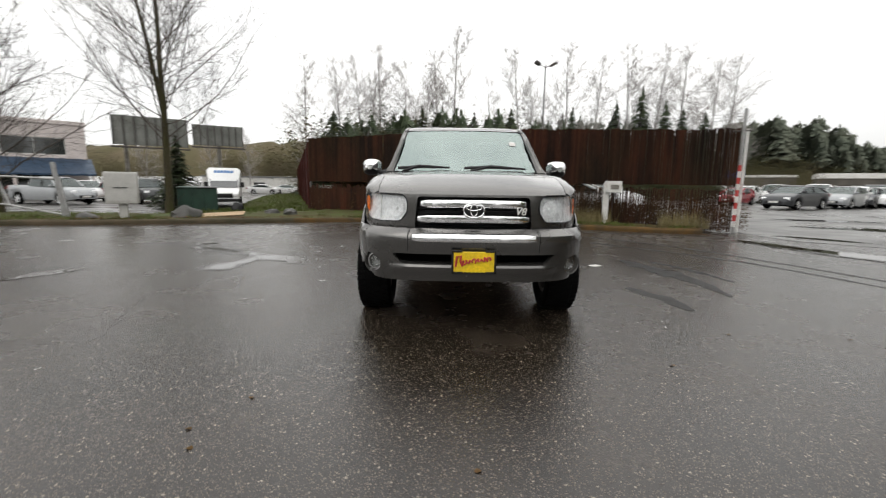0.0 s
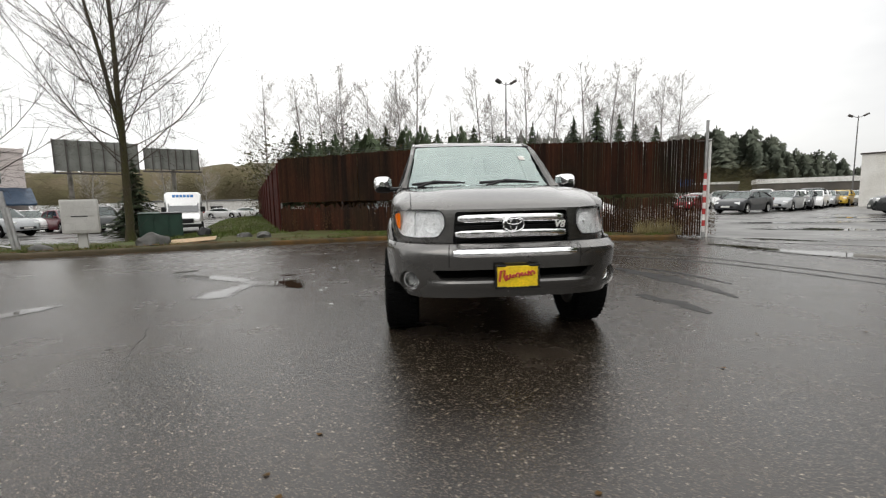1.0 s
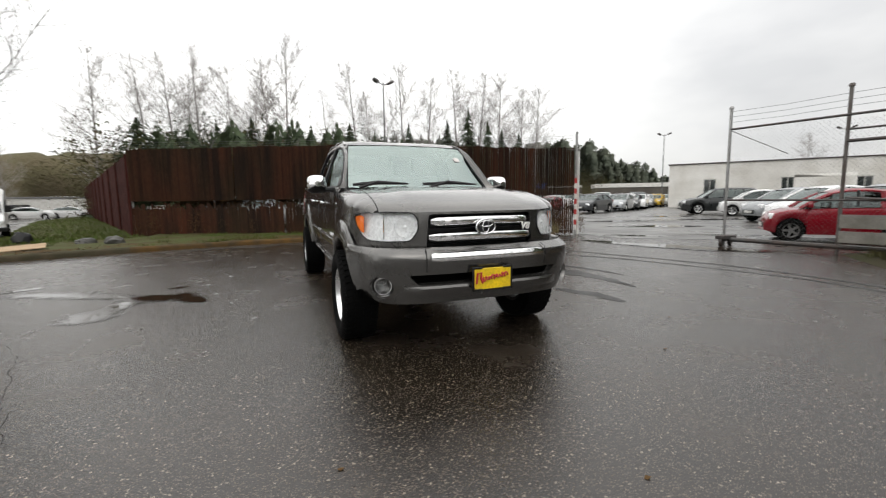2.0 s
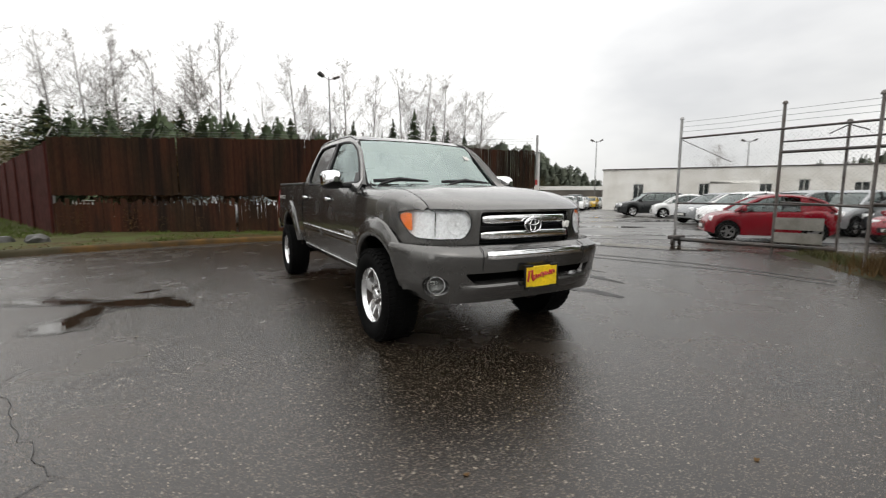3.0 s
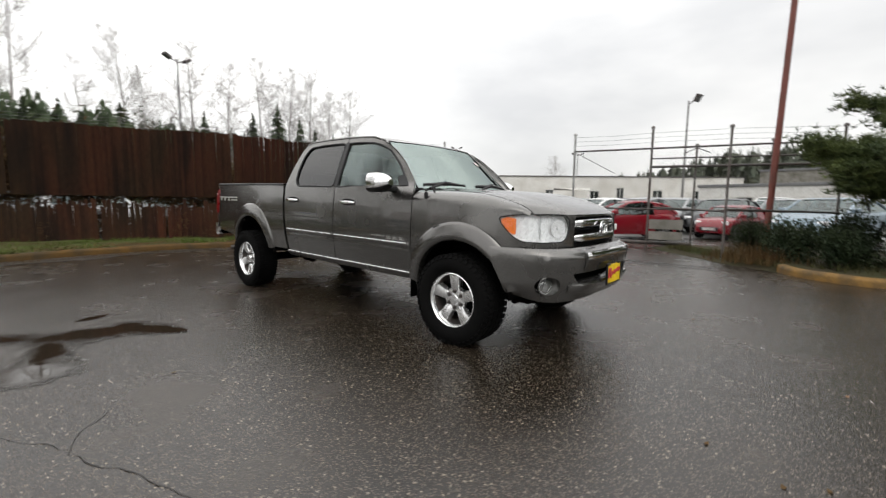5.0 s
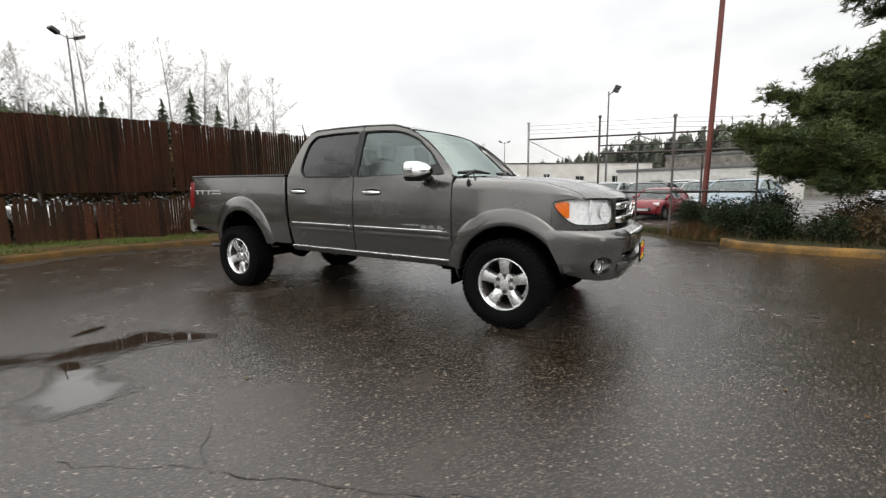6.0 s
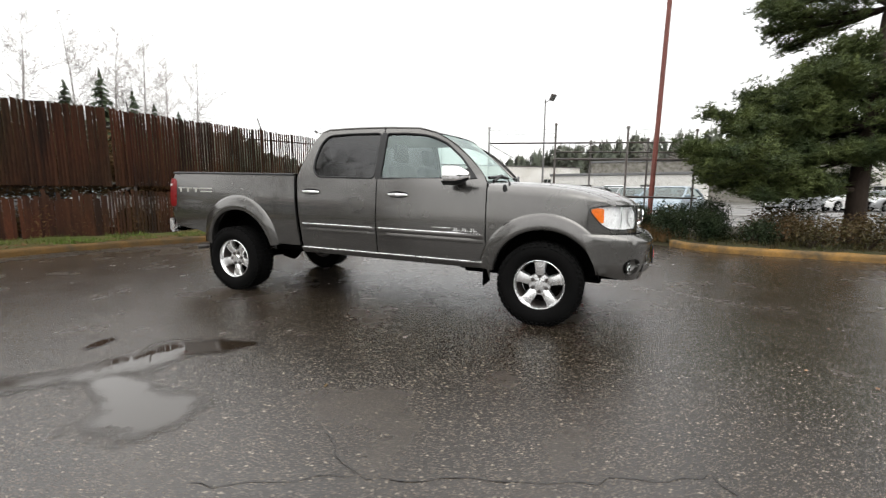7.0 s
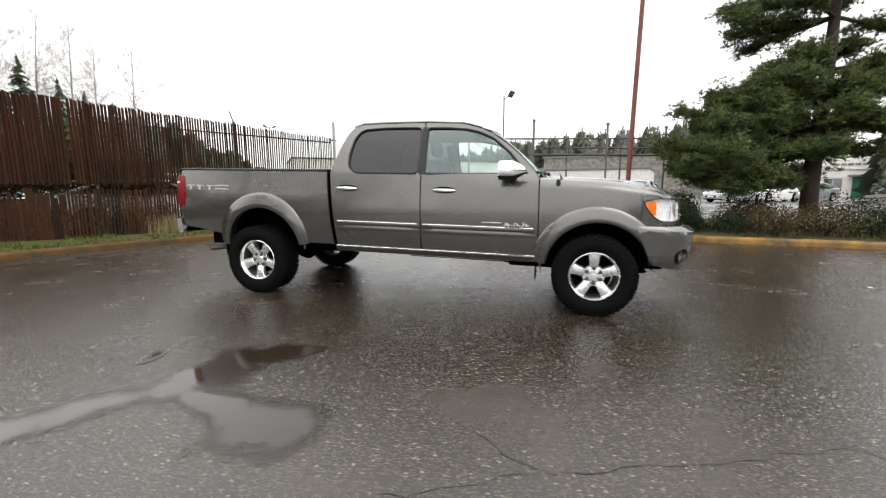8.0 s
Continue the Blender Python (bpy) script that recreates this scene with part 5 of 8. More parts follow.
def lot_puddles(x, y):
    """Standing water in the lot beyond the gate."""
    f = max(band(x, y, GATE_PUDDLE), blob(x, y, 13.3, 12.6, 1.9, 0.7, 150), blob(x, y, 15.5, 16.0, 2.6, 0.7, 160), blob(x, y, 19.5, 14.5, 3.0, 0.6, 150), blob(x, y, 11.4, 8.9, 2.0, 0.3, 140), blob(x, y, 21.2, 18.4, 2.2, 0.8, 150), blob(x, y, 9.4, 9.9, 1.2, 0.22, 130))
    return f + 0.7 * wobble(x, y, 0.7, 7.0)


for name, fn, area, st, lab in (("puddle", main_puddle, (-4.6, -1.5, 5.1, 8.1), 0.035, "shallow rain puddle mirroring the sky"), ("puddle", small_puddles, (-7.6, -1.8, 4.6, 9.2), 0.05, "small scattered rain puddles"), ("puddle", lot_puddles, (6.2, 25.0, 5.2, 22.0), 0.12, "long puddles on the worn lot")):
    bm = bmesh.new()
    contour(bm, fn, *area, st, 0.004 if lab[0] != "l" else 0.012)
    pud = tagged(part(name, bm, M_WATER, smooth=False), lab, "puddle", kind="structure")
    att = pud.data.attributes.new("depth", "FLOAT", "POINT")
    att.data.foreach_set("value", [max(0.0, fn(v.co.x, v.co.y)) for v in pud.data.vertices])

# worn lot beyond the gate
bm = bmesh.new()
contour(bm, lambda x, y: 1 if (y - 12.2 > -1.1 * (x - 6.7)) else -1, 8.3, 74, -24, 70, 1.5, 0.006)
for v in bm.verts:
    v.co.x += 0.1 * noise.noise(v.co * 0.3)
tagged(part("worn_lot", bm, M_GRAVEL, smooth=False), "worn patched grey asphalt of the car lot", "ground", kind="structure")

# dark tar-filled cracks
M_CRACK = mat("crack_tar", (0.010, 0.009, 0.008), 0.6, bump=0)


def crack(pts, width, seed):
    line = along(pts, 0.06)
    rows_ = []
    for i, p in enumerate(line):
        d = (line[min(i + 1, len(line) - 1)] - line[max(0, i - 1)]).normalized()
        n = Vector((-d.y, d.x))
        off = 0.03 * noise.fractal(Vector((p.x * 9, p.y * 9, seed)), 0.6, 2.0, 5)
        w = width * (0.35 + 0.9 * abs(noise.noise(Vector((p.x * 9, p.y * 9, seed + 5)))))
        q = p + n * off
        rows_.append([(q.x - n.x * w, q.y - n.y * w, 0.003), (q.x + n.x * w, q.y + n.y * w, 0.003)])
    b = bmesh.new()
    grid(b, rows_)
    tagged(part("pavement_crack", b, M_CRACK, smooth=False), "dark irregular crack in the asphalt", "crack", group="asphalt cracks", kind="structure")


crack([(-2.78, 5.0), (-2.92, 4.84), (-3.0, 4.68), (-2.97, 4.5), (-2.85, 4.2), (-2.76, 3.88), (-2.63, 3.6), (-2.54, 3.36), (-2.46, 3.24)], 0.0038, 2)
crack([(-2.46, 3.24), (-2.66, 3.16), (-3.0, 3.1)], 0.004, 3)
crack([(-3.0, 4.68), (-3.12, 4.9), (-3.3, 5.3)], 0.003, 4)
# gate track let into the ground
M_TRACK = mat("track_groove", (0.020, 0.018, 0.016), 0.55, bump=0.3)
for off, pts in enumerate(([(3.7, 10.0), (4.8, 8.64), (5.45, 7.0), (5.9, 5.55), (6.05, 4.3), (5.95, 3.1)], [(3.3, 9.0), (4.4, 7.78), (5.1, 6.55), (5.5, 5.25), (5.72, 4.0), (5.62, 3.0)])):
    bm = bmesh.new()
    line = along(pts, 0.1)
    rows_ = []
    for i, p in enumerate(line):
        d = (line[min(i + 1, len(line) - 1)] - line[max(0, i - 1)]).normalized()
        n = Vector((-d.y, d.x)) * (0.045 + 0.04 * noise.noise(Vector((p.x * 3, p.y * 3, off))))
        q = p + Vector((-d.y, d.x)) * 0.05 * noise.noise(Vector((p.x * 1.4, p.y * 1.4, off + 3)))
        rows_.append([(q.x - n.x, q.y - n.y, 0.004), (q.x + n.x, q.y + n.y, 0.004)])
    grid(bm, rows_)
    tagged(part("pavement_joint", bm, M_TRACK, smooth=False), "long dark joint across the gateway", "joint", kind="structure")

# dark soaked patches in the gateway
M_SOAK = mat("soaked_patch", (0.009, 0.0082, 0.007), 0.42, big=2, small=30, bump=0.3, rough_var=0.1, ior=1.33)


SOAK_A = [(3.05, 6.85, 0.05), (3.12, 6.4, 0.15), (3.28, 5.8, 0.17), (3.33, 5.2, 0.10), (3.27, 4.6, 0.03)]
SOAK_B = [(3.45, 6.75, 0.04), (3.72, 6.1, 0.07), (3.82, 5.3, 0.02)]
SOAK_C = [(2.30, 4.95, 0.06), (2.45, 4.55, 0.10), (2.5, 4.1, 0.05)]


def soaked(x, y):
    f = max(band(x, y, SOAK_A), band(x, y, SOAK_B), band(x, y, SOAK_C))
    return f + 0.8 * wobble(x, y, 5.0, 11.0) + 0.25 * wobble(x, y, 14.0, 3.0) - 0.05


bm = bmesh.new()
contour(bm, soaked, 2.0, 4.2, 3.8, 7.2, 0.045, 0.003)
tagged(part("soaked_patch", bm, M_SOAK, smooth=False), "dark soaked patches in the worn gateway asphalt", "stain", kind="structure")

# dirt washed up against the kerb
M_GUTTER = mat("gutter_dirt", (0.013, 0.0085, 0.0052), 0.5, col2=(0.024, 0.015, 0.008), big=2.5, small=35, bump=0.4, rough_var=0.15)
GUTTER = [(x, y - 0.16, 0.46) for x, y in KERB]


def gutter(x, y):
    return band(x, y, GUTTER) + 0.55 * wobble(x, y, 0.9, 21.0) + 0.35 * wobble(x, y, 4.0, 22.0) - 0.12


bm = bmesh.new()
contour(bm, gutter, -16.8, 7.2, 7.6, 13.6, 0.1, 0.0025)
tagged(part("gutter_dirt", bm, M_GUTTER, smooth=False), "dark brown wet dirt washed along the kerb", "dirt", kind="structure")
b = bmesh.new()
box(b, (-0.09, -0.06, 0), (0.09, 0.06, 0.004), pose(2.42, 6.36, 0.003, 0, 1, 30), bevel=0.001)
tagged(part("paper_scrap", b, M_WHITEPAINT), "white paper scrap lying on the wet asphalt", "litter")

# verge
F0, F1 = Vector((-5.4, 18.6)), Vector((8.05, 11.45))
FD = (F1 - F0).normalized()
FN = Vector((-FD.y, FD.x))
FANG = math.degrees(math.atan2(FD.y, FD.x))
G0, G1 = F0, Vector((-18.4, 57.5))
kerb_line = along(KERB, 0.4)


def verge_back(p):
    if p.x > -4.6:
        u = (p.x - F0.x) / (F1.x - F0.x)
        return F0.y + (F1.y - F0.y) * u + 0.35
    return lerp(15.8, 18.6, smooth01(-9.0, -4.6, p.x))


rows_ = []
for p in kerb_line:
    yb = max(p.y + 0.5, verge_back(p))
    row = []
    for k in range(14):
        u = k / 13
        y = lerp(p.y + 0.12, yb, u)
        z = lerp(0.115, ground_height(p.x, yb) + 0.01, smooth01(0.6, 1.0, u) if p.x < -5 else 0.0) + 0.035 * noise.noise(Vector((p.x * 1.3, y * 1.3, 0))) * min(1, u * 5)
        row.append((p.x, y, z))
    rows_.append(row)
bm = bmesh.new()
grid(bm, rows_)
tagged(part("verge", bm, M_GRASSY), "mossy verge of wet grass and soil behind the kerb", "verge", kind="structure")
bm = bmesh.new()
rows_ = []
for k in range(26):
    u = k / 25
    a = Vector((-4.8, 17.6)).lerp(Vector((-17.4, 57)), u)
    b2 = Vector((-9.2, 15.4)).lerp(Vector((-22.5, 57)), u)
    rows_.append([(*a.lerp(b2, j / 8), 0.05 + ground_height(*a.lerp(b2, j / 8)) * (j / 8) + 0.03 * noise.noise(Vector((k, j, 3)))) for j in range(9)])
grid(bm, rows_)
tagged(part("verge_strip", bm, M_GRASSY), "grassy strip beside the fence", "verge", kind="structure")
# road on the far side
bm = bmesh.new()
rows_ = []
for k in range(16):
    u = k / 15
    a = Vector((-9.0, 18.5)).lerp(Vector((-22.3, 57)), u)
    rows_.append([(a.x - 8 * j, a.y - 2.6 * j * (1 - u), ground_height(a.x - 8 * j, a.y - 2.6 * j * (1 - u)) + 0.012) for j in range(7)])
grid(bm, rows_)
tagged(part("road", bm, M_GRAVEL), "wet grey road beyond the verge", "road", kind="structure")
# right bed
kr = along(KERB_R, 0.3)
rows_ = []
for p in kr:
    rows_.append([(lerp(p.x + 0.12, 9.4 + 0.2 * k, k / 9.0), lerp(p.y, min(p.y, 2.6) if p.y > -9 else p.y, k / 9.0), 0.12 + 0.06 * noise.noise(Vector((k, p.y * 1.7, 1)))) for k in range(10)])
bm = bmesh.new()
grid(bm, rows_)
tagged(part("planting_bed", bm, M_BEDSOIL), "mossy planting bed behind the yellow kerb", "bed", kind="structure")


# mossy verge between the gate foot and the kerb
rows_ = []
for k in range(13):
    u = k / 12
    edge = Vector((9.3, 5.1)).lerp(Vector((6.8, 3.05)), min(1, u * 1.5)) if u < 0.667 else Vector((6.8, 3.05)).lerp(Vector((6.15, 2.15)), (u - 0.667) * 3)
    rows_.append([(lerp(edge.x, 10.2, j / 8), lerp(edge.y + 0.06 * noise.noise(Vector((k, j, 2))), edge.y * 0.4 + 1.0, j / 8), (0.09 * min(1, j / 3) + 0.006 if j else 0.002) + 0.02 * noise.noise(Vector((k * 0.7, j * 0.9, 4))) * min(1, j)) for j in range(9)])
bm = bmesh.new()
grid(bm, rows_)
bmesh.ops.recalc_face_normals(bm, faces=bm.faces)
tagged(part("gate_verge", bm, M_BEDSOIL), "mossy leaf-strewn verge at the gate foot", "verge", kind="structure")


def blades(bm, spots, h0, h1, lean=0.5, width=0.006, n=3):
    for x, y, z in spots:
        for _ in range(n):
            a, h = random.uniform(0, math.tau), random.uniform(h0, h1)
            dx, dy = math.cos(a), math.sin(a)
            bx, by = x + random.uniform(-0.04, 0.04), y + random.uniform(-0.04, 0.04)
            l = lean * h * random.random()
            v = [bm.verts.new((bx - dy * width, by + dx * width, z)), bm.verts.new((bx + dy * width, by - dx * width, z)), bm.verts.new((bx + dx * l, by + dy * l, z + h))]
            bm.faces.new(v)


random.seed(5)
spots = []
for _ in range(9500):
    i = random.randrange(len(kerb_line) - 1)
    p = kerb_line[i].lerp(kerb_line[i + 1], random.random())
    yb = max(p.y + 0.5, verge_back(p))
    y = lerp(p.y + 0.17, yb, random.random() ** 1.5)
    bare = 0.45 * smooth01(-2.4, -3.6, p.x) * smooth01(-8.0, -5.5, p.x)
    if noise.noise(Vector((p.x * 0.9, y * 0.9, 9))) > -0.15 + bare:
        spots.append((p.x, y, 0.09 if y < yb - 2 or p.x > -5 else 0.0))
bm = bmesh.new()
blades(bm, spots, 0.04, 0.13, 0.8, 0.009)
tagged(part("verge_grass", bm, M_BLADE, smooth=False), "short wet green grass on the verge", "grass", kind="stuff")
spots = []
for _ in range(5000):
    u, w = random.random() ** 1.3, random.random()
    a = Vector((-4.8, 17.6)).lerp(Vector((-17.4, 57)), u)
    b2 = Vector((-9.2, 15.4)).lerp(Vector((-22.5, 57)), u)
    q = a.lerp(b2, w)
    spots.append((q.x, q.y, ground_height(q.x, q.y) * w + 0.03))
bm = bmesh.new()
blades(bm, spots, 0.05, 0.16, 0.8, 0.014)
tagged(part("strip_grass", bm, M_BLADE, smooth=False), "green grass beside the fence", "grass", kind="stuff")
spots = []
for _ in range(900):
    u = random.uniform(0.60, 0.98)
    q = F0.lerp(F1, u) - FN * random.uniform(0.05, 0.45)
    if noise.noise(Vector((q.x * 0.8, q.y * 0.8, 3))) > 0.02:
        spots.append((q.x, q.y, 0.1))
bm = bmesh.new()
blades(bm, spots, 0.15, 0.55, 0.6, 0.006, 4)
tagged(part("dry_grass", bm, M_DRYGRASS, smooth=False), "tall dry straw grass at the fence foot", "grass", kind="stuff")
spots = [(random.uniform(5.4, 8.6), random.uniform(-5, 2.4), 0.1) for _ in range(2600)]
spots += [(lerp(6.4, 9.2, k) + random.uniform(-0.1, 0.5), lerp(2.45, 4.75, k) - random.uniform(0.0, 0.5), 0.05) for k in [random.random() for _ in range(900)]]
spots = [q for q in spots if q[0] > 5.55 + 0.35 * smooth01(0.5, 2.2, q[1]) * 3]
bm = bmesh.new()
blades(bm, spots, 0.04, 0.16, 0.8, 0.007)
M_BEDGRASS = mat("bed_grass_blade", (0.050, 0.060, 0.018), 0.75, col2=(0.075, 0.050, 0.022), big=0.9, small=8, amount=1.0, bump=0, spec=0.2)
tagged(part("bed_grass", bm, M_BEDGRASS, smooth=False), "sparse green grass in the planting bed", "grass", kind="stuff")
spots = [(random.gauss(7.1, 0.35), random.gauss(2.6, 0.3), 0.08) for _ in range(260)]
bm = bmesh.new()
blades(bm, spots, 0.12, 0.42, 0.7, 0.005, 4)
tagged(part("bed_straw", bm, M_RUSSET, smooth=False), "russet dead stalks round the gate post", "grass", kind="stuff")
# litter and small stones along the kerbs
bm = bmesh.new()
random.seed(8)
for _ in range(2800):
    i = random.randrange(len(kerb_line) - 1)
    p = kerb_line[i].lerp(kerb_line[i + 1], random.random())
    q = Vector((p.x, p.y - abs(random.gauss(0, 0.28)) - 0.02, 0.004))
    a, s = random.uniform(0, math.tau), random.uniform(0.012, 0.04)
    vs = [bm.verts.new(q + Vector((s * math.cos(a + k * 2.1) * random.uniform(0.6, 1), s * math.sin(a + k * 2.1), random.uniform(0, 0.016)))) for k in range(3)]
    bm.faces.new(vs)
for x, y in ((-0.98, 2.35), (-1.15, 2.05), (-1.06, 1.9), (-2.35, 5.3), (0.2, 1.75), (2.4, 3.4), (1.6, 2.8), (-3.2, 2.5), (3.3, 3.3), (3.4, 2.2)):
    q = Vector((x, y, 0.003))
    a = random.uniform(0, 6)
    vs = [bm.verts.new(q + Vector((0.018 * math.cos(a + k * 1.3), 0.012 * math.sin(a + k * 1.3), 0.006 * (k % 2)))) for k in range(5)]
    bm.faces.new(vs)
for _ in range(2600):
    i = random.randrange(len(kerb_line) - 1)
    p = kerb_line[i].lerp(kerb_line[i + 1], random.random())
    q = Vector((p.x, p.y + abs(random.gauss(0, 0.45)) + 0.06, 0.15))
    a, s = random.uniform(0, math.tau), random.uniform(0.02, 0.05)
    bm.faces.new([bm.verts.new(q + Vector((s * math.cos(a + k * 2.1) * random.uniform(0.6, 1), s * math.sin(a + k * 2.1), random.uniform(-0.01, 0.02)))) for k in range(3)])
tagged(part("leaf_litter", bm, M_RUSSET, smooth=False), "brown dead leaves and grit along the kerb", "litter", kind="stuff")

# ---- the slatted fence ----
random.seed(11)
M_WIRE = mat("fence_wire", (0.20, 0.20, 0.20), 0.5, 0.6, bump=0)


def slat_mesh(name, width, h):
    b = bmesh.new()
    prof = [(-width / 2, -0.004), (-width * 0.2, 0.002), (width * 0.2, 0.002), (width / 2, -0.004), (width / 2, -0.008), (-width / 2, -0.008)]
    low = [b.verts.new((x, y, 0)) for x, y in prof]
    cut = [0, 0.004, 0.012, 0.02, 0.02, 0]
    top = [b.verts.new((x, y, h - c)) for (x, y), c in zip(prof, cut)]
    for k in range(6):
        b.faces.new((low[k], low[(k + 1) % 6], top[(k + 1) % 6], top[k]))
    b.faces.new(top)
    me = bpy.data.meshes.new(name)
    b.to_mesh(me)
    b.free()
    me.materials.append(M_SLAT)
    return me


SP = 0.062
SLAT_UP = [slat_mesh("slat", 0.076, h) for h in (1.44, 1.45, 1.46)]
SLAT_LOW = [slat_mesh("slat", 0.064, h) for h in (0.92, 0.99, 1.05, 1.12)]
SLAT_THIN = [slat_mesh("slat", 0.042, h) for h in (1.09, 1.11, 1.13)]
PANELS = 5
flen = (F1 - F0).length
for n in range(PANELS):
    o = F0.lerp(F1, n / PANELS)
    fence = thing("slatted_fence", "tall two-tier fence panel of dark brown slats on steel posts", "fence", "panels of the slatted fence", m=pose(o.x, o.y, 0, 0, 0, FANG))
    pl = flen / PANELS
    b = bmesh.new()
    tube(b, [(0, 0.06, 0), (0, 0.06, 3.1 - 0.04 * n)], 0.035, 10)
    tube(b, [(0, 0.06, 3.1 - 0.04 * n), (0, 0.28, 3.4 - 0.04 * n)], 0.016, 6)
    part("post", b, M_GALV if n == 0 else M_DARKSTEEL, fence)
    for z in (0.12, 1.33, 2.62):
        b = bmesh.new()
        tube(b, [(0, 0.06, z), (pl, 0.06, z)], 0.02, 8)
        part("rail", b, M_DARKSTEEL, fence)
    for k in range(3):
        b = bmesh.new()
        tube(b, [(u * pl, 0.09 + 0.08 * k, 3.16 - 0.04 * n + 0.09 * k - 0.04 * math.sin(math.pi * u)) for u in np.linspace(0, 1, 7)], 0.004, 4)
        part("barbed_wire", b, M_WIRE, fence)
    if n == 0:
        b = bmesh.new()
        for u, z, w, h in ((0.62, 1.00, 0.02, 0.10), (0.72, 0.98, 0.02, 0.11), (0.82, 1.01, 0.06, 0.02), (0.95, 0.99, 0.02, 0.09), (1.05, 1.0, 0.07, 0.02), (1.2, 0.98, 0.02, 0.10), (0.9, 1.10, 0.4, 0.014)):
            box(b, (u, -0.045, z), (u + w, -0.036, z + h))
        part("painted_mark", b, M_CABINET, fence, "pale painted strokes")
    count = int(pl / SP)
    for i in range(count):
        x = (i + 0.5) * pl / count
        far = n * pl + x
        rise = lerp(0.34, 0.06, smooth01(7.5, flen, far)) + 0.012 * math.sin(far * 1.7) + 0.008 * math.sin(far * 5.3)
        if random.random() > 0.008:
            linked("slat", random.choice(SLAT_UP), fence, pose(x + random.uniform(-0.005, 0.005), random.uniform(-0.008, 0.008), 1.27 + random.uniform(-0.012, 0.012), random.uniform(-0.4, 0.4), random.uniform(-0.35, 0.35), 40 + random.uniform(-4, 4)) @ Matrix.Diagonal((1, 1, 1 + rise / 1.45, 1)))
        if random.random() > 0.02:
            linked("slat", random.choice(SLAT_LOW if far < 8.6 else SLAT_THIN), fence, pose(x + random.uniform(-0.006, 0.006), random.uniform(-0.01, 0.01), 0.06 + random.uniform(-0.025, 0.025), random.uniform(-0.6, 0.6), random.uniform(-0.7, 0.7), 6 + random.uniform(-6, 6)))
# end post with red and white bands
end = thing("striped_post", "fence end post painted in red and white bands", "post", m=pose(F1.x + 0.02, F1.y - 0.06, 0))
b = bmesh.new()
tube(b, [(0, 0, 0), (0, 0, 3.25)], 0.038, 12)
part("post_pipe", b, M_GALV, end)
for k in range(10):
    b = bmesh.new()
    lathe(b, [(0.042, 0.16 + 0.165 * k), (0.042, 0.16 + 0.165 * (k + 1) - 0.002)], 14)
    part("band", b, M_REDPAINT if k % 2 else M_WHITEPAINT, end)
b = bmesh.new()
tube(b, [(0.14, 0.05, 0), (0.14, 0.05, 2.75)], 0.035, 10)
part("side_pipe", b, M_WHITEPAINT, end)
b = bmesh.new()
tube(b, [(-0.25, 0.03, 2.68), (0.2, 0.03, 2.70)], 0.02, 8)
part("cap_bar", b, M_DARKSTEEL, end)
# fence that runs back from the corner
GD = (G1 - G0).normalized()
back = thing("fence_run", "long dark red slatted fence running back from the corner", "fence", m=pose(G0.x, G0.y, 0, 0, 0, math.degrees(math.atan2(GD.y, GD.x))))
M_SLATRED = mat("dark_red_slat", (0.060, 0.016, 0.013), 0.95, col2=(0.032, 0.012, 0.009), big=2, small=20, amount=0.9, bump=0.2, spec=0.08)
b = bmesh.new()
for i in range(330):
    x = i * 0.12
    box(b, (x, -0.006, 0.0), (x + 0.112, 0.006, 2.9 + random.uniform(-0.05, 0.05)))
tagged(part("slats", b, M_SLATRED, back), kind="stuff")
for i in range(11):
    b = bmesh.new()
    tube(b, [(i * 4, 0.06, -0.3), (i * 4, 0.06, 2.9)], 0.035, 8)
    part("post", b, M_SLATRED, back)

# ---- gate and its frame ----
M_OLDPOST = mat("old_post_steel", (0.15, 0.14, 0.13), 0.6, 0.3, col2=(0.075, 0.055, 0.045), big=3, small=40, amount=0.9, bump=0.15)
gate = thing("sliding_gate_frame", "weathered steel cantilever gate frame with chain-link and barbed wire", "gate")
posts = {"a": (8.85, 7.1, 3.18), "b": (9.22, 5.1, 3.24), "c": (7.40, 3.15, 2.82), "d": (9.42, 4.07, 2.72), "e": (9.25, 1.29, 2.92), "f": (9.3, 2.5, 2.72)}
for k, (x, y, h) in posts.items():
    b = bmesh.new()
    tube(b, [(x, y, 0), (x, y, h)], 0.032 if k in "ab" else 0.026, 10)
    lathe(b, [(0.05, h - 0.02), (0.05, h + 0.01), (0.03, h + 0.04), (0, h + 0.045)], 10, Matrix.Translation((x, y, 0)))
    part("post", b, M_GALV if k == "a" else M_OLDPOST, gate, "pale galvanised post" if k == "a" else "")
A, B, C, D_, E_ = (Vector(posts[k][:2]) for k in "abcde")


def rail(p, q, z0, z1, r, material=M_DARKSTEEL):
    b = bmesh.new()
    tube(b, [(*p, z0), (*q, z1)], r, 8)
    part("rail", b, material, gate)


rail(A, E_, 2.70, 2.60, 0.024)
rail(B, E_, 2.42, 2.32, 0.019)
rail(B, E_, 2.20, 2.12, 0.032)
rail(A, D_, 0.16, 0.14, 0.05)
rail(A, E_, 1.08, 1.05, 0.022)
rail(B + Vector((-0.3, -0.2)), C, 1.12, 1.05, 0.02)
rail(C, E_ + Vector((-0.6, 0)), 1.10, 1.05, 0.022)
rail(D_, D_ + Vector((0, -0.3)), 2.66, 2.52, 0.012)
rail(D_, D_ + Vector((0, 0.3)), 2.66, 2.52, 0.012)
rail(A, A.lerp(B, 0.55), 2.68, 2.05, 0.008)
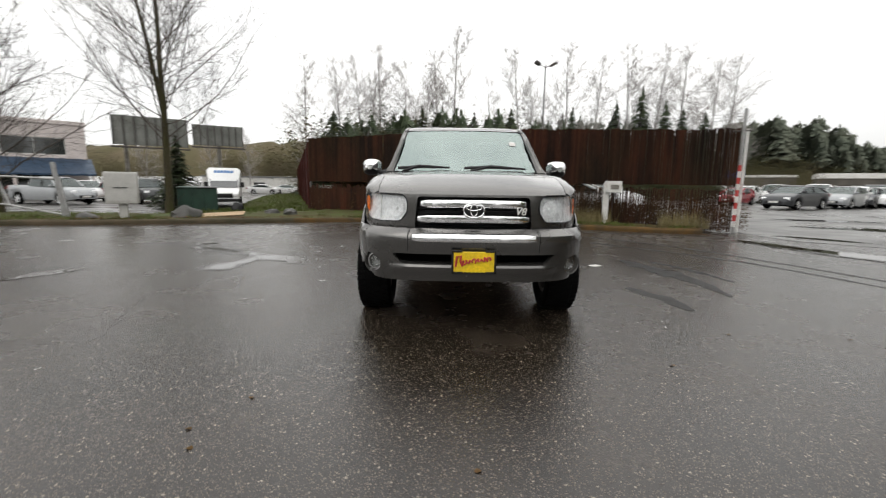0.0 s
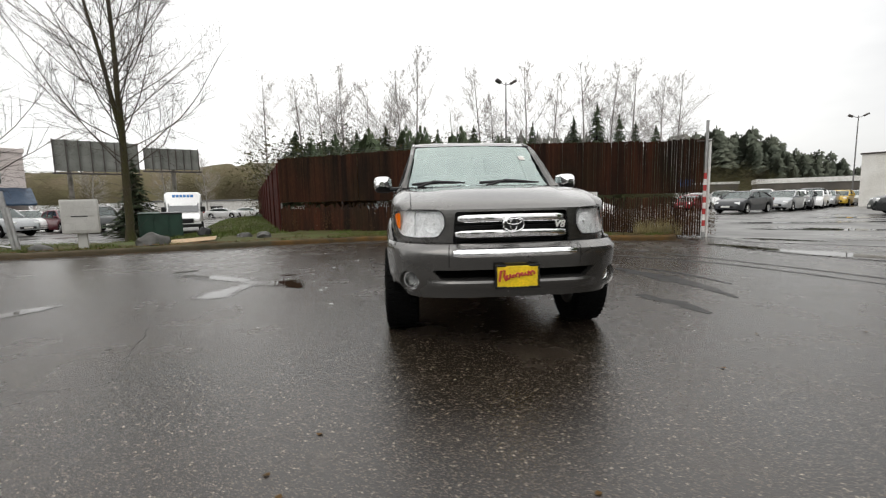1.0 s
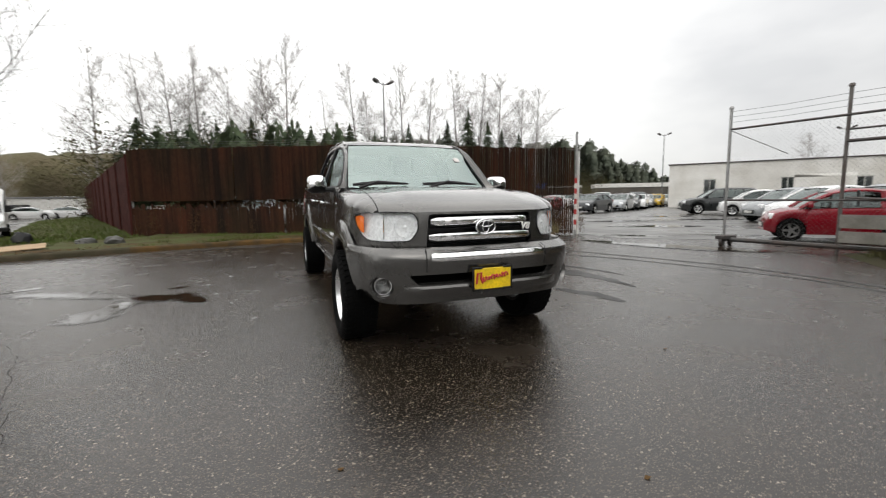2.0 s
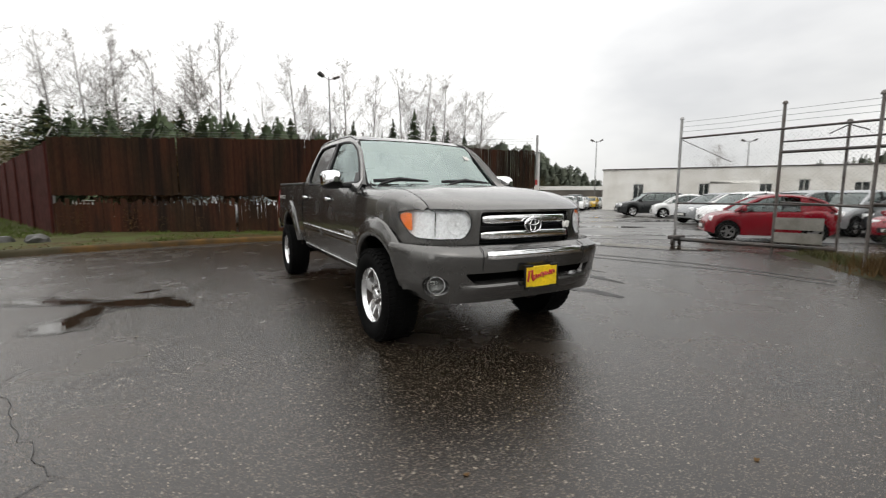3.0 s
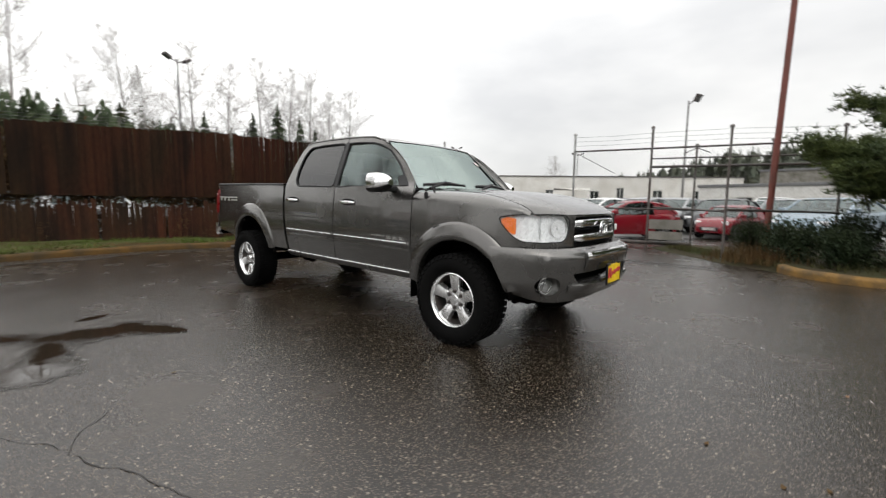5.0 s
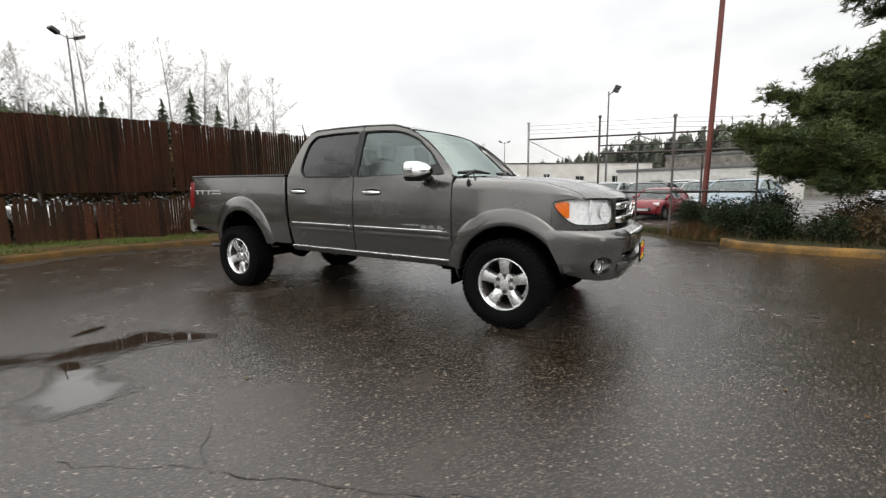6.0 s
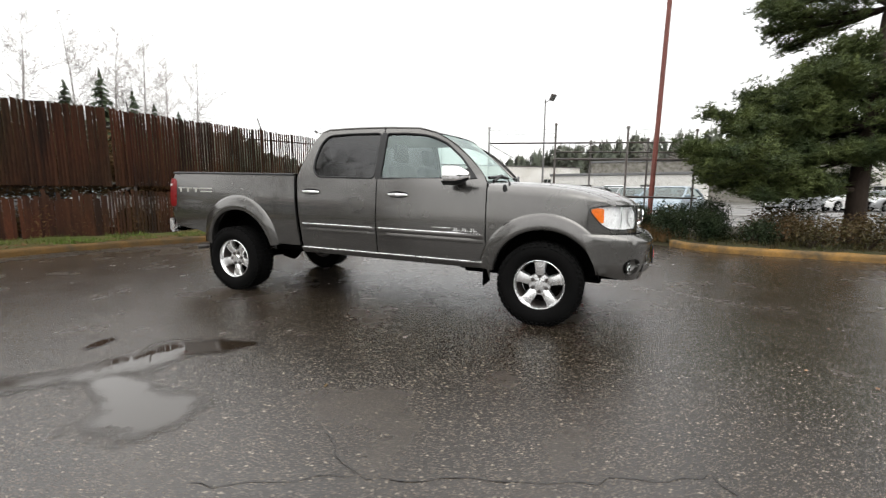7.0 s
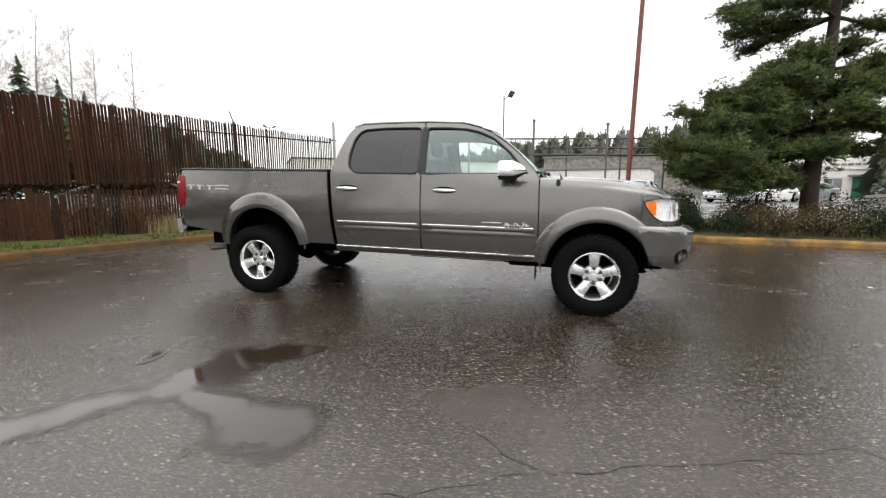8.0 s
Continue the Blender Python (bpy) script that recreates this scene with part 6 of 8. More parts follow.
for z in (2.86, 2.98, 3.10):
    b = bmesh.new()
    tube(b, [(*A, z), (*A.lerp(B, 0.5), z - 0.02), (*B, z), (*B.lerp(E_, 0.5), z - 0.06), (*E_, z - 0.2)], 0.005, 4)
    part("barbed_wire", b, M_WIRE, gate)


def chain_link(p, q, z0, z1, name="chain_link"):
    """Two families of slanting wires that cross to diamonds."""
    b = bmesh.new()
    L, H = (q - p).length, z1 - z0
    u = Vector(((q.x - p.x) / L, (q.y - p.y) / L, 0))
    s, x = 0.085, -H
    while x < L:
        for sgn in (1, -1):
            a0, a1 = max(0, x), min(L, x + H)
            if a1 > a0:
                h0, h1 = a0 - x, a1 - x
                if sgn < 0:
                    h0, h1 = H - h0, H - h1
                tube(b, [Vector((p.x, p.y, z0 + h0)) + u * a0, Vector((p.x, p.y, z0 + h1)) + u * a1], 0.0013, 3, caps=False)
        x += s
    return tagged(part(name, b, M_WIRE, gate, smooth=False), kind="stuff")


chain_link(A, B, 0.2, 2.66)
chain_link(B, E_, 0.2, 2.60)
chain_link(C, E_ + Vector((-0.6, 0)), 0.1, 1.05)
b = bmesh.new()
box(b, (-0.40, -0.01, -0.13), (0.40, 0.01, 0.13), pose(9.10, 4.62, 0.66, 0, 0, 100), bevel=0.003)
part("panel_sign", b, M_KERB, gate, "faded grey sign board")
b = bmesh.new()
box(b, (-0.40, -0.01, -0.11), (0.40, 0.01, 0.11), pose(9.10, 4.62, 0.36, 0, 0, 100), bevel=0.003)
part("panel_sign", b, M_KERB, gate, "faded grey sign board")
b = bmesh.new()
for dx in (-0.16, 0.16):
    lathe(b, [(0.09, -0.03), (0.11, -0.03), (0.11, 0.03), (0.09, 0.03)], 14, pose(8.85 + dx, 7.05, 0.11, 90, 0, 20))
box(b, (8.6, 6.95, 0.16), (9.1, 7.15, 0.26), bevel=0.02)
part("roller_foot", b, M_DARKSTEEL, gate, "rusty gate roller foot")
pole = thing("red_pole", "tall rust-red painted steel pole in the shrubs", "pole", m=pose(8.22, 2.46, 0, 1.2, 0.6, 0))
b = bmesh.new()
tube(b, [(0, 0, -0.05), (0, 0, 9.5)], [0.066, 0.052], 12)
part("shaft", b, M_RUST, pole)
b = bmesh.new()
box(b, (-0.18, -0.18, 0.02), (0.18, 0.18, 0.14), bevel=0.02)
part("base_plate", b, M_DARKSTEEL, pole)

# ---- left verge things ----
mb = thing("mailbox_cluster", "grey metal cluster mailbox on a pedestal", "mailbox", m=pose(-8.88, 12.4, 0.02, 0, 0, 28) @ Matrix.Diagonal((0.82, 0.9, 0.93, 1)))
b = bmesh.new()
box(b, (-0.46, -0.22, 0.55), (0.46, 0.22, 1.50), bevel=0.02, seg=2)
part("cabinet", b, M_CABINET, mb)
for i in range(3):
    for j in range(4):
        b = bmesh.new()
        box(b, (-0.40 + 0.27 * i, -0.226, 0.64 + 0.205 * j), (-0.14 + 0.27 * i, -0.218, 0.838 + 0.205 * j), bevel=0.002)
        part("door", b, M_CABINET, mb)
b = bmesh.new()
box(b, (-0.2, -0.238, 1.02), (0.2, -0.230, 1.045))
part("slot", b, M_BLACK, mb)
b = bmesh.new()
box(b, (-0.12, -0.10, 0), (0.12, 0.10, 0.56), bevel=0.01)
part("pedestal", b, M_CABINET, mb)
b = bmesh.new()
box(b, (-0.25, -0.22, -0.04), (0.25, 0.22, 0.02), bevel=0.01)
part("foot_plate", b, M_KERB, mb)

bent = thing("broken_gate", "leaning galvanised gate post with bent pipe rails", "gate", m=pose(-10.75, 12.55, 0.05))
b = bmesh.new()
tube(b, [(0.08, 0, 0), (-0.12, 0, 1.62)], 0.06, 10)
part("post", b, M_GALV, bent)
b = bmesh.new()
tube(b, [(0.22, -0.05, 0.0), (0.02, -0.02, 1.2)], 0.045, 10)
part("brace", b, M_GALV, bent)
for pts in ([(-0.1, 0, 1.15), (-1.2, -0.2, 1.2), (-2.6, -0.5, 1.22)], [(0.1, 0, 0.12), (-1.3, -0.25, 0.42), (-2.7, -0.5, 0.55)], [(-1.25, -0.22, 0.42), (-1.5, -0.25, 1.2)], [(-2.5, -0.45, 0.5), (-2.6, -0.5, 1.22)]):
    b = bmesh.new()
    tube(b, pts, 0.03, 8)
    part("pipe_rail", b, M_GALV, bent)

M_GREENBIN = mat("green_bin_paint", (0.008, 0.042, 0.024), 0.5, col2=(0.007, 0.026, 0.016), big=2, small=25, amount=0.8, bump=0.15)
bin_ = thing("dumpster", "dark green steel dumpster beside the tree", "dumpster", m=pose(-9.62, 17.6, -0.06, 0, 0, 26) @ Matrix.Diagonal((0.76, 0.85, 0.82, 1)))
b = bmesh.new()
prism(b, [(-0.9, -0.6), (0.9, -0.6), (0.9, 0.6), (-0.9, 0.6)], 0.12, 1.22)
part("tub", b, M_GREENBIN, bin_)
for x in (-0.9, -0.3, 0.3, 0.86):
    b = bmesh.new()
    box(b, (x, -0.64, 0.14), (x + 0.06, -0.595, 1.2), bevel=0.008)
    part("rib", b, M_GREENBIN, bin_)
for k in (0, 1):
    b = bmesh.new()
    box(b, (-0.92 + 0.93 * k, -0.63, 1.22), (-0.01 + 0.93 * k, 0.62, 1.27), pose(0, 0, 0, 2, 0, 0), bevel=0.015)
    part("lid", b, M_BLACK if k else M_GREENBIN, bin_)
b = bmesh.new()
for x in (-0.75, 0.7):
    box(b, (x, -0.5, 0), (x + 0.1, 0.5, 0.13), bevel=0.02)
part("skid", b, M_DARKSTEEL, bin_)


def boulder(x, y, z, sx, sy, sz, seed, material, name, label, cat):
    b = bmesh.new()
    bmesh.ops.create_icosphere(b, subdivisions=3, radius=1)
    for v in b.verts:
        n = noise.fractal(v.co * 1.3 + Vector((seed, 0, 0)), 0.9, 2.1, 4)
        v.co = Vector((v.co.x * sx, v.co.y * sy, max(-0.25, v.co.z) * sz)) * (1 + 0.28 * n)
    root = part(name, b, material, sharp=30)
    root.matrix_basis = pose(x, y, z, 0, 0, seed * 37)
    return tagged(root, label, cat)


M_ROCK = mat("dark_wet_rock", (0.045, 0.042, 0.036), 0.55, col2=(0.022, 0.022, 0.016), big=3, small=20, amount=0.9, bump=0.6)
boulder(-7.55, 13.1, 0.12, 0.44, 0.30, 0.30, 1, M_ROCK, "boulder", "dark wet boulder on the verge", "rock")
boulder(-5.75, 15.2, 0.10, 0.30, 0.22, 0.18, 2, M_ROCK, "boulder", "small dark rock in the grass", "rock")
boulder(-5.05, 15.0, 0.10, 0.34, 0.24, 0.20, 3, M_ROCK, "boulder", "small dark rock in the grass", "rock")
boulder(-9.9, 12.35, 0.10, 0.38, 0.24, 0.16, 4, M_ROCK, "boulder", "low mossy rock beside the bent gate", "rock")
boulder(-7.95, 17.4, 0.0, 0.28, 0.24, 0.38, 5, M_BLACK, "rubbish_bag", "black rubbish bag on the grass", "bag")
M_PLY = mat("raw_plywood", (0.42, 0.30, 0.18), 0.75, col2=(0.30, 0.20, 0.11), big=2, small=30, amount=0.8, bump=0.1, stretch=(0.3, 3, 1))
b = bmesh.new()
box(b, (-0.62, -0.36, 0), (0.62, 0.36, 0.018), pose(-6.75, 13.75, 0.16, 5, -3, 18), bevel=0.002)
tagged(part("plywood_sheet", b, M_PLY), "tan plywood sheet lying on the verge", "board")
mt = thing("meter_post", "white wooden post with a small utility box", "post", m=pose(5.10, 12.75, 0.08))
b = bmesh.new()
box(b, (-0.07, -0.06, 0), (0.07, 0.06, 1.22), bevel=0.006)
part("post", b, M_WHITEPAINT, mt)
b = bmesh.new()
box(b, (-0.06, -0.16, 0.95), (0.40, 0.02, 1.28), bevel=0.01)
part("box", b, M_WHITEPAINT, mt)
b = bmesh.new()
box(b, (0.06, -0.17, 1.04), (0.3, -0.155, 1.18))
part("box_window", b, M_KERB, mt)


# ---- lamp posts ----
M_LAMPPOLE = mat("weathered_zinc", (0.16, 0.155, 0.15), 0.6, 0.3, col2=(0.10, 0.095, 0.09), big=2, small=20, amount=0.8, bump=0.1)


def street_lamp(x, y, h, heads, turn):
    root = thing("street_lamp", "tall grey steel lot lamp with flood heads" if heads == 2 else "tall grey lot lamp with an angled flood head", "street lamp", "lot lamps", m=pose(x, y, 0, 0, 0, turn))
    b = bmesh.new()
    tube(b, [(0, 0, 0), (0, 0, h)], [0.09, 0.05], 10)
    part("pole", b, M_LAMPPOLE, root)
    for k in range(heads):
        s = 1 if k else -1
        b = bmesh.new()
        tube(b, [(0, 0, h - 0.25), (s * 0.5, 0, h - 0.05)], 0.035, 8)
        part("arm", b, M_DARKSTEEL, root)
        b = bmesh.new()
        m4 = pose(s * 0.72, 0, h + 0.05, 0, s * (-28 if heads == 2 else -55), 0)
        prism(b, [(-0.26, -0.24), (0.26, -0.2), (0.26, 0.2), (-0.26, 0.24)], -0.1, 0.1, m4)
        part("lamp_head", b, M_DARKSTEEL, root)
        b = bmesh.new()
        box(b, (-0.21, -0.17, -0.12), (0.21, 0.17, -0.102), m4)
        part("lamp_glass", b, M_CARGLASS, root)


street_lamp(9.3, 37.9, 11.5, 2, 10)
street_lamp(32.3, 8.3, 8.7, 1, 60)
street_lamp(56.5, 48.0, 10.7, 2, -40)
street_lamp(67.0, 30.3, 9.5, 2, -60)
# ---- trees ----


def bough(bm, p, d, length, r0, r1, n, bend, sides, up=0.0):
    """A crooked tapering branch; returns its points."""
    pts, radii = [p.copy()], [r0]
    for i in range(n):
        d = (d + Vector((random.gauss(0, bend), random.gauss(0, bend), random.gauss(0, bend) + up))).normalized()
        p = p + d * (length / n)
        pts.append(p.copy())
        radii.append(lerp(r0, r1, (i + 1) / n))
    tube(bm, pts, radii, sides, caps=False)
    return pts


def aside(d, angle, spin):
    q = d.orthogonal().normalized()
    q.rotate(Matrix.Rotation(spin, 3, d))
    return (d * math.cos(angle) + q * math.sin(angle)).normalized()


def limbs(bm, pts, depth, count, length, r, angle, sides=4, up=0.05, first=0.25, taper=0.75):
    """Side branches along pts, and theirs in turn."""
    for k in range(count):
        u = lerp(first, 0.98, (k + random.random()) / count)
        pos = u * (len(pts) - 1)
        i = min(int(pos), len(pts) - 2)
        p = pts[i].lerp(pts[i + 1], pos - i)
        d = aside((pts[i + 1] - pts[i]).normalized(), radians(angle + random.uniform(-14, 14)), random.uniform(0, math.tau))
        l = length * (1 - taper * u) * random.uniform(0.7, 1.15)
        sub = bough(bm, p, d, l, r * (1 - 0.5 * u), r * 0.25, 4 if depth else 3, 0.10, sides, up)
        if depth:
            limbs(bm, sub, depth - 1, max(4, int(count * 0.62)), l * 0.55, r * 0.42, angle + 4, 3, up * 0.6, 0.15, 0.5)


def tree_thing(name, label, trunk_bm, crown_bm, m, trunk_mat, crown_mat, category="tree", group=""):
    root = thing(name, label, category, group, m=m)
    part("trunk", trunk_bm, trunk_mat, root)
    part("crown", crown_bm, crown_mat, root, smooth=False)
    return root


# broad bare trees on the verge


def bare_tree(h, r, low, reach, count, seed, label, m):
    """Two leaders up a mossy trunk, with wide side limbs that curve upwards and fine twigs."""
    random.seed(seed)
    tb, cb = bmesh.new(), bmesh.new()
    trunk = bough(tb, Vector((0, 0, -0.2)), Vector((0.01, 0, 1)), h, r, 0.015, 14, 0.03, 12)
    lathe(tb, [(r * 1.5, -0.2), (r * 1.2, 0.08), (r, 0.4)], 12, caps=False)
    second = bough(tb, trunk[4], Vector((-0.15, 0.12, 1)).normalized(), h * 0.66, r * 0.62, 0.012, 11, 0.03, 8, 0.02)
    for k in range(count):
        u = lerp(low, 0.96, (k + random.random()) / count)
        line = second if k % 3 == 2 and u > 0.4 else trunk
        w = (u - 0.3) / 0.7 if line is second else u
        pos = min(0.97, max(0.05, w)) * (len(line) - 1)
        a = int(pos)
        l = reach * ((1 - u) ** 0.7 + 0.22) * random.uniform(0.75, 1.12)
        rr = lerp(r * 0.19, r * 0.07, u)
        pts = bough(cb, line[a].lerp(line[a + 1], pos - a), aside(Vector((0, 0, 1)), radians(lerp(68, 30, u) + random.uniform(-12, 12)), 2.4 * k + random.uniform(-0.4, 0.4)), l, rr, 0.005, 9, 0.085, 6, 0.07)
        limbs(cb, pts, 1, int(5 + l * 3.2), l * 0.40, rr * 0.26 + 0.004, 44, 4, 0.06, 0.12, 0.5)
    for _ in range(150):
        a = random.randrange(1, 7)
        p = trunk[a].lerp(trunk[a - 1], random.random())
        bough(cb, p, aside(Vector((0, 0, 1)), radians(random.uniform(50, 95)), random.uniform(0, math.tau)), random.uniform(0.3, 0.8), 0.009, 0.004, 3, 0.15, 3, 0.02)
    return tree_thing("bare_tree", label, tb, cb, m, M_BARK, M_TWIG)


bare_tree(12.6, 0.14, 0.20, 6.0, 58, 21, "tall bare broad-limbed tree with mossy trunk on the verge", pose(-10.0, 16.3, 0.05, 0, 0, 40))
bare_tree(8.6, 0.15, 0.14, 4.6, 46, 33, "smaller bare dense-twigged tree beside the road", pose(-14.6, 14.6, -0.1))

# row of slender bare trees behind the yard: four kinds, then copies
slender = []
for v in range(4):
    random.seed(50 + v)
    tb, cb = bmesh.new(), bmesh.new()
    trunk = bough(tb, Vector((0, 0, -0.3)), Vector((0.02, 0, 1)), 16.0, 0.10, 0.010, 16, 0.012, 7)
    for k in range(70):
        u = lerp(0.16, 0.985, (k + random.random()) / 70)
        pos = u * 16
        i = min(int(pos), 15)
        env = math.sin(math.pi * min(1.0, 0.22 + 0.78 * (u - 0.16) / 0.84)) ** 0.7
        l = (3.1 * env + 0.35) * random.uniform(0.65, 1.15)
        pts = bough(cb, trunk[i].lerp(trunk[i + 1], pos - i), aside(Vector((0, 0, 1)), radians(lerp(62, 26, u) + random.uniform(-10, 10)), random.uniform(0, math.tau)), l, 0.022 * (1.15 - u), 0.005, 6, 0.06, 3, 0.085)
        for q in range(int(3 + l * 3.4)):
            w = random.uniform(0.12, 0.98) * 6
            a = min(int(w), 5)
            d = aside((pts[a + 1] - pts[a]).normalized(), radians(random.uniform(28, 58)), random.uniform(0, math.tau))
            tw = bough(cb, pts[a].lerp(pts[a + 1], w - a), d, l * random.uniform(0.18, 0.42), 0.008, 0.0045, 3, 0.10, 3, 0.09)
            for r in range(2):
                bough(cb, tw[1 + r % 2], aside((tw[2] - tw[1]).normalized(), radians(42), random.uniform(0, math.tau)), l * 0.17, 0.005, 0.003, 2, 0.1, 3, 0.07)
    slender.append((tb, cb))
spec = [(-15.84, 52.84, 17.7), (-11.95, 53.86, 18.4), (-9.14, 54.41, 18.0), (-6.77, 54.76, 20.0), (-3.69, 55.05, 18.3), (-0.22, 55.17, 19.9), (2.04, 55.14, 22.7), (6.77, 54.76, 15.8), (10.57, 54.15, 18.8), (15.42, 52.97, 17.9), (18.77, 51.88, 15.1), (22.42, 50.4, 16.0), (24.82, 49.26, 15.8), (27.48, 47.83, 14.9), (30.95, 45.65, 13.4), (36.75, 57.5, 16.5), (-1.8, 57.0, 16.9), (-7.9, 56.0, 16.4), (12.5, 56.0, 15.0)]
protos = []
for v, (tb, cb) in enumerate(slender):
    x, y, h = spec[v]
    h *= 0.92
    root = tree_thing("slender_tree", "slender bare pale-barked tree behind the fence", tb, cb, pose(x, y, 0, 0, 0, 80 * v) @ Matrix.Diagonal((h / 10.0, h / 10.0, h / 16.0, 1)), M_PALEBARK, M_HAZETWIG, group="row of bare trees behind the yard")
    protos.append(root)
random.seed(9)
for i, (x, y, h) in enumerate(spec[4:]):
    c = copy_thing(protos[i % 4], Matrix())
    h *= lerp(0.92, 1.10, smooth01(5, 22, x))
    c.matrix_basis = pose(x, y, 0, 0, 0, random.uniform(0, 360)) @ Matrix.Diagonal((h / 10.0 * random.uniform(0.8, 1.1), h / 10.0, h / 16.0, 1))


def conifer(h, r, seed, whorls=46):
    """Trunk and drooping sprays of small needle blades."""
    random.seed(seed)
    tb, cb = bmesh.new(), bmesh.new()
    tube(tb, [(0, 0, -0.3), (0, 0, h)], [0.18, 0.02], 7)
    for w in range(whorls):
        u = w / (whorls - 1)
        z = lerp(h * 0.10, h * 0.985, u) + random.uniform(-0.10, 0.10)
        rr = 1.4 * r * (1 - u) ** 0.95 * random.uniform(0.82, 1.12) + 0.04
        for k in range(max(5, int(13 * (1 - 0.6 * u)))):
            a = random.uniform(0, math.tau)
            l = rr * random.uniform(0.6, 1.1)
            for j in range(6):
                f = (j + 0.7) / 6
                c = Vector((math.cos(a) * l * f, math.sin(a) * l * f, z - 0.42 * l * f * f + random.uniform(-0.06, 0.06)))
                s = (0.07 + 0.27 * rr / r) * (1.1 - f * 0.4)
                for _ in range(4):
                    b = a + random.uniform(-1.2, 1.2)
                    e = c + Vector((math.cos(b) * s * 1.4, math.sin(b) * s * 1.4, random.uniform(-0.24, 0.04)))
                    side_ = Vector((-math.sin(b), math.cos(b), random.uniform(-0.5, 0.5))) * s * 0.42
                    cb.faces.new([cb.verts.new(c - side_), cb.verts.new(c + side_), cb.verts.new(e)])
    return tb, cb


firs = []
cspec = [(-11.39, 48.86, 9.3, 3.24), (-8.39, 49.46, 8.2, 2.56), (-4.81, 49.94, 9.2, 2.16), (-1.62, 50.15, 10.1, 2.29), (4.38, 49.98, 9.6, 2.29), (8.47, 49.45, 9.9, 2.43), (12.49, 48.59, 8.5, 1.76), (14.97, 47.88, 10.0, 1.89), (19.16, 46.36, 10.3, 2.43), (21.4, 45.37, 11.6, 2.29), (23.4, 44.37, 10.2, 1.89), (24.8, 43.6, 9.2, 1.89), (26.49, 42.59, 8.7, 2.16)]
for v in range(3):
    x, y, h, r = cspec[v]
    tb, cb = conifer(10, 1.9, 70 + v)
    firs.append(tree_thing("fir_tree", "dark green narrow fir behind the fence", tb, cb, pose(x, y, 0) @ Matrix.Diagonal((r / 1.9, r / 1.9, h / 10, 1)), M_PINEBARK, M_FIR, group="firs behind the yard"))
random.seed(3)
for i, (x, y, h, r) in enumerate(cspec[3:]):
    c = copy_thing(firs[i % 3], Matrix())
    c.matrix_basis = pose(x, y, 0, 0, 0, random.uniform(0, 360)) @ Matrix.Diagonal((r / 1.9, r / 1.9, h / 10, 1))
c = copy_thing(firs[1], Matrix())
c.matrix_basis = pose(-12.3, 20.8, -0.4) @ Matrix.Diagonal((0.50, 0.50, 0.38, 1))
tagged(c, "short dense dark evergreen beside the road")


def leafy(bm, c, rad, n, size, flat=0.5, seed=0):
    """Many small leaves in an uneven cloud."""
    for _ in range(n):
        d = Vector((random.gauss(0, 1), random.gauss(0, 1), random.gauss(0, 1))).normalized()
        k = random.random() ** 0.45 * (1 + 0.45 * noise.noise(d * 1.9 + Vector((seed, c[0], c[1]))))
        p = Vector((c[0] + d.x * rad[0] * k, c[1] + d.y * rad[1] * k, c[2] + d.z * rad[2] * k))
        a = Vector((random.gauss(0, 1), random.gauss(0, 1), random.gauss(0, flat))).normalized() * size * random.uniform(0.6, 1.3)
        b = a.orthogonal().normalized() * size * 0.45
        b.rotate(Matrix.Rotation(random.uniform(0, 3.1), 3, a.normalized()))
        bm.faces.new([bm.verts.new(p - a), bm.verts.new(p + b), bm.verts.new(p + a), bm.verts.new(p - b)])


def woods(name, label, line, count, h0, h1, material, seed, conif=True, leaves=600, size=0.014, lift=0.0, span=(0.42, 0.55), plump=1.0):
    """A far belt of trees as one mass."""
    random.seed(seed)
    b = bmesh.new()
    pts = [Vector(p) for p in line]
    for _ in range(count):
        u = random.random() * (len(pts) - 1)
        i = min(int(u), len(pts) - 2)
        q = pts[i].lerp(pts[i + 1], u - i)
        sp = 6 if q.y > 30 or abs(q.x) > 30 else 0.35
        x, y = q.x + random.uniform(-sp, sp), q.y + random.uniform(-sp, sp)
        h = q.z * random.uniform(h0, h1)
        r = h * (0.23 if conif else 0.35) * plump * random.uniform(0.8, 1.2)
        taper = random.uniform(0.45, 0.8) / plump
        if conif:
            for w in range(13):
                t = w / 12
                rr = (r * (1 - t) ** taper + 0.2) * random.uniform(0.75, 1.15)
                for _k in range(34):
                    a, k = random.uniform(0, math.tau), random.uniform(0.2, 0.75)
                    c = Vector((x + rr * k * math.cos(a), y + rr * k * math.sin(a), q.z * lift + h * (0.10 + 0.88 * t) + random.uniform(-0.03, 0.03) * h))
                    e = c + Vector((rr * 0.42 * math.cos(a), rr * 0.42 * math.sin(a), -0.06 * h * random.random()))
                    s = Vector((-math.sin(a), math.cos(a), 0.4)) * rr * 0.2
                    b.faces.new([b.verts.new(c - s), b.verts.new(c + s + Vector((0, 0, h * 0.035))), b.verts.new(e)])
        else:
            leafy(b, (x, y, h * span[0]), (r, r, h * span[1]), leaves, h * size)
    return tagged(part(name, b, material, smooth=False), label, "woods", kind="stuff")


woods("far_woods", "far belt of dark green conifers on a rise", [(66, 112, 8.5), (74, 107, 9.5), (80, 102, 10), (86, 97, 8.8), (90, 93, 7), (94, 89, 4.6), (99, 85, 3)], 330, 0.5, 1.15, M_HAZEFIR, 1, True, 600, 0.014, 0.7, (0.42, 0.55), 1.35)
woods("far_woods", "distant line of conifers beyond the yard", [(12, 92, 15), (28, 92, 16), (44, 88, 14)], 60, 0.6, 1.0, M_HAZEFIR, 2)
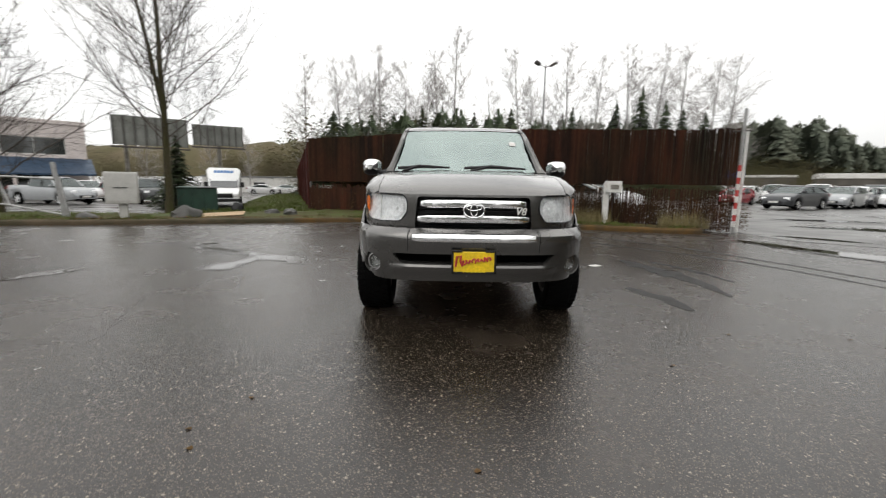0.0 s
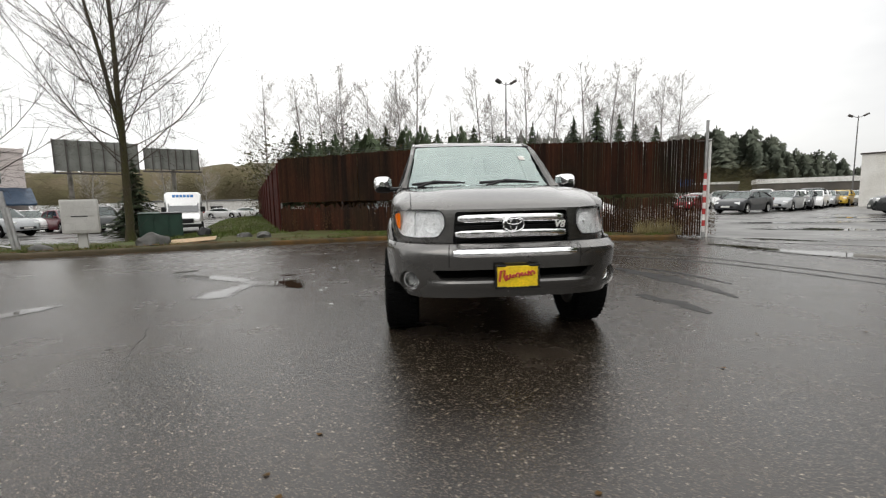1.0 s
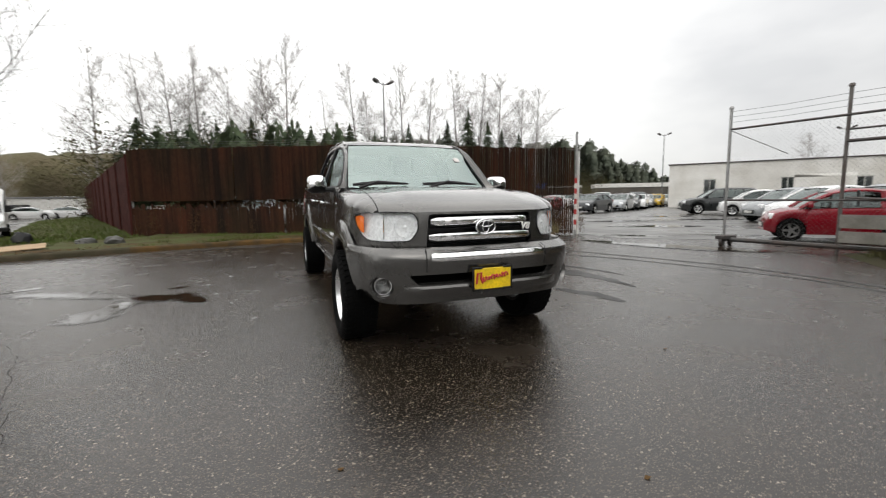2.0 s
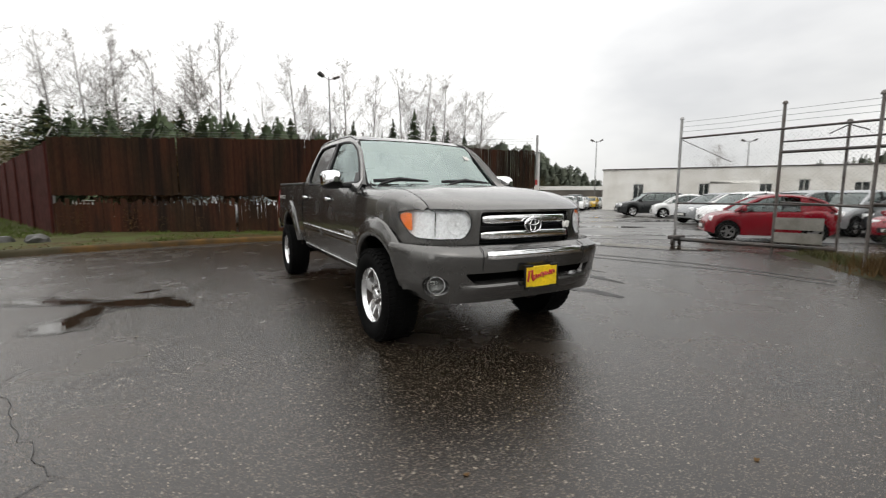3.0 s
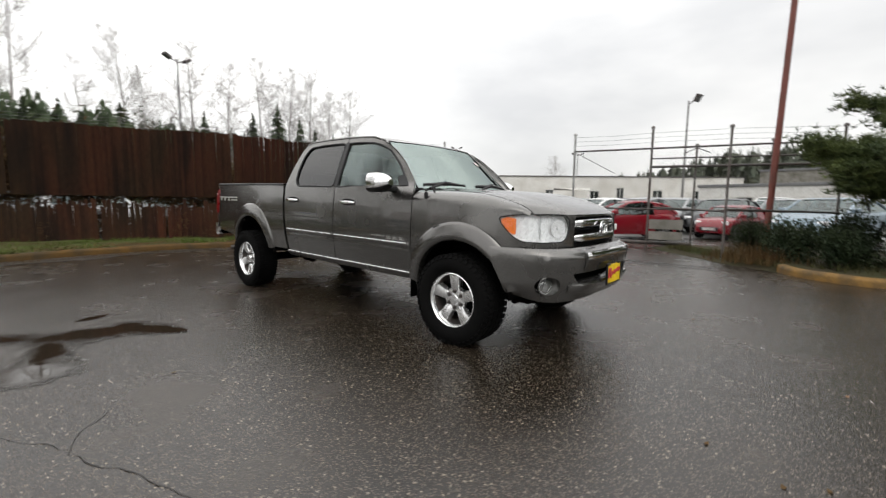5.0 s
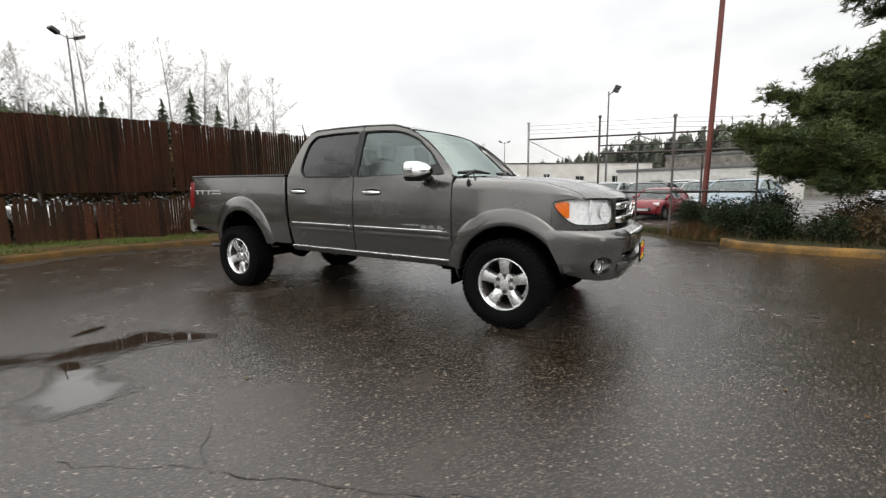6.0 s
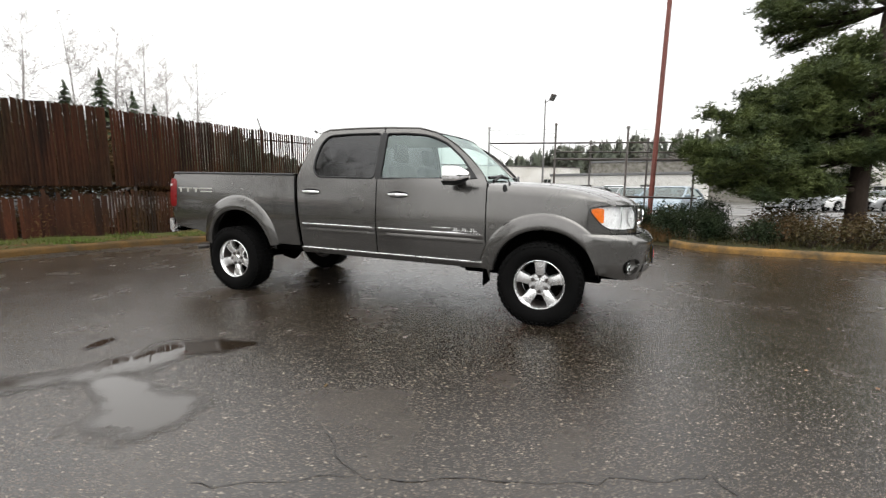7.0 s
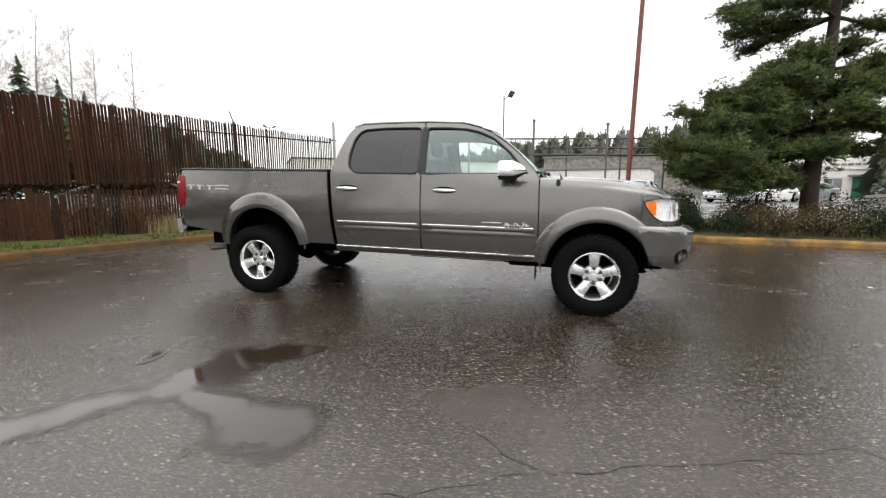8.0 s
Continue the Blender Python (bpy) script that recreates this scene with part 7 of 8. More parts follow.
woods("far_scrub", "brown leafless scrub below the far trees", [(50, 100, 8.5), (62, 96, 10), (70, 92, 10), (80, 84, 7.5), (90, 76, 4)], 120, 0.55, 1.0, M_BRUSH, 3, False, 1500, 0.011)
woods("far_scrub", "brown scrub and saplings behind the fence", [(-8, 46.5, 4.5), (-3, 47, 6), (8, 46.5, 6.5), (20, 43, 6), (30, 39, 5)], 130, 0.5, 1.0, M_BRUSH, 4, False, 1500, 0.009)
woods("far_woods", "dark conifer belt rising behind the fence", [(-7, 50.5, 7.4), (-3, 50.5, 8.2), (0, 50.5, 9.2), (6, 50, 8.8), (10, 49.5, 7.6)], 100, 0.7, 1.05, M_FIR, 14)
woods("far_scrub", "olive brown hillside scrub behind the fence", [(-10.5, 52, 9.2), (0, 53, 10.0), (12, 52, 9.2)], 100, 0.8, 1.03, M_BRUSH, 15, False, 420, 0.02)
woods("far_woods", "rounded dark evergreens among the scrub behind the fence", [(-9, 50, 8.8), (-2, 50.5, 9.6), (10, 49.5, 9.2)], 34, 0.85, 1.05, M_FIR, 16, False, 520, 0.018)


def hillside(line, depth, label, seed):
    """A wooded rise: a rough mound under a fuzz of bare twigs."""
    b = bmesh.new()
    pts = along(line, 1.5)
    rows_ = []
    for i, p in enumerate(pts):
        d = (pts[min(i + 1, len(pts) - 1)] - pts[max(0, i - 1)])
        n = Vector((-d.y, d.x, 0)).normalized() * (1 if p.y > 0 else -1)
        row = []
        for k in range(13):
            v = k / 12
            f = 0.9 * noise.fractal(Vector((p.x * 0.35, p.y * 0.35 + v * 6, seed)), 0.8, 2.1, 4) * min(1, v * 3)
            row.append((p.x + n.x * depth * v, p.y + n.y * depth * v, p.z * 0.85 * math.sin(math.pi * min(1, 0.06 + v * 0.85)) ** 0.7 + f - 0.7 * (1 - min(1, v * 4))))
        rows_.append(row)
    grid(b, rows_)
    return tagged(part("hillside", b, M_HILLTREE), label, "hill", kind="structure")


hillside([(-75, 86, 10), (-42, 92, 12), (-30, 96, 13), (-20, 98, 13), (-8, 100, 10), (4, 100, 5)], 20, "olive brown wooded hillside beyond the road", 5)
hillside([(58, 104, 7), (70, 103, 8.5), (80, 97, 8.6), (88, 89, 7), (93, 84, 5), (99, 79, 2.5)], 18, "brown scrubby rise below the far conifers", 11)
hillside([(-16, 50.5, 5), (-8, 51, 8.6), (2, 51, 10.4), (9, 50.5, 9.4), (13, 50, 5.5)], 12, "dark scrubby rise behind the fence", 8)
woods("far_woods", "brown leafless trees on the far hillside", [(-70, 88, 8), (-42, 93, 9), (-30, 97, 10.5), (-20, 99, 11), (-8, 100, 10)], 150, 0.6, 1.1, M_HILLTREE, 25, False, 1400, 0.011)
# unseen belt behind the camera, added so the truck's front reflects something dark
woods("far_woods", "unseen trees behind the camera, added to darken the truck's reflections", [(-60, -24, 7), (-25, -36, 7), (20, -38, 7), (60, -30, 7)], 130, 0.7, 1.05, M_HAZEFIR, 22)
woods("near_scrub", "russet leafless brush growing against the fence", [(-4.1, 19.9, 3.0), (-1.1, 18.4, 3.1), (1.4, 17.1, 3.0), (3.9, 15.9, 2.5), (5.6, 15.1, 1.6)], 130, 0.75, 1.05, M_RUSSET, 6, False, 760, 0.018, 0.0, (0.68, 0.36))
woods("near_scrub", "low dead russet brush along the fence foot", [(F0.x + FN.x * 0.42, F0.y + FN.y * 0.42, 1.0), (F1.x + FN.x * 0.42, F1.y + FN.y * 0.42, 0.95)], 170, 0.8, 1.1, M_RUSSET, 17, False, 420, 0.03, 0.0, (0.45, 0.5), 0.7)
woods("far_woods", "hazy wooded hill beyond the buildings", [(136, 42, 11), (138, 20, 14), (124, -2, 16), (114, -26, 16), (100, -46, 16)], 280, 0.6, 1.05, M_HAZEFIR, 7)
woods("far_scrub", "pale leafless woods beyond the long building", [(118, 40, 8), (116, 10, 9), (104, -12, 11), (96, -30, 11)], 110, 0.6, 1.05, M_BRUSH, 8, False)
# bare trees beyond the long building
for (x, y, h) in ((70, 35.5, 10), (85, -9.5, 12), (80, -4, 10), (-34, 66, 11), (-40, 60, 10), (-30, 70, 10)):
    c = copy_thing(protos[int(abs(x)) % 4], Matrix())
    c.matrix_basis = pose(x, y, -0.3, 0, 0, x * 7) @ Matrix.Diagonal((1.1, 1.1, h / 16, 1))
    tagged(c, "distant bare tree beyond the buildings")

# ---- pine and shrubs behind the yellow kerb ----
random.seed(77)
pine = thing("pine_tree", "broad dark green pine with layered boughs over the shrubs", "tree", m=pose(7.39, -1.53, 0.05))
b = bmesh.new()
ptrunk = bough(b, Vector((0, 0, -0.1)), Vector((0.04, -0.03, 1)), 9.5, 0.20, 0.05, 14, 0.035, 11, 0.01)
part("trunk", b, M_PINEBARK, pine)
bb, nb = bmesh.new(), bmesh.new()


def tuft(bm, p, size):
    for _ in range(9):
        d = Vector((random.gauss(0, 1), random.gauss(0, 1), random.gauss(0.5, 0.7))).normalized() * size * random.uniform(0.7, 1.25)
        s = d.orthogonal().normalized() * size * 0.085
        s.rotate(Matrix.Rotation(random.uniform(0, 3.1), 3, d.normalized()))
        bm.faces.new([bm.verts.new(p - s), bm.verts.new(p + s), bm.verts.new(p + d)])


def pine_bough(z, ang, length, droop, fill=1.0):
    i = min(len(ptrunk) - 1, max(0, int(z / 9.5 * 14)))
    p = ptrunk[i]
    d = Vector((math.cos(radians(ang)), math.sin(radians(ang)), droop)).normalized()
    pts = bough(bb, p, d, length, 0.055, 0.012, 8, 0.07, 6, 0.03)
    for k in range(int(24 * fill)):
        u = lerp(0.18, 1.0, random.random() ** 0.7)
        pos = u * (len(pts) - 1)
        j = min(int(pos), len(pts) - 2)
        q = pts[j].lerp(pts[j + 1], pos - j)
        dd = aside((pts[j + 1] - pts[j]).normalized(), radians(random.uniform(35, 75)), random.uniform(0, math.tau))
        dd.z = dd.z * 0.35 + 0.08
        tw = bough(bb, q, dd, lerp(0.75, 0.35, u) * random.uniform(0.6, 1.2), 0.012, 0.005, 3, 0.12, 3, 0.06)
        for pt in tw:
            for _ in range(8):
                tuft(nb, pt + Vector((random.gauss(0, 0.10), random.gauss(0, 0.10), random.gauss(0.02, 0.05))), 0.115)


for z, n, l, droop in ((1.9, 6, 3.0, -0.12), (2.3, 7, 3.0, -0.06), (2.8, 7, 2.6, 0.0), (3.3, 7, 2.1, 0.04), (3.7, 6, 1.6, 0.06)):
    a0 = random.uniform(0, 360)
    for k in range(n):
        ang = a0 + k * 360 / n + random.uniform(-18, 18)
        reach = l * (1 - 0.5 * max(0, math.cos(radians(ang - 175))))
        if z < 2.7 and math.cos(radians(ang - 240)) > 0.1:
            continue
        pine_bough(z + random.uniform(-0.2, 0.2), ang, reach * random.uniform(0.8, 1.12), droop + random.uniform(-0.06, 0.06), 1.15)
# the broad lower skirt, longest towards the yard's far side
for z in np.arange(1.75, 4.4, 0.27):
    reach = interp(z, [(1.7, 3.3), (2.4, 3.5), (3.0, 2.9), (3.8, 1.8), (4.4, 0.8)])
    for ang in (28, 58, 84, 112):
        pine_bough(z + random.uniform(-0.15, 0.15), ang + random.uniform(-14, 14), reach * random.uniform(0.82, 1.08), random.uniform(-0.10, 0.08), 1.15)
for z, ang, l, droop in ((3.6, -40, 2.6, 0.0), (4.0, -70, 2.7, 0.05), (4.4, -60, 2.4, 0.05), (4.6, -100, 2.6, 0.05), (4.8, -30, 2.2, 0.0), (4.2, -80, 2.6, 0.0), (4.4, -130, 2.0, 0.0)):
    pine_bough(z, ang, l, droop, 1.3)
# upper crown, its tips hanging
for z, ang, l, droop in ((5.7, 70, 3.0, -0.30), (5.9, 45, 3.1, -0.22), (5.8, 95, 2.8, -0.28), (6.2, 62, 3.3, -0.22), (6.3, 84, 3.2, -0.15), (6.6, 20, 2.5, -0.05), (6.9, 60, 2.9, -0.05), (7.0, 115, 2.4, 0.0), (7.4, 90, 2.4, 0.05), (7.8, 45, 2.2, 0.1), (6.2, -30, 2.5, -0.1), (5.9, -80, 2.4, -0.15), (6.6, -120, 2.3, 0.05), (7.2, 180, 2.2, 0.05), (7.9, 230, 1.9, 0.1), (8.4, 300, 1.6, 0.2), (8.5, 80, 1.7, 0.2), (9.0, 10, 1.3, 0.3), (9.1, 150, 1.2, 0.3), (6.0, 130, 2.2, -0.15), (6.4, 160, 2.0, -0.05)):
    pine_bough(z, ang, l * 0.72, droop * 0.6, 0.8)
tagged(part("bough", bb, M_PINEBARK, pine), kind="stuff")
tagged(part("needles", nb, M_NEEDLE, pine, smooth=False), kind="stuff")


def shrub(x, y, rx, ry, h, material, leaves, size, seed, label, name="shrub"):
    random.seed(seed)
    root = thing(name, label, "shrub", "shrubs behind the yellow kerb", m=pose(x, y, 0.1))
    b = bmesh.new()
    for _ in range(9):
        a = random.uniform(0, math.tau)
        bough(b, Vector((0, 0, -0.05)), Vector((0.6 * math.cos(a) * rx, 0.6 * math.sin(a) * ry, h * 0.9)).normalized(), h * random.uniform(0.7, 1.0), 0.014, 0.004, 4, 0.12, 4)
    part("branchwork", b, M_PINEBARK, root)
    b = bmesh.new()
    for _ in range(7):
        a, k = random.uniform(0, math.tau), random.random() ** 0.5 * 0.6
        leafy(b, (rx * k * math.cos(a), ry * k * math.sin(a), h * random.uniform(0.3, 0.62)), (rx * 0.62, ry * 0.62, h * 0.42), leaves // 7, size, 1.2, seed)
    tagged(part("foliage", b, material, root, smooth=False), kind="stuff")


shrub(7.8, 2.62, 0.45, 0.45, 0.85, M_BUSH, 5600, 0.027, 1, "dark green feathery shrub at the gate post")
shrub(7.2, 2.05, 0.55, 0.5, 0.92, M_BUSH, 6000, 0.027, 2, "dark green feathery shrub at the red pole")
shrub(6.8, 1.35, 0.45, 0.45, 0.75, M_BUSH, 5200, 0.027, 3, "dark green feathery shrub in the bed")
shrub(7.9, 1.1, 0.65, 0.55, 1.05, M_BUSH, 6000, 0.027, 4, "tall dark green shrub below the pine")
for i, (x, y, r, h) in enumerate(((6.3, 0.55, 0.55, 0.5), (6.1, -0.35, 0.6, 0.55), (6.2, -1.3, 0.65, 0.6), (5.95, -2.2, 0.6, 0.55), (6.0, -3.1, 0.65, 0.6), (7.2, -0.2, 0.7, 0.7), (7.2, -2.4, 0.7, 0.75), (7.0, -3.6, 0.7, 0.7), (5.8, -4.1, 0.6, 0.6), (8.1, -0.8, 0.8, 0.85))):
    shrub(x, y, r, r * 1.05, h * 1.28, M_COVER if i % 3 else M_BUSH, 1700, 0.032, 20 + i, "low russet and green ground-cover shrub behind the kerb", "ground_cover_shrub")

# ---- buildings ----


def block(name, label, a, b_, depth, h, wall, windows, z0=0.0, parapet=0.25, roofmat=None):
    """A flat-roofed building whose front runs from a to b_; windows are (start, sill, width, height)."""
    a, b_ = Vector(a), Vector(b_)
    d = (b_ - a)
    L = d.length
    ang = math.degrees(math.atan2(d.y, d.x))
    root = thing(name, label, "building", m=pose(a.x, a.y, z0, 0, 0, ang))
    w = bmesh.new()
    holes = sorted(windows)
    xs = sorted({0.0, L} | {x for s, _, ww, _ in holes for x in (s, s + ww)})
    zs = sorted({-0.6, h} | {z for _, q, _, hh in holes for z in (q, q + hh)})
    for x0, x1 in zip(xs, xs[1:]):
        for q0, q1 in zip(zs, zs[1:]):
            if not any(s <= (x0 + x1) / 2 <= s + ww and q <= (q0 + q1) / 2 <= q + hh for s, q, ww, hh in holes):
                box(w, (x0, 0, q0), (x1, 0.25, q1))
    bmesh.ops.remove_doubles(w, verts=w.verts, dist=0.001)
    part("wall", w, wall, root)
    w = bmesh.new()
    box(w, (0, 0.25, -0.6), (0.25, depth, h))
    box(w, (L - 0.25, 0.25, -0.6), (L, depth, h))
    box(w, (0.25, depth - 0.25, -0.6), (L - 0.25, depth, h))
    part("side_wall", w, wall, root)
    w = bmesh.new()
    box(w, (-0.12, -0.12, h), (L + 0.12, depth + 0.12, h + parapet), bevel=0.03)
    part("roof", w, roofmat or M_ROOFING, root)
    for s, q, ww, hh in holes:
        w = bmesh.new()
        box(w, (s, 0.14, q), (s + ww, 0.16, q + hh))
        win = part("window", w, M_CARGLASS, root)
        w = bmesh.new()
        for c0, c1 in (((s, 0.08, q), (s + 0.06, 0.14, q + hh)), ((s + ww - 0.06, 0.08, q), (s + ww, 0.14, q + hh)), ((s, 0.08, q), (s + ww, 0.14, q + 0.06)), ((s, 0.08, q + hh - 0.06), (s + ww, 0.14, q + hh)), ((s + ww / 2 - 0.025, 0.08, q), (s + ww / 2 + 0.025, 0.14, q + hh))):
            box(w, c0, c1)
        part("window_frame", w, M_WHITEPAINT, win)
    return root


block("long_building", "long low cream-walled building with small windows and flat roof", (39.5, 33.2), (59.0, 6.5), 14, 4.48, M_CREAM, [(3.2, 0.9, 1.1, 2.0), (9.6, 1.6, 1.0, 1.3), (15.0, 1.6, 1.1, 1.2), (18.2, 1.0, 0.9, 2.2), (22.5, 1.5, 1.2, 1.4), (27.5, 1.5, 1.2, 1.4)], 0.0, 0.12, M_DARKSTEEL)
block("low_building", "pale low shed with a light sloping roofline", (41, 8.5), (37.5, -4.5), 9, 2.75, M_WHITEPAINT, [(3, 0.9, 1.2, 1.0), (8.5, 0.9, 1.2, 1.0)])
block("grey_building", "grey flat-roofed warehouse behind the shed", (60, 5.0), (55, -22), 14, 5.2, M_KERB, [(4, 1.6, 1.5, 1.2), (12, 1.6, 1.5, 1.2), (20, 1.6, 1.5, 1.2)])
sign_b = block("shop_building", "tan flat-roofed shop with a white sign board and green door", (51.8, -21.5), (45.5, -33.5), 12, 4.5, M_CREAM, [(1.0, 0.7, 1.6, 1.3), (3.6, 0.7, 1.6, 1.3), (9.6, 0.7, 2.2, 1.4)])
b = bmesh.new()
box(b, (3.2, -0.18, 2.9), (8.6, -0.02, 3.9), bevel=0.02)
sg = part("sign_board", b, M_WHITEPAINT, sign_b, "white sign board with grey bars for writing")
b = bmesh.new()
for k in range(7):
    box(b, (4.3 + 0.55 * k, -0.2, 3.3), (4.75 + 0.55 * k, -0.182, 3.55))
part("sign_bars", b, M_KERB, sg)
b = bmesh.new()
box(b, (5.9, -0.06, -0.4), (7.0, -0.003, 2.1), bevel=0.01)
part("door", b, M_GREENBIN2, sign_b, "green painted door")
b = bmesh.new()
prism(b, [(5.5, -1.0), (7.4, -1.0), (7.4, -0.01), (5.5, -0.01)], 2.2, 2.35)
part("door_canopy", b, M_ROOFING, sign_b)

lb = block("office_building", "pale pink two-storey office with dark window bands", (-43.5, 30.8), (-32.6, 41.0), 12, 6.6, M_PINKISH, [(3.2, 3.9, 3.6, 1.5), (9.3, 3.9, 4.2, 1.5), (2.5, 0.4, 4, 1.8), (9, 0.4, 4, 1.8)], -0.5, 0.35, M_PINKISH)
b = bmesh.new()
rows_ = [[(x, 0.0, 3.6), (x, -1.6, 2.9), (x, -3.0, 2.2), (x, -3.0, 2.05)] for x in np.linspace(-1, 15.2, 34)]
for i, r in enumerate(rows_):
    rows_[i] = [(x, y, z + (0.05 if i % 2 else 0)) for x, y, z in r]
grid(b, rows_)
part("awning_roof", b, M_BLUETILE, lb, "blue ribbed metal awning roof")
for x in (0, 5, 10, 15):
    b = bmesh.new()
    box(b, (x - 0.1, -2.9, -0.3), (x + 0.1, -2.7, 2.2), bevel=0.01)
    part("awning_post", b, M_PINKISH, lb)


M_BOARDBACK = mat("weathered_board_back", (0.20, 0.205, 0.185), 0.8, col2=(0.11, 0.115, 0.10), big=0.7, small=10, amount=1, bump=0.2)


def billboard(p, q, z0, z1, label):
    p, q = Vector(p), Vector(q)
    L = (q - p).length
    root = thing("billboard", label, "billboard", "billboards by the road", m=pose(p.x, p.y, -0.5, 0, 0, math.degrees(math.atan2(q.y - p.y, q.x - p.x))))
    b = bmesh.new()
    box(b, (0, 0, z0 + 0.5), (L, 0.15, z1 + 0.5), bevel=0.02)
    part("panel", b, M_BOARDBACK, root, "weathered grey panel")
    for k in range(8):
        b = bmesh.new()
        box(b, (L * k / 7 - 0.05, -0.22, z0 + 0.2), (L * k / 7 + 0.05, -0.02, z1 + 0.55))
        part("strut", b, M_DARKSTEEL, root)
    b = bmesh.new()
    box(b, (-0.2, -1.0, z0 + 0.15), (L + 0.2, -0.2, z0 + 0.27))
    part("catwalk", b, M_DARKSTEEL, root)
    for x in (L * 0.15, L * 0.85) if L > 6 else (L * 0.5,):
        b = bmesh.new()
        tube(b, [(x, 0.5, -0.2), (x, 0.5, z1)], 0.22, 10)
        part("leg", b, M_KERB, root)


billboard((-35.6, 48.5), (-29.6, 52.3), 5.2, 8.4, "weathered grey billboard seen from behind")
billboard((-29.1, 52.6), (-24.3, 55.0), 5.6, 8.0, "grey billboard with a catwalk seen from behind")
M_DIMWALL = mat("dim_brown_wall", (0.10, 0.088, 0.072), 0.8, col2=(0.05, 0.045, 0.038), big=0.5, small=8, amount=1, bump=0.2)
M_TANWALL = mat("tan_siding", (0.30, 0.25, 0.17), 0.8, col2=(0.20, 0.16, 0.11), big=0.6, small=10, amount=1, bump=0.2)
M_BLUESIGN = mat("blue_sign", (0.05, 0.12, 0.30), 0.5, big=2, small=20, bump=0)
for nm, lab, pa, pb, dp, hh, wm, ro, rm in (
        ("lot_shed", "far open shed with a white roof edge", (58, 64), (76, 50), 8, 3.0, M_DIMWALL, 0.75, M_WHITEPAINT),
        ("lot_shed", "far dark shed with a thin white roof", (52, 76), (60, 70), 8, 3.3, M_DIMWALL, 0.4, M_WHITEPAINT),
        ("lot_house", "small tan house at the far end of the lot", (37, 80), (43, 76.4), 6, 2.9, M_TANWALL, 0.5, M_KERB),
        ("lot_house", "low tan and white house far behind the cars", (45, 79), (50, 75.6), 6, 2.6, M_TANWALL, 0.4, M_WHITEPAINT)):
    block(nm, lab, pa, pb, dp, hh, wm, [(1.2 + 2.6 * k, 0.9, 1.2, 1.1) for k in range(2)], 0.0, ro, rm)
sign = thing("lot_sign", "blue sign board on two posts in the lot", "sign", m=pose(46.5, 66, 0, 0, 0, -35))
b = bmesh.new()
box(b, (-1.4, -0.06, 2.9), (1.4, 0.06, 4.0), bevel=0.02)
part("board", b, M_BLUESIGN, sign)
for x in (-1.1, 1.1):
    b = bmesh.new()
    tube(b, [(x, 0.1, 0), (x, 0.1, 3.8)], 0.06, 8)
    part("post", b, M_DARKSTEEL, sign)
block("depot_building", "low white depot at the end of the road", (-40, 74), (-24, 80), 10, 2.4, M_WHITEPAINT, [(2, 0.6, 2, 1), (8, 0.6, 2, 1)], -0.3)
# ---- parked vehicles: x forward, y to the left ----


def wheel_parts(root, x, y, r, w=0.2, rim_mat=None):
    s = 1 if y > 0 else -1
    hub = new("wheel")
    hub.empty_display_size = 0.1
    hub.parent = root
    hub.matrix_local = pose(x, y, r, -90 * s, 0, 0)
    b = bmesh.new()
    lathe(b, [(r * 0.66, -w / 2), (r * 0.92, -w / 2), (r, -w * 0.3), (r, w * 0.3), (r * 0.94, w / 2), (r * 0.68, w / 2), (r * 0.66, w * 0.4)], 22, caps=False)
    part("tyre", b, M_RUBBER, hub)
    b = bmesh.new()
    lathe(b, [(r * 0.67, w * 0.42), (r * 0.6, w * 0.36), (r * 0.6, 0)], 20, caps=False)
    for k in range(5):
        m4 = pose(0, 0, 0, 0, 0, 72 * k)
        box(b, (r * 0.1, -r * 0.1, w * 0.22), (r * 0.63, r * 0.1, w * 0.38), m4)
    lathe(b, [(r * 0.17, 0.0), (r * 0.17, w * 0.42), (0, w * 0.44)], 12, caps=False)
    part("rim", b, rim_mat or M_ALLOY, hub)
    b = bmesh.new()
    lathe(b, [(r * 0.6, -0.01), (0, 0.0)], 16, caps=False)
    part("brake", b, M_UNDER, hub)


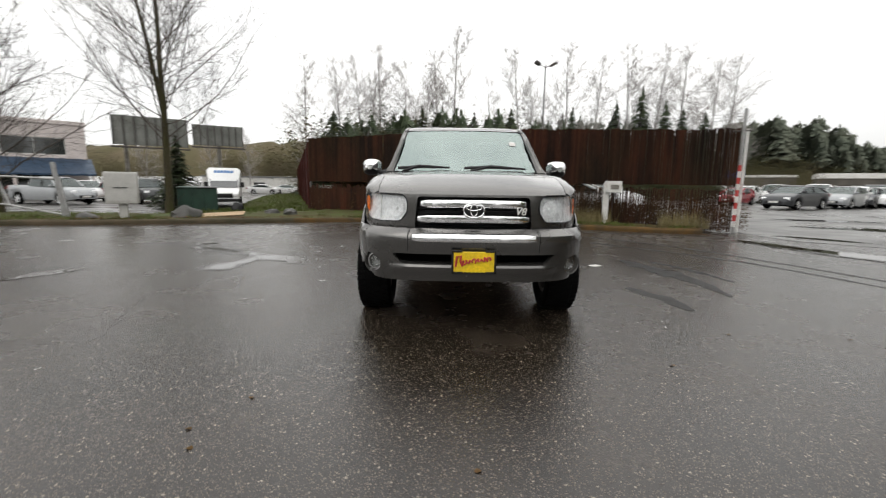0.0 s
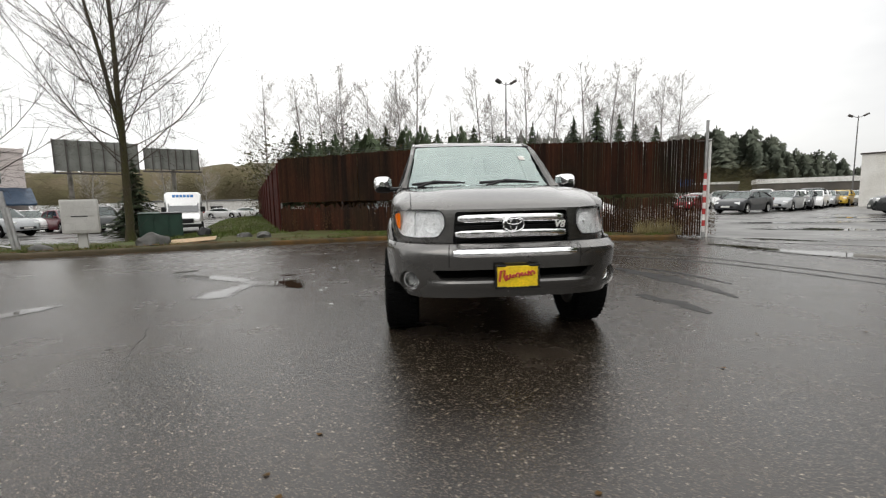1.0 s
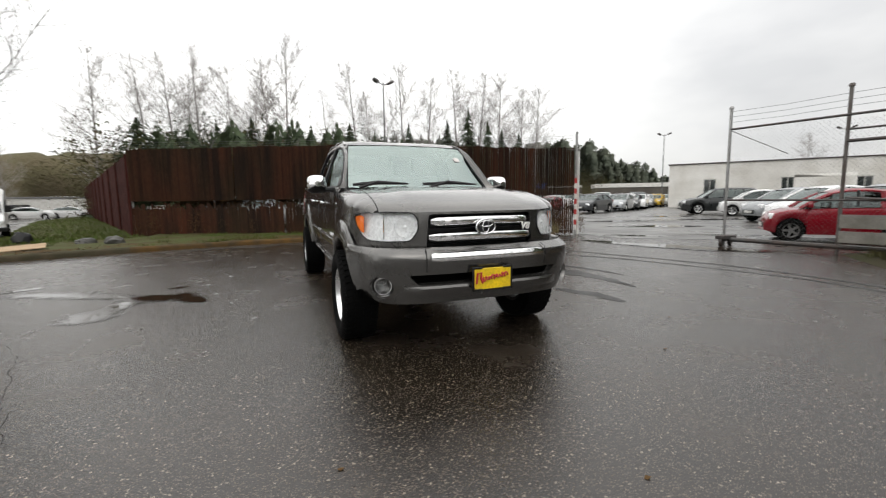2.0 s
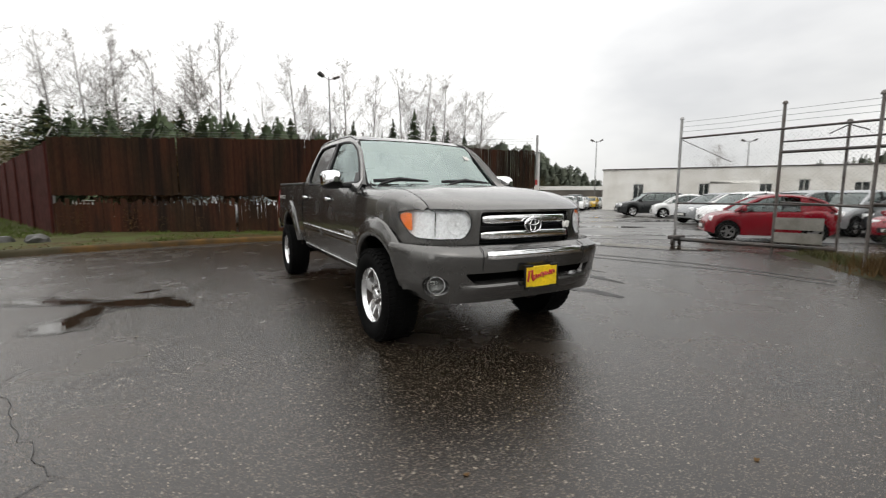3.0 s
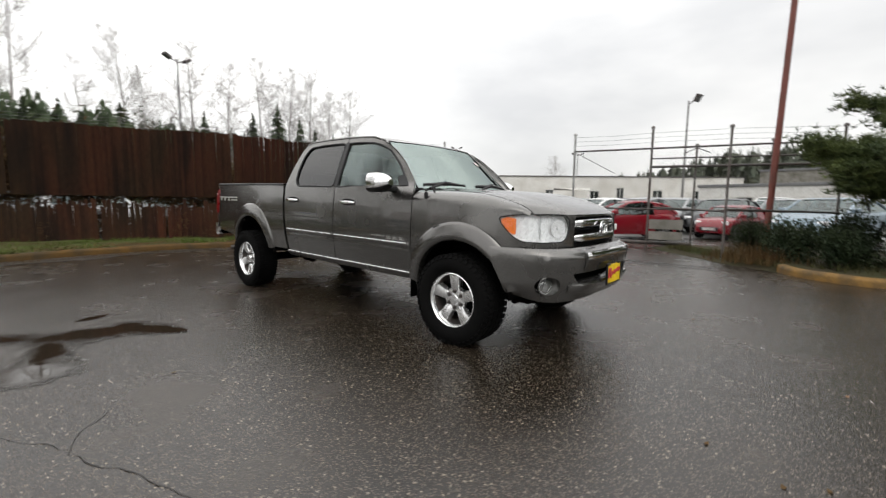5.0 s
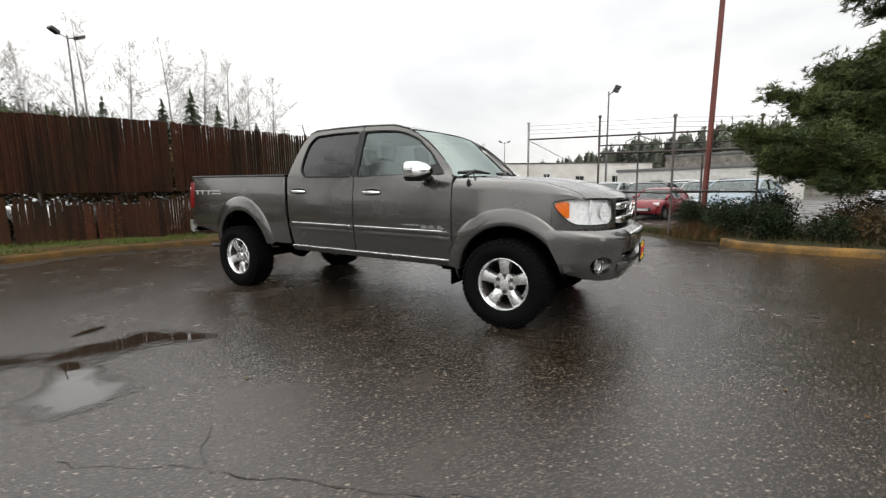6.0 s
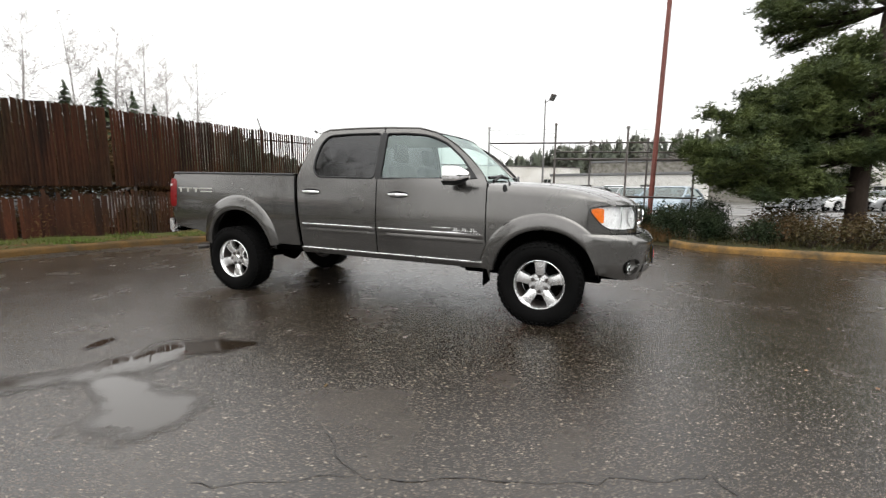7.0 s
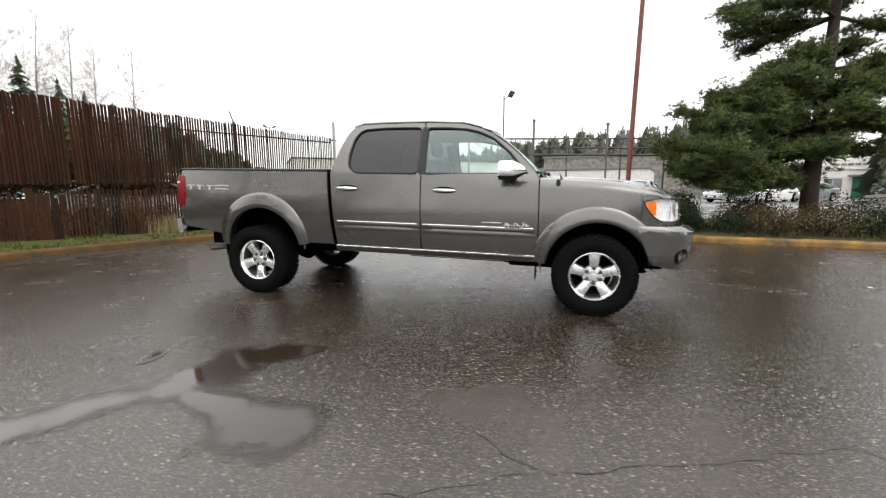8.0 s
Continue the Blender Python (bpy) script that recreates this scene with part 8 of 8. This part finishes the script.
KINDS = {
    # length, half width, wheel radius, front and rear axle, hood/deck line, belt, roof line
    "hatch": (3.55, 0.81, 0.31, 1.15, -1.15, [(-1.775, 0.62), (-1.74, 0.82), (-1.66, 0.95), (-1.4, 1.0), (0.62, 0.97), (0.98, 0.945), (1.32, 0.90), (1.55, 0.83), (1.70, 0.70), (1.775, 0.50)], [(-1.66, 0.95), (-1.55, 1.08), (-1.30, 1.29), (-0.95, 1.42), (-0.5, 1.485), (-0.05, 1.48), (0.30, 1.40), (0.55, 1.27), (0.98, 0.95)]),
    "sedan": (4.62, 0.89, 0.325, 1.38, -1.33, [(-2.31, 0.90), (-2.24, 1.04), (-1.75, 1.06), (0.95, 1.00), (1.5, 0.93), (2.0, 0.82), (2.27, 0.66), (2.31, 0.5)], [(-1.75, 1.04), (-1.05, 1.36), (-0.5, 1.44), (0.1, 1.45), (0.45, 1.40), (1.25, 0.97)]),
    "suv": (4.55, 0.91, 0.35, 1.35, -1.33, [(-2.27, 1.0), (-2.22, 1.12), (0.95, 1.08), (1.6, 1.02), (2.05, 0.9), (2.24, 0.72), (2.27, 0.55)], [(-2.2, 1.1), (-1.95, 1.56), (-1.5, 1.66), (0.0, 1.67), (0.35, 1.62), (1.10, 1.06)]),
    "pickup": (5.8, 0.98, 0.40, 1.85, -1.75, [(-2.9, 1.15), (-2.85, 1.28), (-0.75, 1.28), (1.15, 1.22), (2.0, 1.18), (2.6, 1.08), (2.86, 0.85), (2.9, 0.6)], [(-0.75, 1.28), (-0.62, 1.78), (-0.3, 1.88), (0.75, 1.88), (1.0, 1.82), (1.55, 1.24)]),
}


def car(kind, colour, label, m, group="", rims=None):
    L, W, R, xf, xr, deck, roof = KINDS[kind]
    root = thing("car" if kind != "pickup" else "pickup", label, "car" if kind != "pickup" else "pickup truck", group, m=m)
    x0, x1 = -L / 2, L / 2
    low = 0.20 if kind != "pickup" else 0.32
    # body shell with open wheel arches
    b = bmesh.new()
    stations = sorted(set(np.round(np.linspace(x0, x1, 37), 4)) | {round(a + R * 1.16 * math.cos(t), 4) for a in (xf, xr) for t in np.linspace(0, math.pi, 9)})
    rows_ = []
    for x in stations:
        top = interp(x, deck)
        e = 1 - max(0, (abs(x) - (L / 2 - 0.55)) / 0.55) ** 3 * 0.34
        w = W * e
        zl = low + 0.10 * max(0, (abs(x) - (L / 2 - 0.5)) / 0.5)
        for a in (xf, xr):
            if abs(x - a) < R * 1.16:
                zl = max(zl, R + math.sqrt(max(0, (R * 1.16) ** 2 - (x - a) ** 2)))
        zl = min(zl, top - 0.12)
        half = [(w * 0.93, zl), (w * 0.985, lerp(zl, top, 0.25)), (w, lerp(zl, top, 0.5)), (w * 0.985, lerp(zl, top, 0.78)), (w * 0.95, lerp(zl, top, 0.92)), (w * 0.86, top - 0.01), (w * 0.45, top + 0.02)]
        rows_.append([(x, y, z) for y, z in half] + [(x, -y, z) for y, z in half[::-1]])
    vs = grid(b, rows_)
    b.faces.new(vs[0])
    b.faces.new(vs[-1][::-1])
    bmesh.ops.recalc_face_normals(b, faces=b.faces)
    part("body", b, colour, root, sharp=32)
    # dark underside
    b = bmesh.new()
    box(b, (x0 + 0.25, -W * 0.86, low), (x1 - 0.25, W * 0.86, interp(0, deck) - 0.25))
    part("underside", b, M_UNDER, root)
    # glass house and roof
    b = bmesh.new()
    rows_ = []
    for x in np.linspace(roof[0][0], roof[-1][0], 25):
        z = interp(x, roof)
        zb = interp(x, deck) - 0.03
        k = max(0.02, (z - zb))
        wt = W * (0.93 - 0.30 * k)
        rows_.append([(x, W * 0.93, zb), (x, lerp(W * 0.93, wt, 0.55), zb + k * 0.55), (x, wt, zb + k * 0.9), (x, wt * 0.86, zb + k * 0.985), (x, 0, zb + k), (x, -wt * 0.86, zb + k * 0.985), (x, -wt, zb + k * 0.9), (x, -lerp(W * 0.93, wt, 0.55), zb + k * 0.55), (x, -W * 0.93, zb)])
    vs = grid(b, rows_)
    b.faces.new(vs[0])
    b.faces.new(vs[-1][::-1])
    bmesh.ops.recalc_face_normals(b, faces=b.faces)
    part("glass", b, M_WINDSHELL, root, "clear grey car glass")
    for s in (1, -1):
        for xs in (0.12, -0.72):
            b = bmesh.new()
            zs = interp(xs, deck)
            box(b, (xs - 0.34, s * 0.36 - 0.24, zs - 0.3), (xs - 0.22, s * 0.36 + 0.24, zs + 0.12), bevel=0.05, seg=2)
            box(b, (xs - 0.35, s * 0.36 - 0.12, zs + 0.13), (xs - 0.25, s * 0.36 + 0.12, zs + 0.29), bevel=0.04, seg=2)
            part("seat", b, M_SEAT, root)
    if kind == "hatch":
        for s in (1, -1):
            b = bmesh.new()
            rows_ = []
            for x in np.linspace(roof[0][0] + 0.02, -0.74, 12):
                z, zb = interp(x, roof), interp(x, deck) - 0.03
                k = max(0.02, z - zb)
                wt = W * (0.93 - 0.30 * k)
                rows_.append([(x, s * (W * 0.93 + 0.008), zb), (x, s * (lerp(W * 0.93, wt, 0.55) + 0.008), zb + k * 0.55), (x, s * (wt + 0.008), zb + k * 0.9), (x, s * (wt * 0.86), zb + k * 0.985 + 0.008)])
            grid(b, rows_)
            bmesh.ops.recalc_face_normals(b, faces=b.faces)
            part("quarter_panel", b, colour, root)
    ztop = max(z for _, z in roof)
    xa = [x for x, z in roof if z > ztop - 0.14]
    b = bmesh.new()
    rows_ = []
    for x in np.linspace(min(xa) - 0.1, max(xa) + 0.02, 10):
        z, zb = interp(x, roof), interp(x, deck) - 0.03
        k = z - zb
        wt = W * (0.93 - 0.30 * k) + 0.012
        rows_.append([(x, wt + 0.004, zb + k * 0.84), (x, wt, zb + k * 0.91), (x, wt * 0.86, zb + k * 0.985 + 0.014), (x, 0, zb + k + 0.016), (x, -wt * 0.86, zb + k * 0.985 + 0.014), (x, -wt, zb + k * 0.91), (x, -wt - 0.004, zb + k * 0.84)])
    grid(b, rows_)
    part("roof", b, colour, root)
    for s in (1, -1):
        stops = {"hatch": (-0.28,), "sedan": (-0.25,), "suv": (-0.1, -1.15), "pickup": (0.35,)}[kind]
        paths = [[roof[-1][0], lerp(roof[-1][0], max(xa), 0.5), max(xa)], [roof[0][0] + 0.03, lerp(roof[0][0], min(xa), 0.5), min(xa)]]
        paths = paths + [[x, x, x] for x in stops]
        for i, pth in enumerate(paths):
            b = bmesh.new()
            pts = []
            for j, x in enumerate(pth):
                z, zb = interp(x, roof), interp(x, deck) - 0.03
                k = z - zb
                f = (0.1, 0.5, 0.9)[j] if i > 1 else (0.9 if k < 0.2 else (0.88, 0.89, 0.9)[j])
                wt = W * (0.93 - 0.30 * k)
                y = lerp(W * 0.93, wt, f) + 0.004
                pts.append((x, s * y, zb + k * f))
            tube(b, pts, (0.06 if kind == "hatch" else 0.045) if i < 2 else 0.035, 6)
            part("pillar", b, colour if i != 2 else M_BLACK, root)
        for x in (xf, xr):
            wheel_parts(root, x, s * (W - 0.10), R, 0.21, rims)
        # lamps
        zf, zr = interp(x1 - 0.22, deck), interp(x0 + 0.1, deck)
        b = bmesh.new()
        box(b, (x1 - 0.36, s * W * 0.52, zf - 0.20), (x1 - 0.10, s * W * 0.86, zf - 0.03), bevel=0.04, seg=2)
        part("headlight", b, M_BOWL, root)
        b = bmesh.new()
        box(b, (x0 - 0.005, s * W * 0.60, zr - 0.26), (x0 + 0.2, s * W * 0.88, zr - 0.05), bevel=0.03, seg=2)
        part("tail_light", b, M_TAILRED, root)
        b = bmesh.new()
        xm = roof[-1][0] - 0.22
        box(b, (xm - 0.06, s * (W * 0.93), interp(xm, deck) + 0.0), (xm + 0.06, s * (W + 0.16), interp(xm, deck) + 0.14), bevel=0.03, seg=2)
        part("mirror", b, colour, root)
    b = bmesh.new()
    box(b, (x1 - 0.12, -W * 0.5, low + 0.16), (x1 + 0.012, W * 0.5, low + 0.34), bevel=0.03, seg=2)
    part("grille", b, M_BLACK, root)
    b = bmesh.new()
    box(b, (x1 - 0.02, -0.26, low + 0.20), (x1 + 0.025, 0.26, low + 0.31), bevel=0.004)
    part("plate", b, M_WHITEPAINT, root)
    return root


C_RED = paint("red_car_paint", (0.20, 0.002, 0.010), 0.1, 0.22)
C_WHITE = paint("white_car_paint", (0.70, 0.70, 0.69), 0.0, 0.35)
C_SILVER = paint("silver_car_paint", (0.31, 0.32, 0.325), 0.5, 0.35)
C_GREY = paint("grey_car_paint", (0.028, 0.030, 0.033), 0.4, 0.35)
C_BLACK = paint("black_car_paint", (0.012, 0.014, 0.014), 0.1, 0.3)
C_BLUE = paint("pale_blue_car_paint", (0.24, 0.31, 0.36), 0.4, 0.35)
C_MAROON = paint("maroon_car_paint", (0.10, 0.012, 0.018), 0.2, 0.35)
C_YELLOW = paint("yellow_car_paint", (0.60, 0.38, 0.02), 0.0, 0.35)
GROUP = "cars in the lot"


def facing(x, y, dx, dy, z=0.01):
    return pose(x, y, z, 0, 0, math.degrees(math.atan2(dy, dx)))


hatch_red = car("hatch", C_RED, "small red hatchback behind the gate", facing(12.25, 6.50, -0.60, 0.80) @ Matrix.Diagonal((0.86, 0.88, 0.88, 1)), GROUP, M_LAMPPOLE)
hatch_white = car("hatch", C_WHITE, "small white hatchback in the lot", facing(25.0, 15.9, -0.62, 0.78), GROUP)
hatch_grey = car("hatch", C_SILVER, "small silver hatchback parked in a row", facing(20.2, 11.6, -0.85, 0.45), GROUP)
sedan_dark = car("sedan", C_GREY, "dark grey sedan at the end of a row", facing(22.6, 26.4, -0.92, -0.40), GROUP)
sedan_silver = car("sedan", C_SILVER, "silver sedan parked in a row", facing(23.6, 12.4, -0.85, 0.45), GROUP)
car("sedan", C_BLUE, "pale blue sedan behind the shrubs", facing(15.4, 1.0, -0.92, 0.4), GROUP)
suv_black = car("suv", C_BLACK, "black sport utility vehicle in the lot", facing(26.6, 19.1, -0.75, 0.66), GROUP)
suv_white = car("suv", C_WHITE, "white sport utility vehicle parked in a row", facing(30.0, 33.0, -0.7, -0.7), GROUP)
sedan_white = car("sedan", C_WHITE, "white sedan parked behind the fence", facing(5.0, 15.8, 0.883, -0.469), GROUP)
car("suv", C_MAROON, "maroon sport utility vehicle beside the road", facing(-25.2, 34.8, 0.8, -0.6, -0.49), GROUP)
car("hatch", C_YELLOW, "small yellow hatchback far off in the lot", facing(41.2, 36.2, -0.8, -0.5), GROUP)
car("pickup", C_SILVER, "silver crew-cab pickup beside the road", facing(-26.6, 30.2, 0.97, -0.22, -0.49), "pickups beside the road")
car("pickup", C_BLACK, "black lifted pickup beside the road", facing(-22.6, 33.8, 0.75, -0.66, -0.49), "pickups beside the road")

copy_thing(hatch_red, facing(15.0, 3.7, -0.93, 0.36) @ Matrix.Diagonal((0.90, 0.90, 0.90, 1)))
for i, (proto, x, y, dx, dy) in enumerate((
        (hatch_grey, 16.9, 7.2, -0.85, 0.45), (hatch_grey, 17.4, 6.0, -0.95, 0.2), (sedan_dark, 18.2, 4.2, -0.95, 0.2), (sedan_silver, 18.4, 2.0, -0.95, 0.2),
        (sedan_silver, 27.2, 13.0, -0.85, 0.45), (hatch_white, 18.0, 9.4, -0.85, 0.45), (hatch_grey, 22.0, 9.4, -0.95, 0.1), (sedan_dark, 22.4, 7.2, -0.95, 0.1), (hatch_white, 22.6, 5.0, -0.95, 0.1), (sedan_silver, 22.6, 2.6, -0.95, 0.2), (hatch_red, 22.4, 0.2, -0.95, 0.2),
        (hatch_white, 27.0, 11.0, -0.95, 0.1), (sedan_silver, 27.4, 8.4, -0.95, 0.1), (sedan_dark, 27.4, 5.6, -0.95, 0.1), (suv_white, 27.6, 2.8, -0.95, 0.1), (suv_black, 31.0, 12.6, -0.95, 0.1),
        (hatch_red, 23.0, 32.2, -0.86, -0.5), (sedan_silver, 27.6, 28.4, -0.86, -0.5), (hatch_white, 29.6, 29.6, -0.8, -0.6), (sedan_dark, 31.0, 30.4, -0.8, -0.6), (sedan_white, 33.0, 31.4, -0.8, -0.6), (suv_black, 34.2, 32.6, -0.8, -0.6), (hatch_white, 36.2, 33.8, -0.8, -0.6), (sedan_silver, 38.2, 35.0, -0.8, -0.6), (sedan_white, 44.0, 37.6, -0.8, -0.5), (sedan_dark, 46.5, 39.5, -0.8, -0.5),
        (hatch_white, 26.5, 36.0, -0.8, -0.6), (suv_white, 31.0, 38.5, -0.8, -0.6), (sedan_white, 35.5, 41.0, -0.8, -0.6), (suv_white, 40, 45, -0.8, -0.6), (sedan_silver, 45, 48, -0.8, -0.6), (suv_white, 51, 52, -0.8, -0.6), (sedan_white, 37, 49, -0.7, -0.7), (suv_white, 31, 47, -0.7, -0.7),
        (suv_white, 6.4, 18.0, 0.5, -0.86), (sedan_silver, 3.4, 19.6, 0.5, -0.86), (hatch_white, 0.4, 21.2, 0.5, -0.86), (sedan_dark, -2.2, 22.6, 0.5, -0.86),
        (sedan_white, 32.5, -12.0, -0.5, 0.86), (sedan_silver, 31.0, -9.0, -0.5, 0.86), (sedan_silver, 34.0, -15.2, -0.5, 0.86), (sedan_dark, 42.5, -19.6, -0.5, 0.86))):
    copy_thing(proto, facing(x, y, dx, dy))
for proto, x, y, dx, dy in ((suv_white, -28.6, 35.6, 0.85, -0.5), (sedan_white, -26.4, 66.0, 0.9, 0.2), (sedan_white, -23.0, 67.2, 0.9, 0.2)):
    c = copy_thing(proto, facing(x, y, dx, dy, -0.49))
    tagged(c, "white car beside the far road")

# shuttle van
van = thing("shuttle_van", "white shuttle van with blue lettering bars on a raised roof", "van", m=facing(-14.9, 30.6, 0.42, -0.91, -0.5))
b = bmesh.new()
rows_ = []
for x, w, z0, z1 in ((-3.0, 0.95, 0.45, 2.35), (-2.9, 1.08, 0.4, 2.62), (0.6, 1.08, 0.4, 2.66), (1.0, 1.05, 0.4, 2.60), (1.25, 0.98, 0.4, 2.25), (1.45, 0.95, 0.4, 1.9), (1.85, 0.93, 0.4, 1.32), (2.55, 0.90, 0.4, 1.2), (2.85, 0.85, 0.42, 1.0), (2.92, 0.8, 0.45, 0.6)):
    rows_.append([(x, w, z0), (x, w, lerp(z0, z1, 0.5)), (x, w * 0.97, lerp(z0, z1, 0.93)), (x, w * 0.8, z1), (x, -w * 0.8, z1), (x, -w * 0.97, lerp(z0, z1, 0.93)), (x, -w, lerp(z0, z1, 0.5)), (x, -w, z0)])
vs = grid(b, rows_)
b.faces.new(vs[0])
b.faces.new(vs[-1][::-1])
bmesh.ops.recalc_face_normals(b, faces=b.faces)
part("body", b, C_WHITE, van, sharp=30)
b = bmesh.new()
grid(b, [[(1.30, -0.85, 2.06), (1.30, 0.85, 2.06)], [(1.88, -0.84, 1.36), (1.88, 0.84, 1.36)]])
part("windscreen", b, M_CARGLASS, van)
for s in (1, -1):
    b = bmesh.new()
    box(b, (0.55, s * 0.99, 1.35), (1.25, s * 1.03, 2.0), bevel=0.02)
    part("side_window", b, M_CARGLASS, van)
    b = bmesh.new()
    box(b, (2.78, s * 0.5, 0.78), (2.94, s * 0.8, 0.98), bevel=0.03)
    part("headlight", b, M_BOWL, van)
    b = bmesh.new()
    box(b, (1.45, s * 0.95, 1.35), (1.6, s * 1.22, 1.7), bevel=0.03)
    part("mirror", b, M_BLACK, van)
    for x in (1.95, -1.85):
        wheel_parts(van, x, s * 0.92, 0.38, 0.24)
b = bmesh.new()
box(b, (2.86, -0.5, 0.68), (2.96, 0.5, 0.95), bevel=0.03)
part("grille", b, M_BLACK, van)
b = bmesh.new()
box(b, (2.75, -0.95, 0.42), (3.02, 0.95, 0.62), bevel=0.04)
part("bumper", b, M_BLACK, van)
M_BLUEBAR = mat("blue_lettering", (0.03, 0.16, 0.42), 0.5, bump=0)
b = bmesh.new()
for k in range(6):
    m4 = pose(1.17, -0.5 + 0.2 * k, 2.38, 0, 68, 0)
    box(b, (-0.09, -0.08, -0.01), (0.09, 0.08, 0.012), m4)
part("lettering_bars", b, M_BLUEBAR, van)
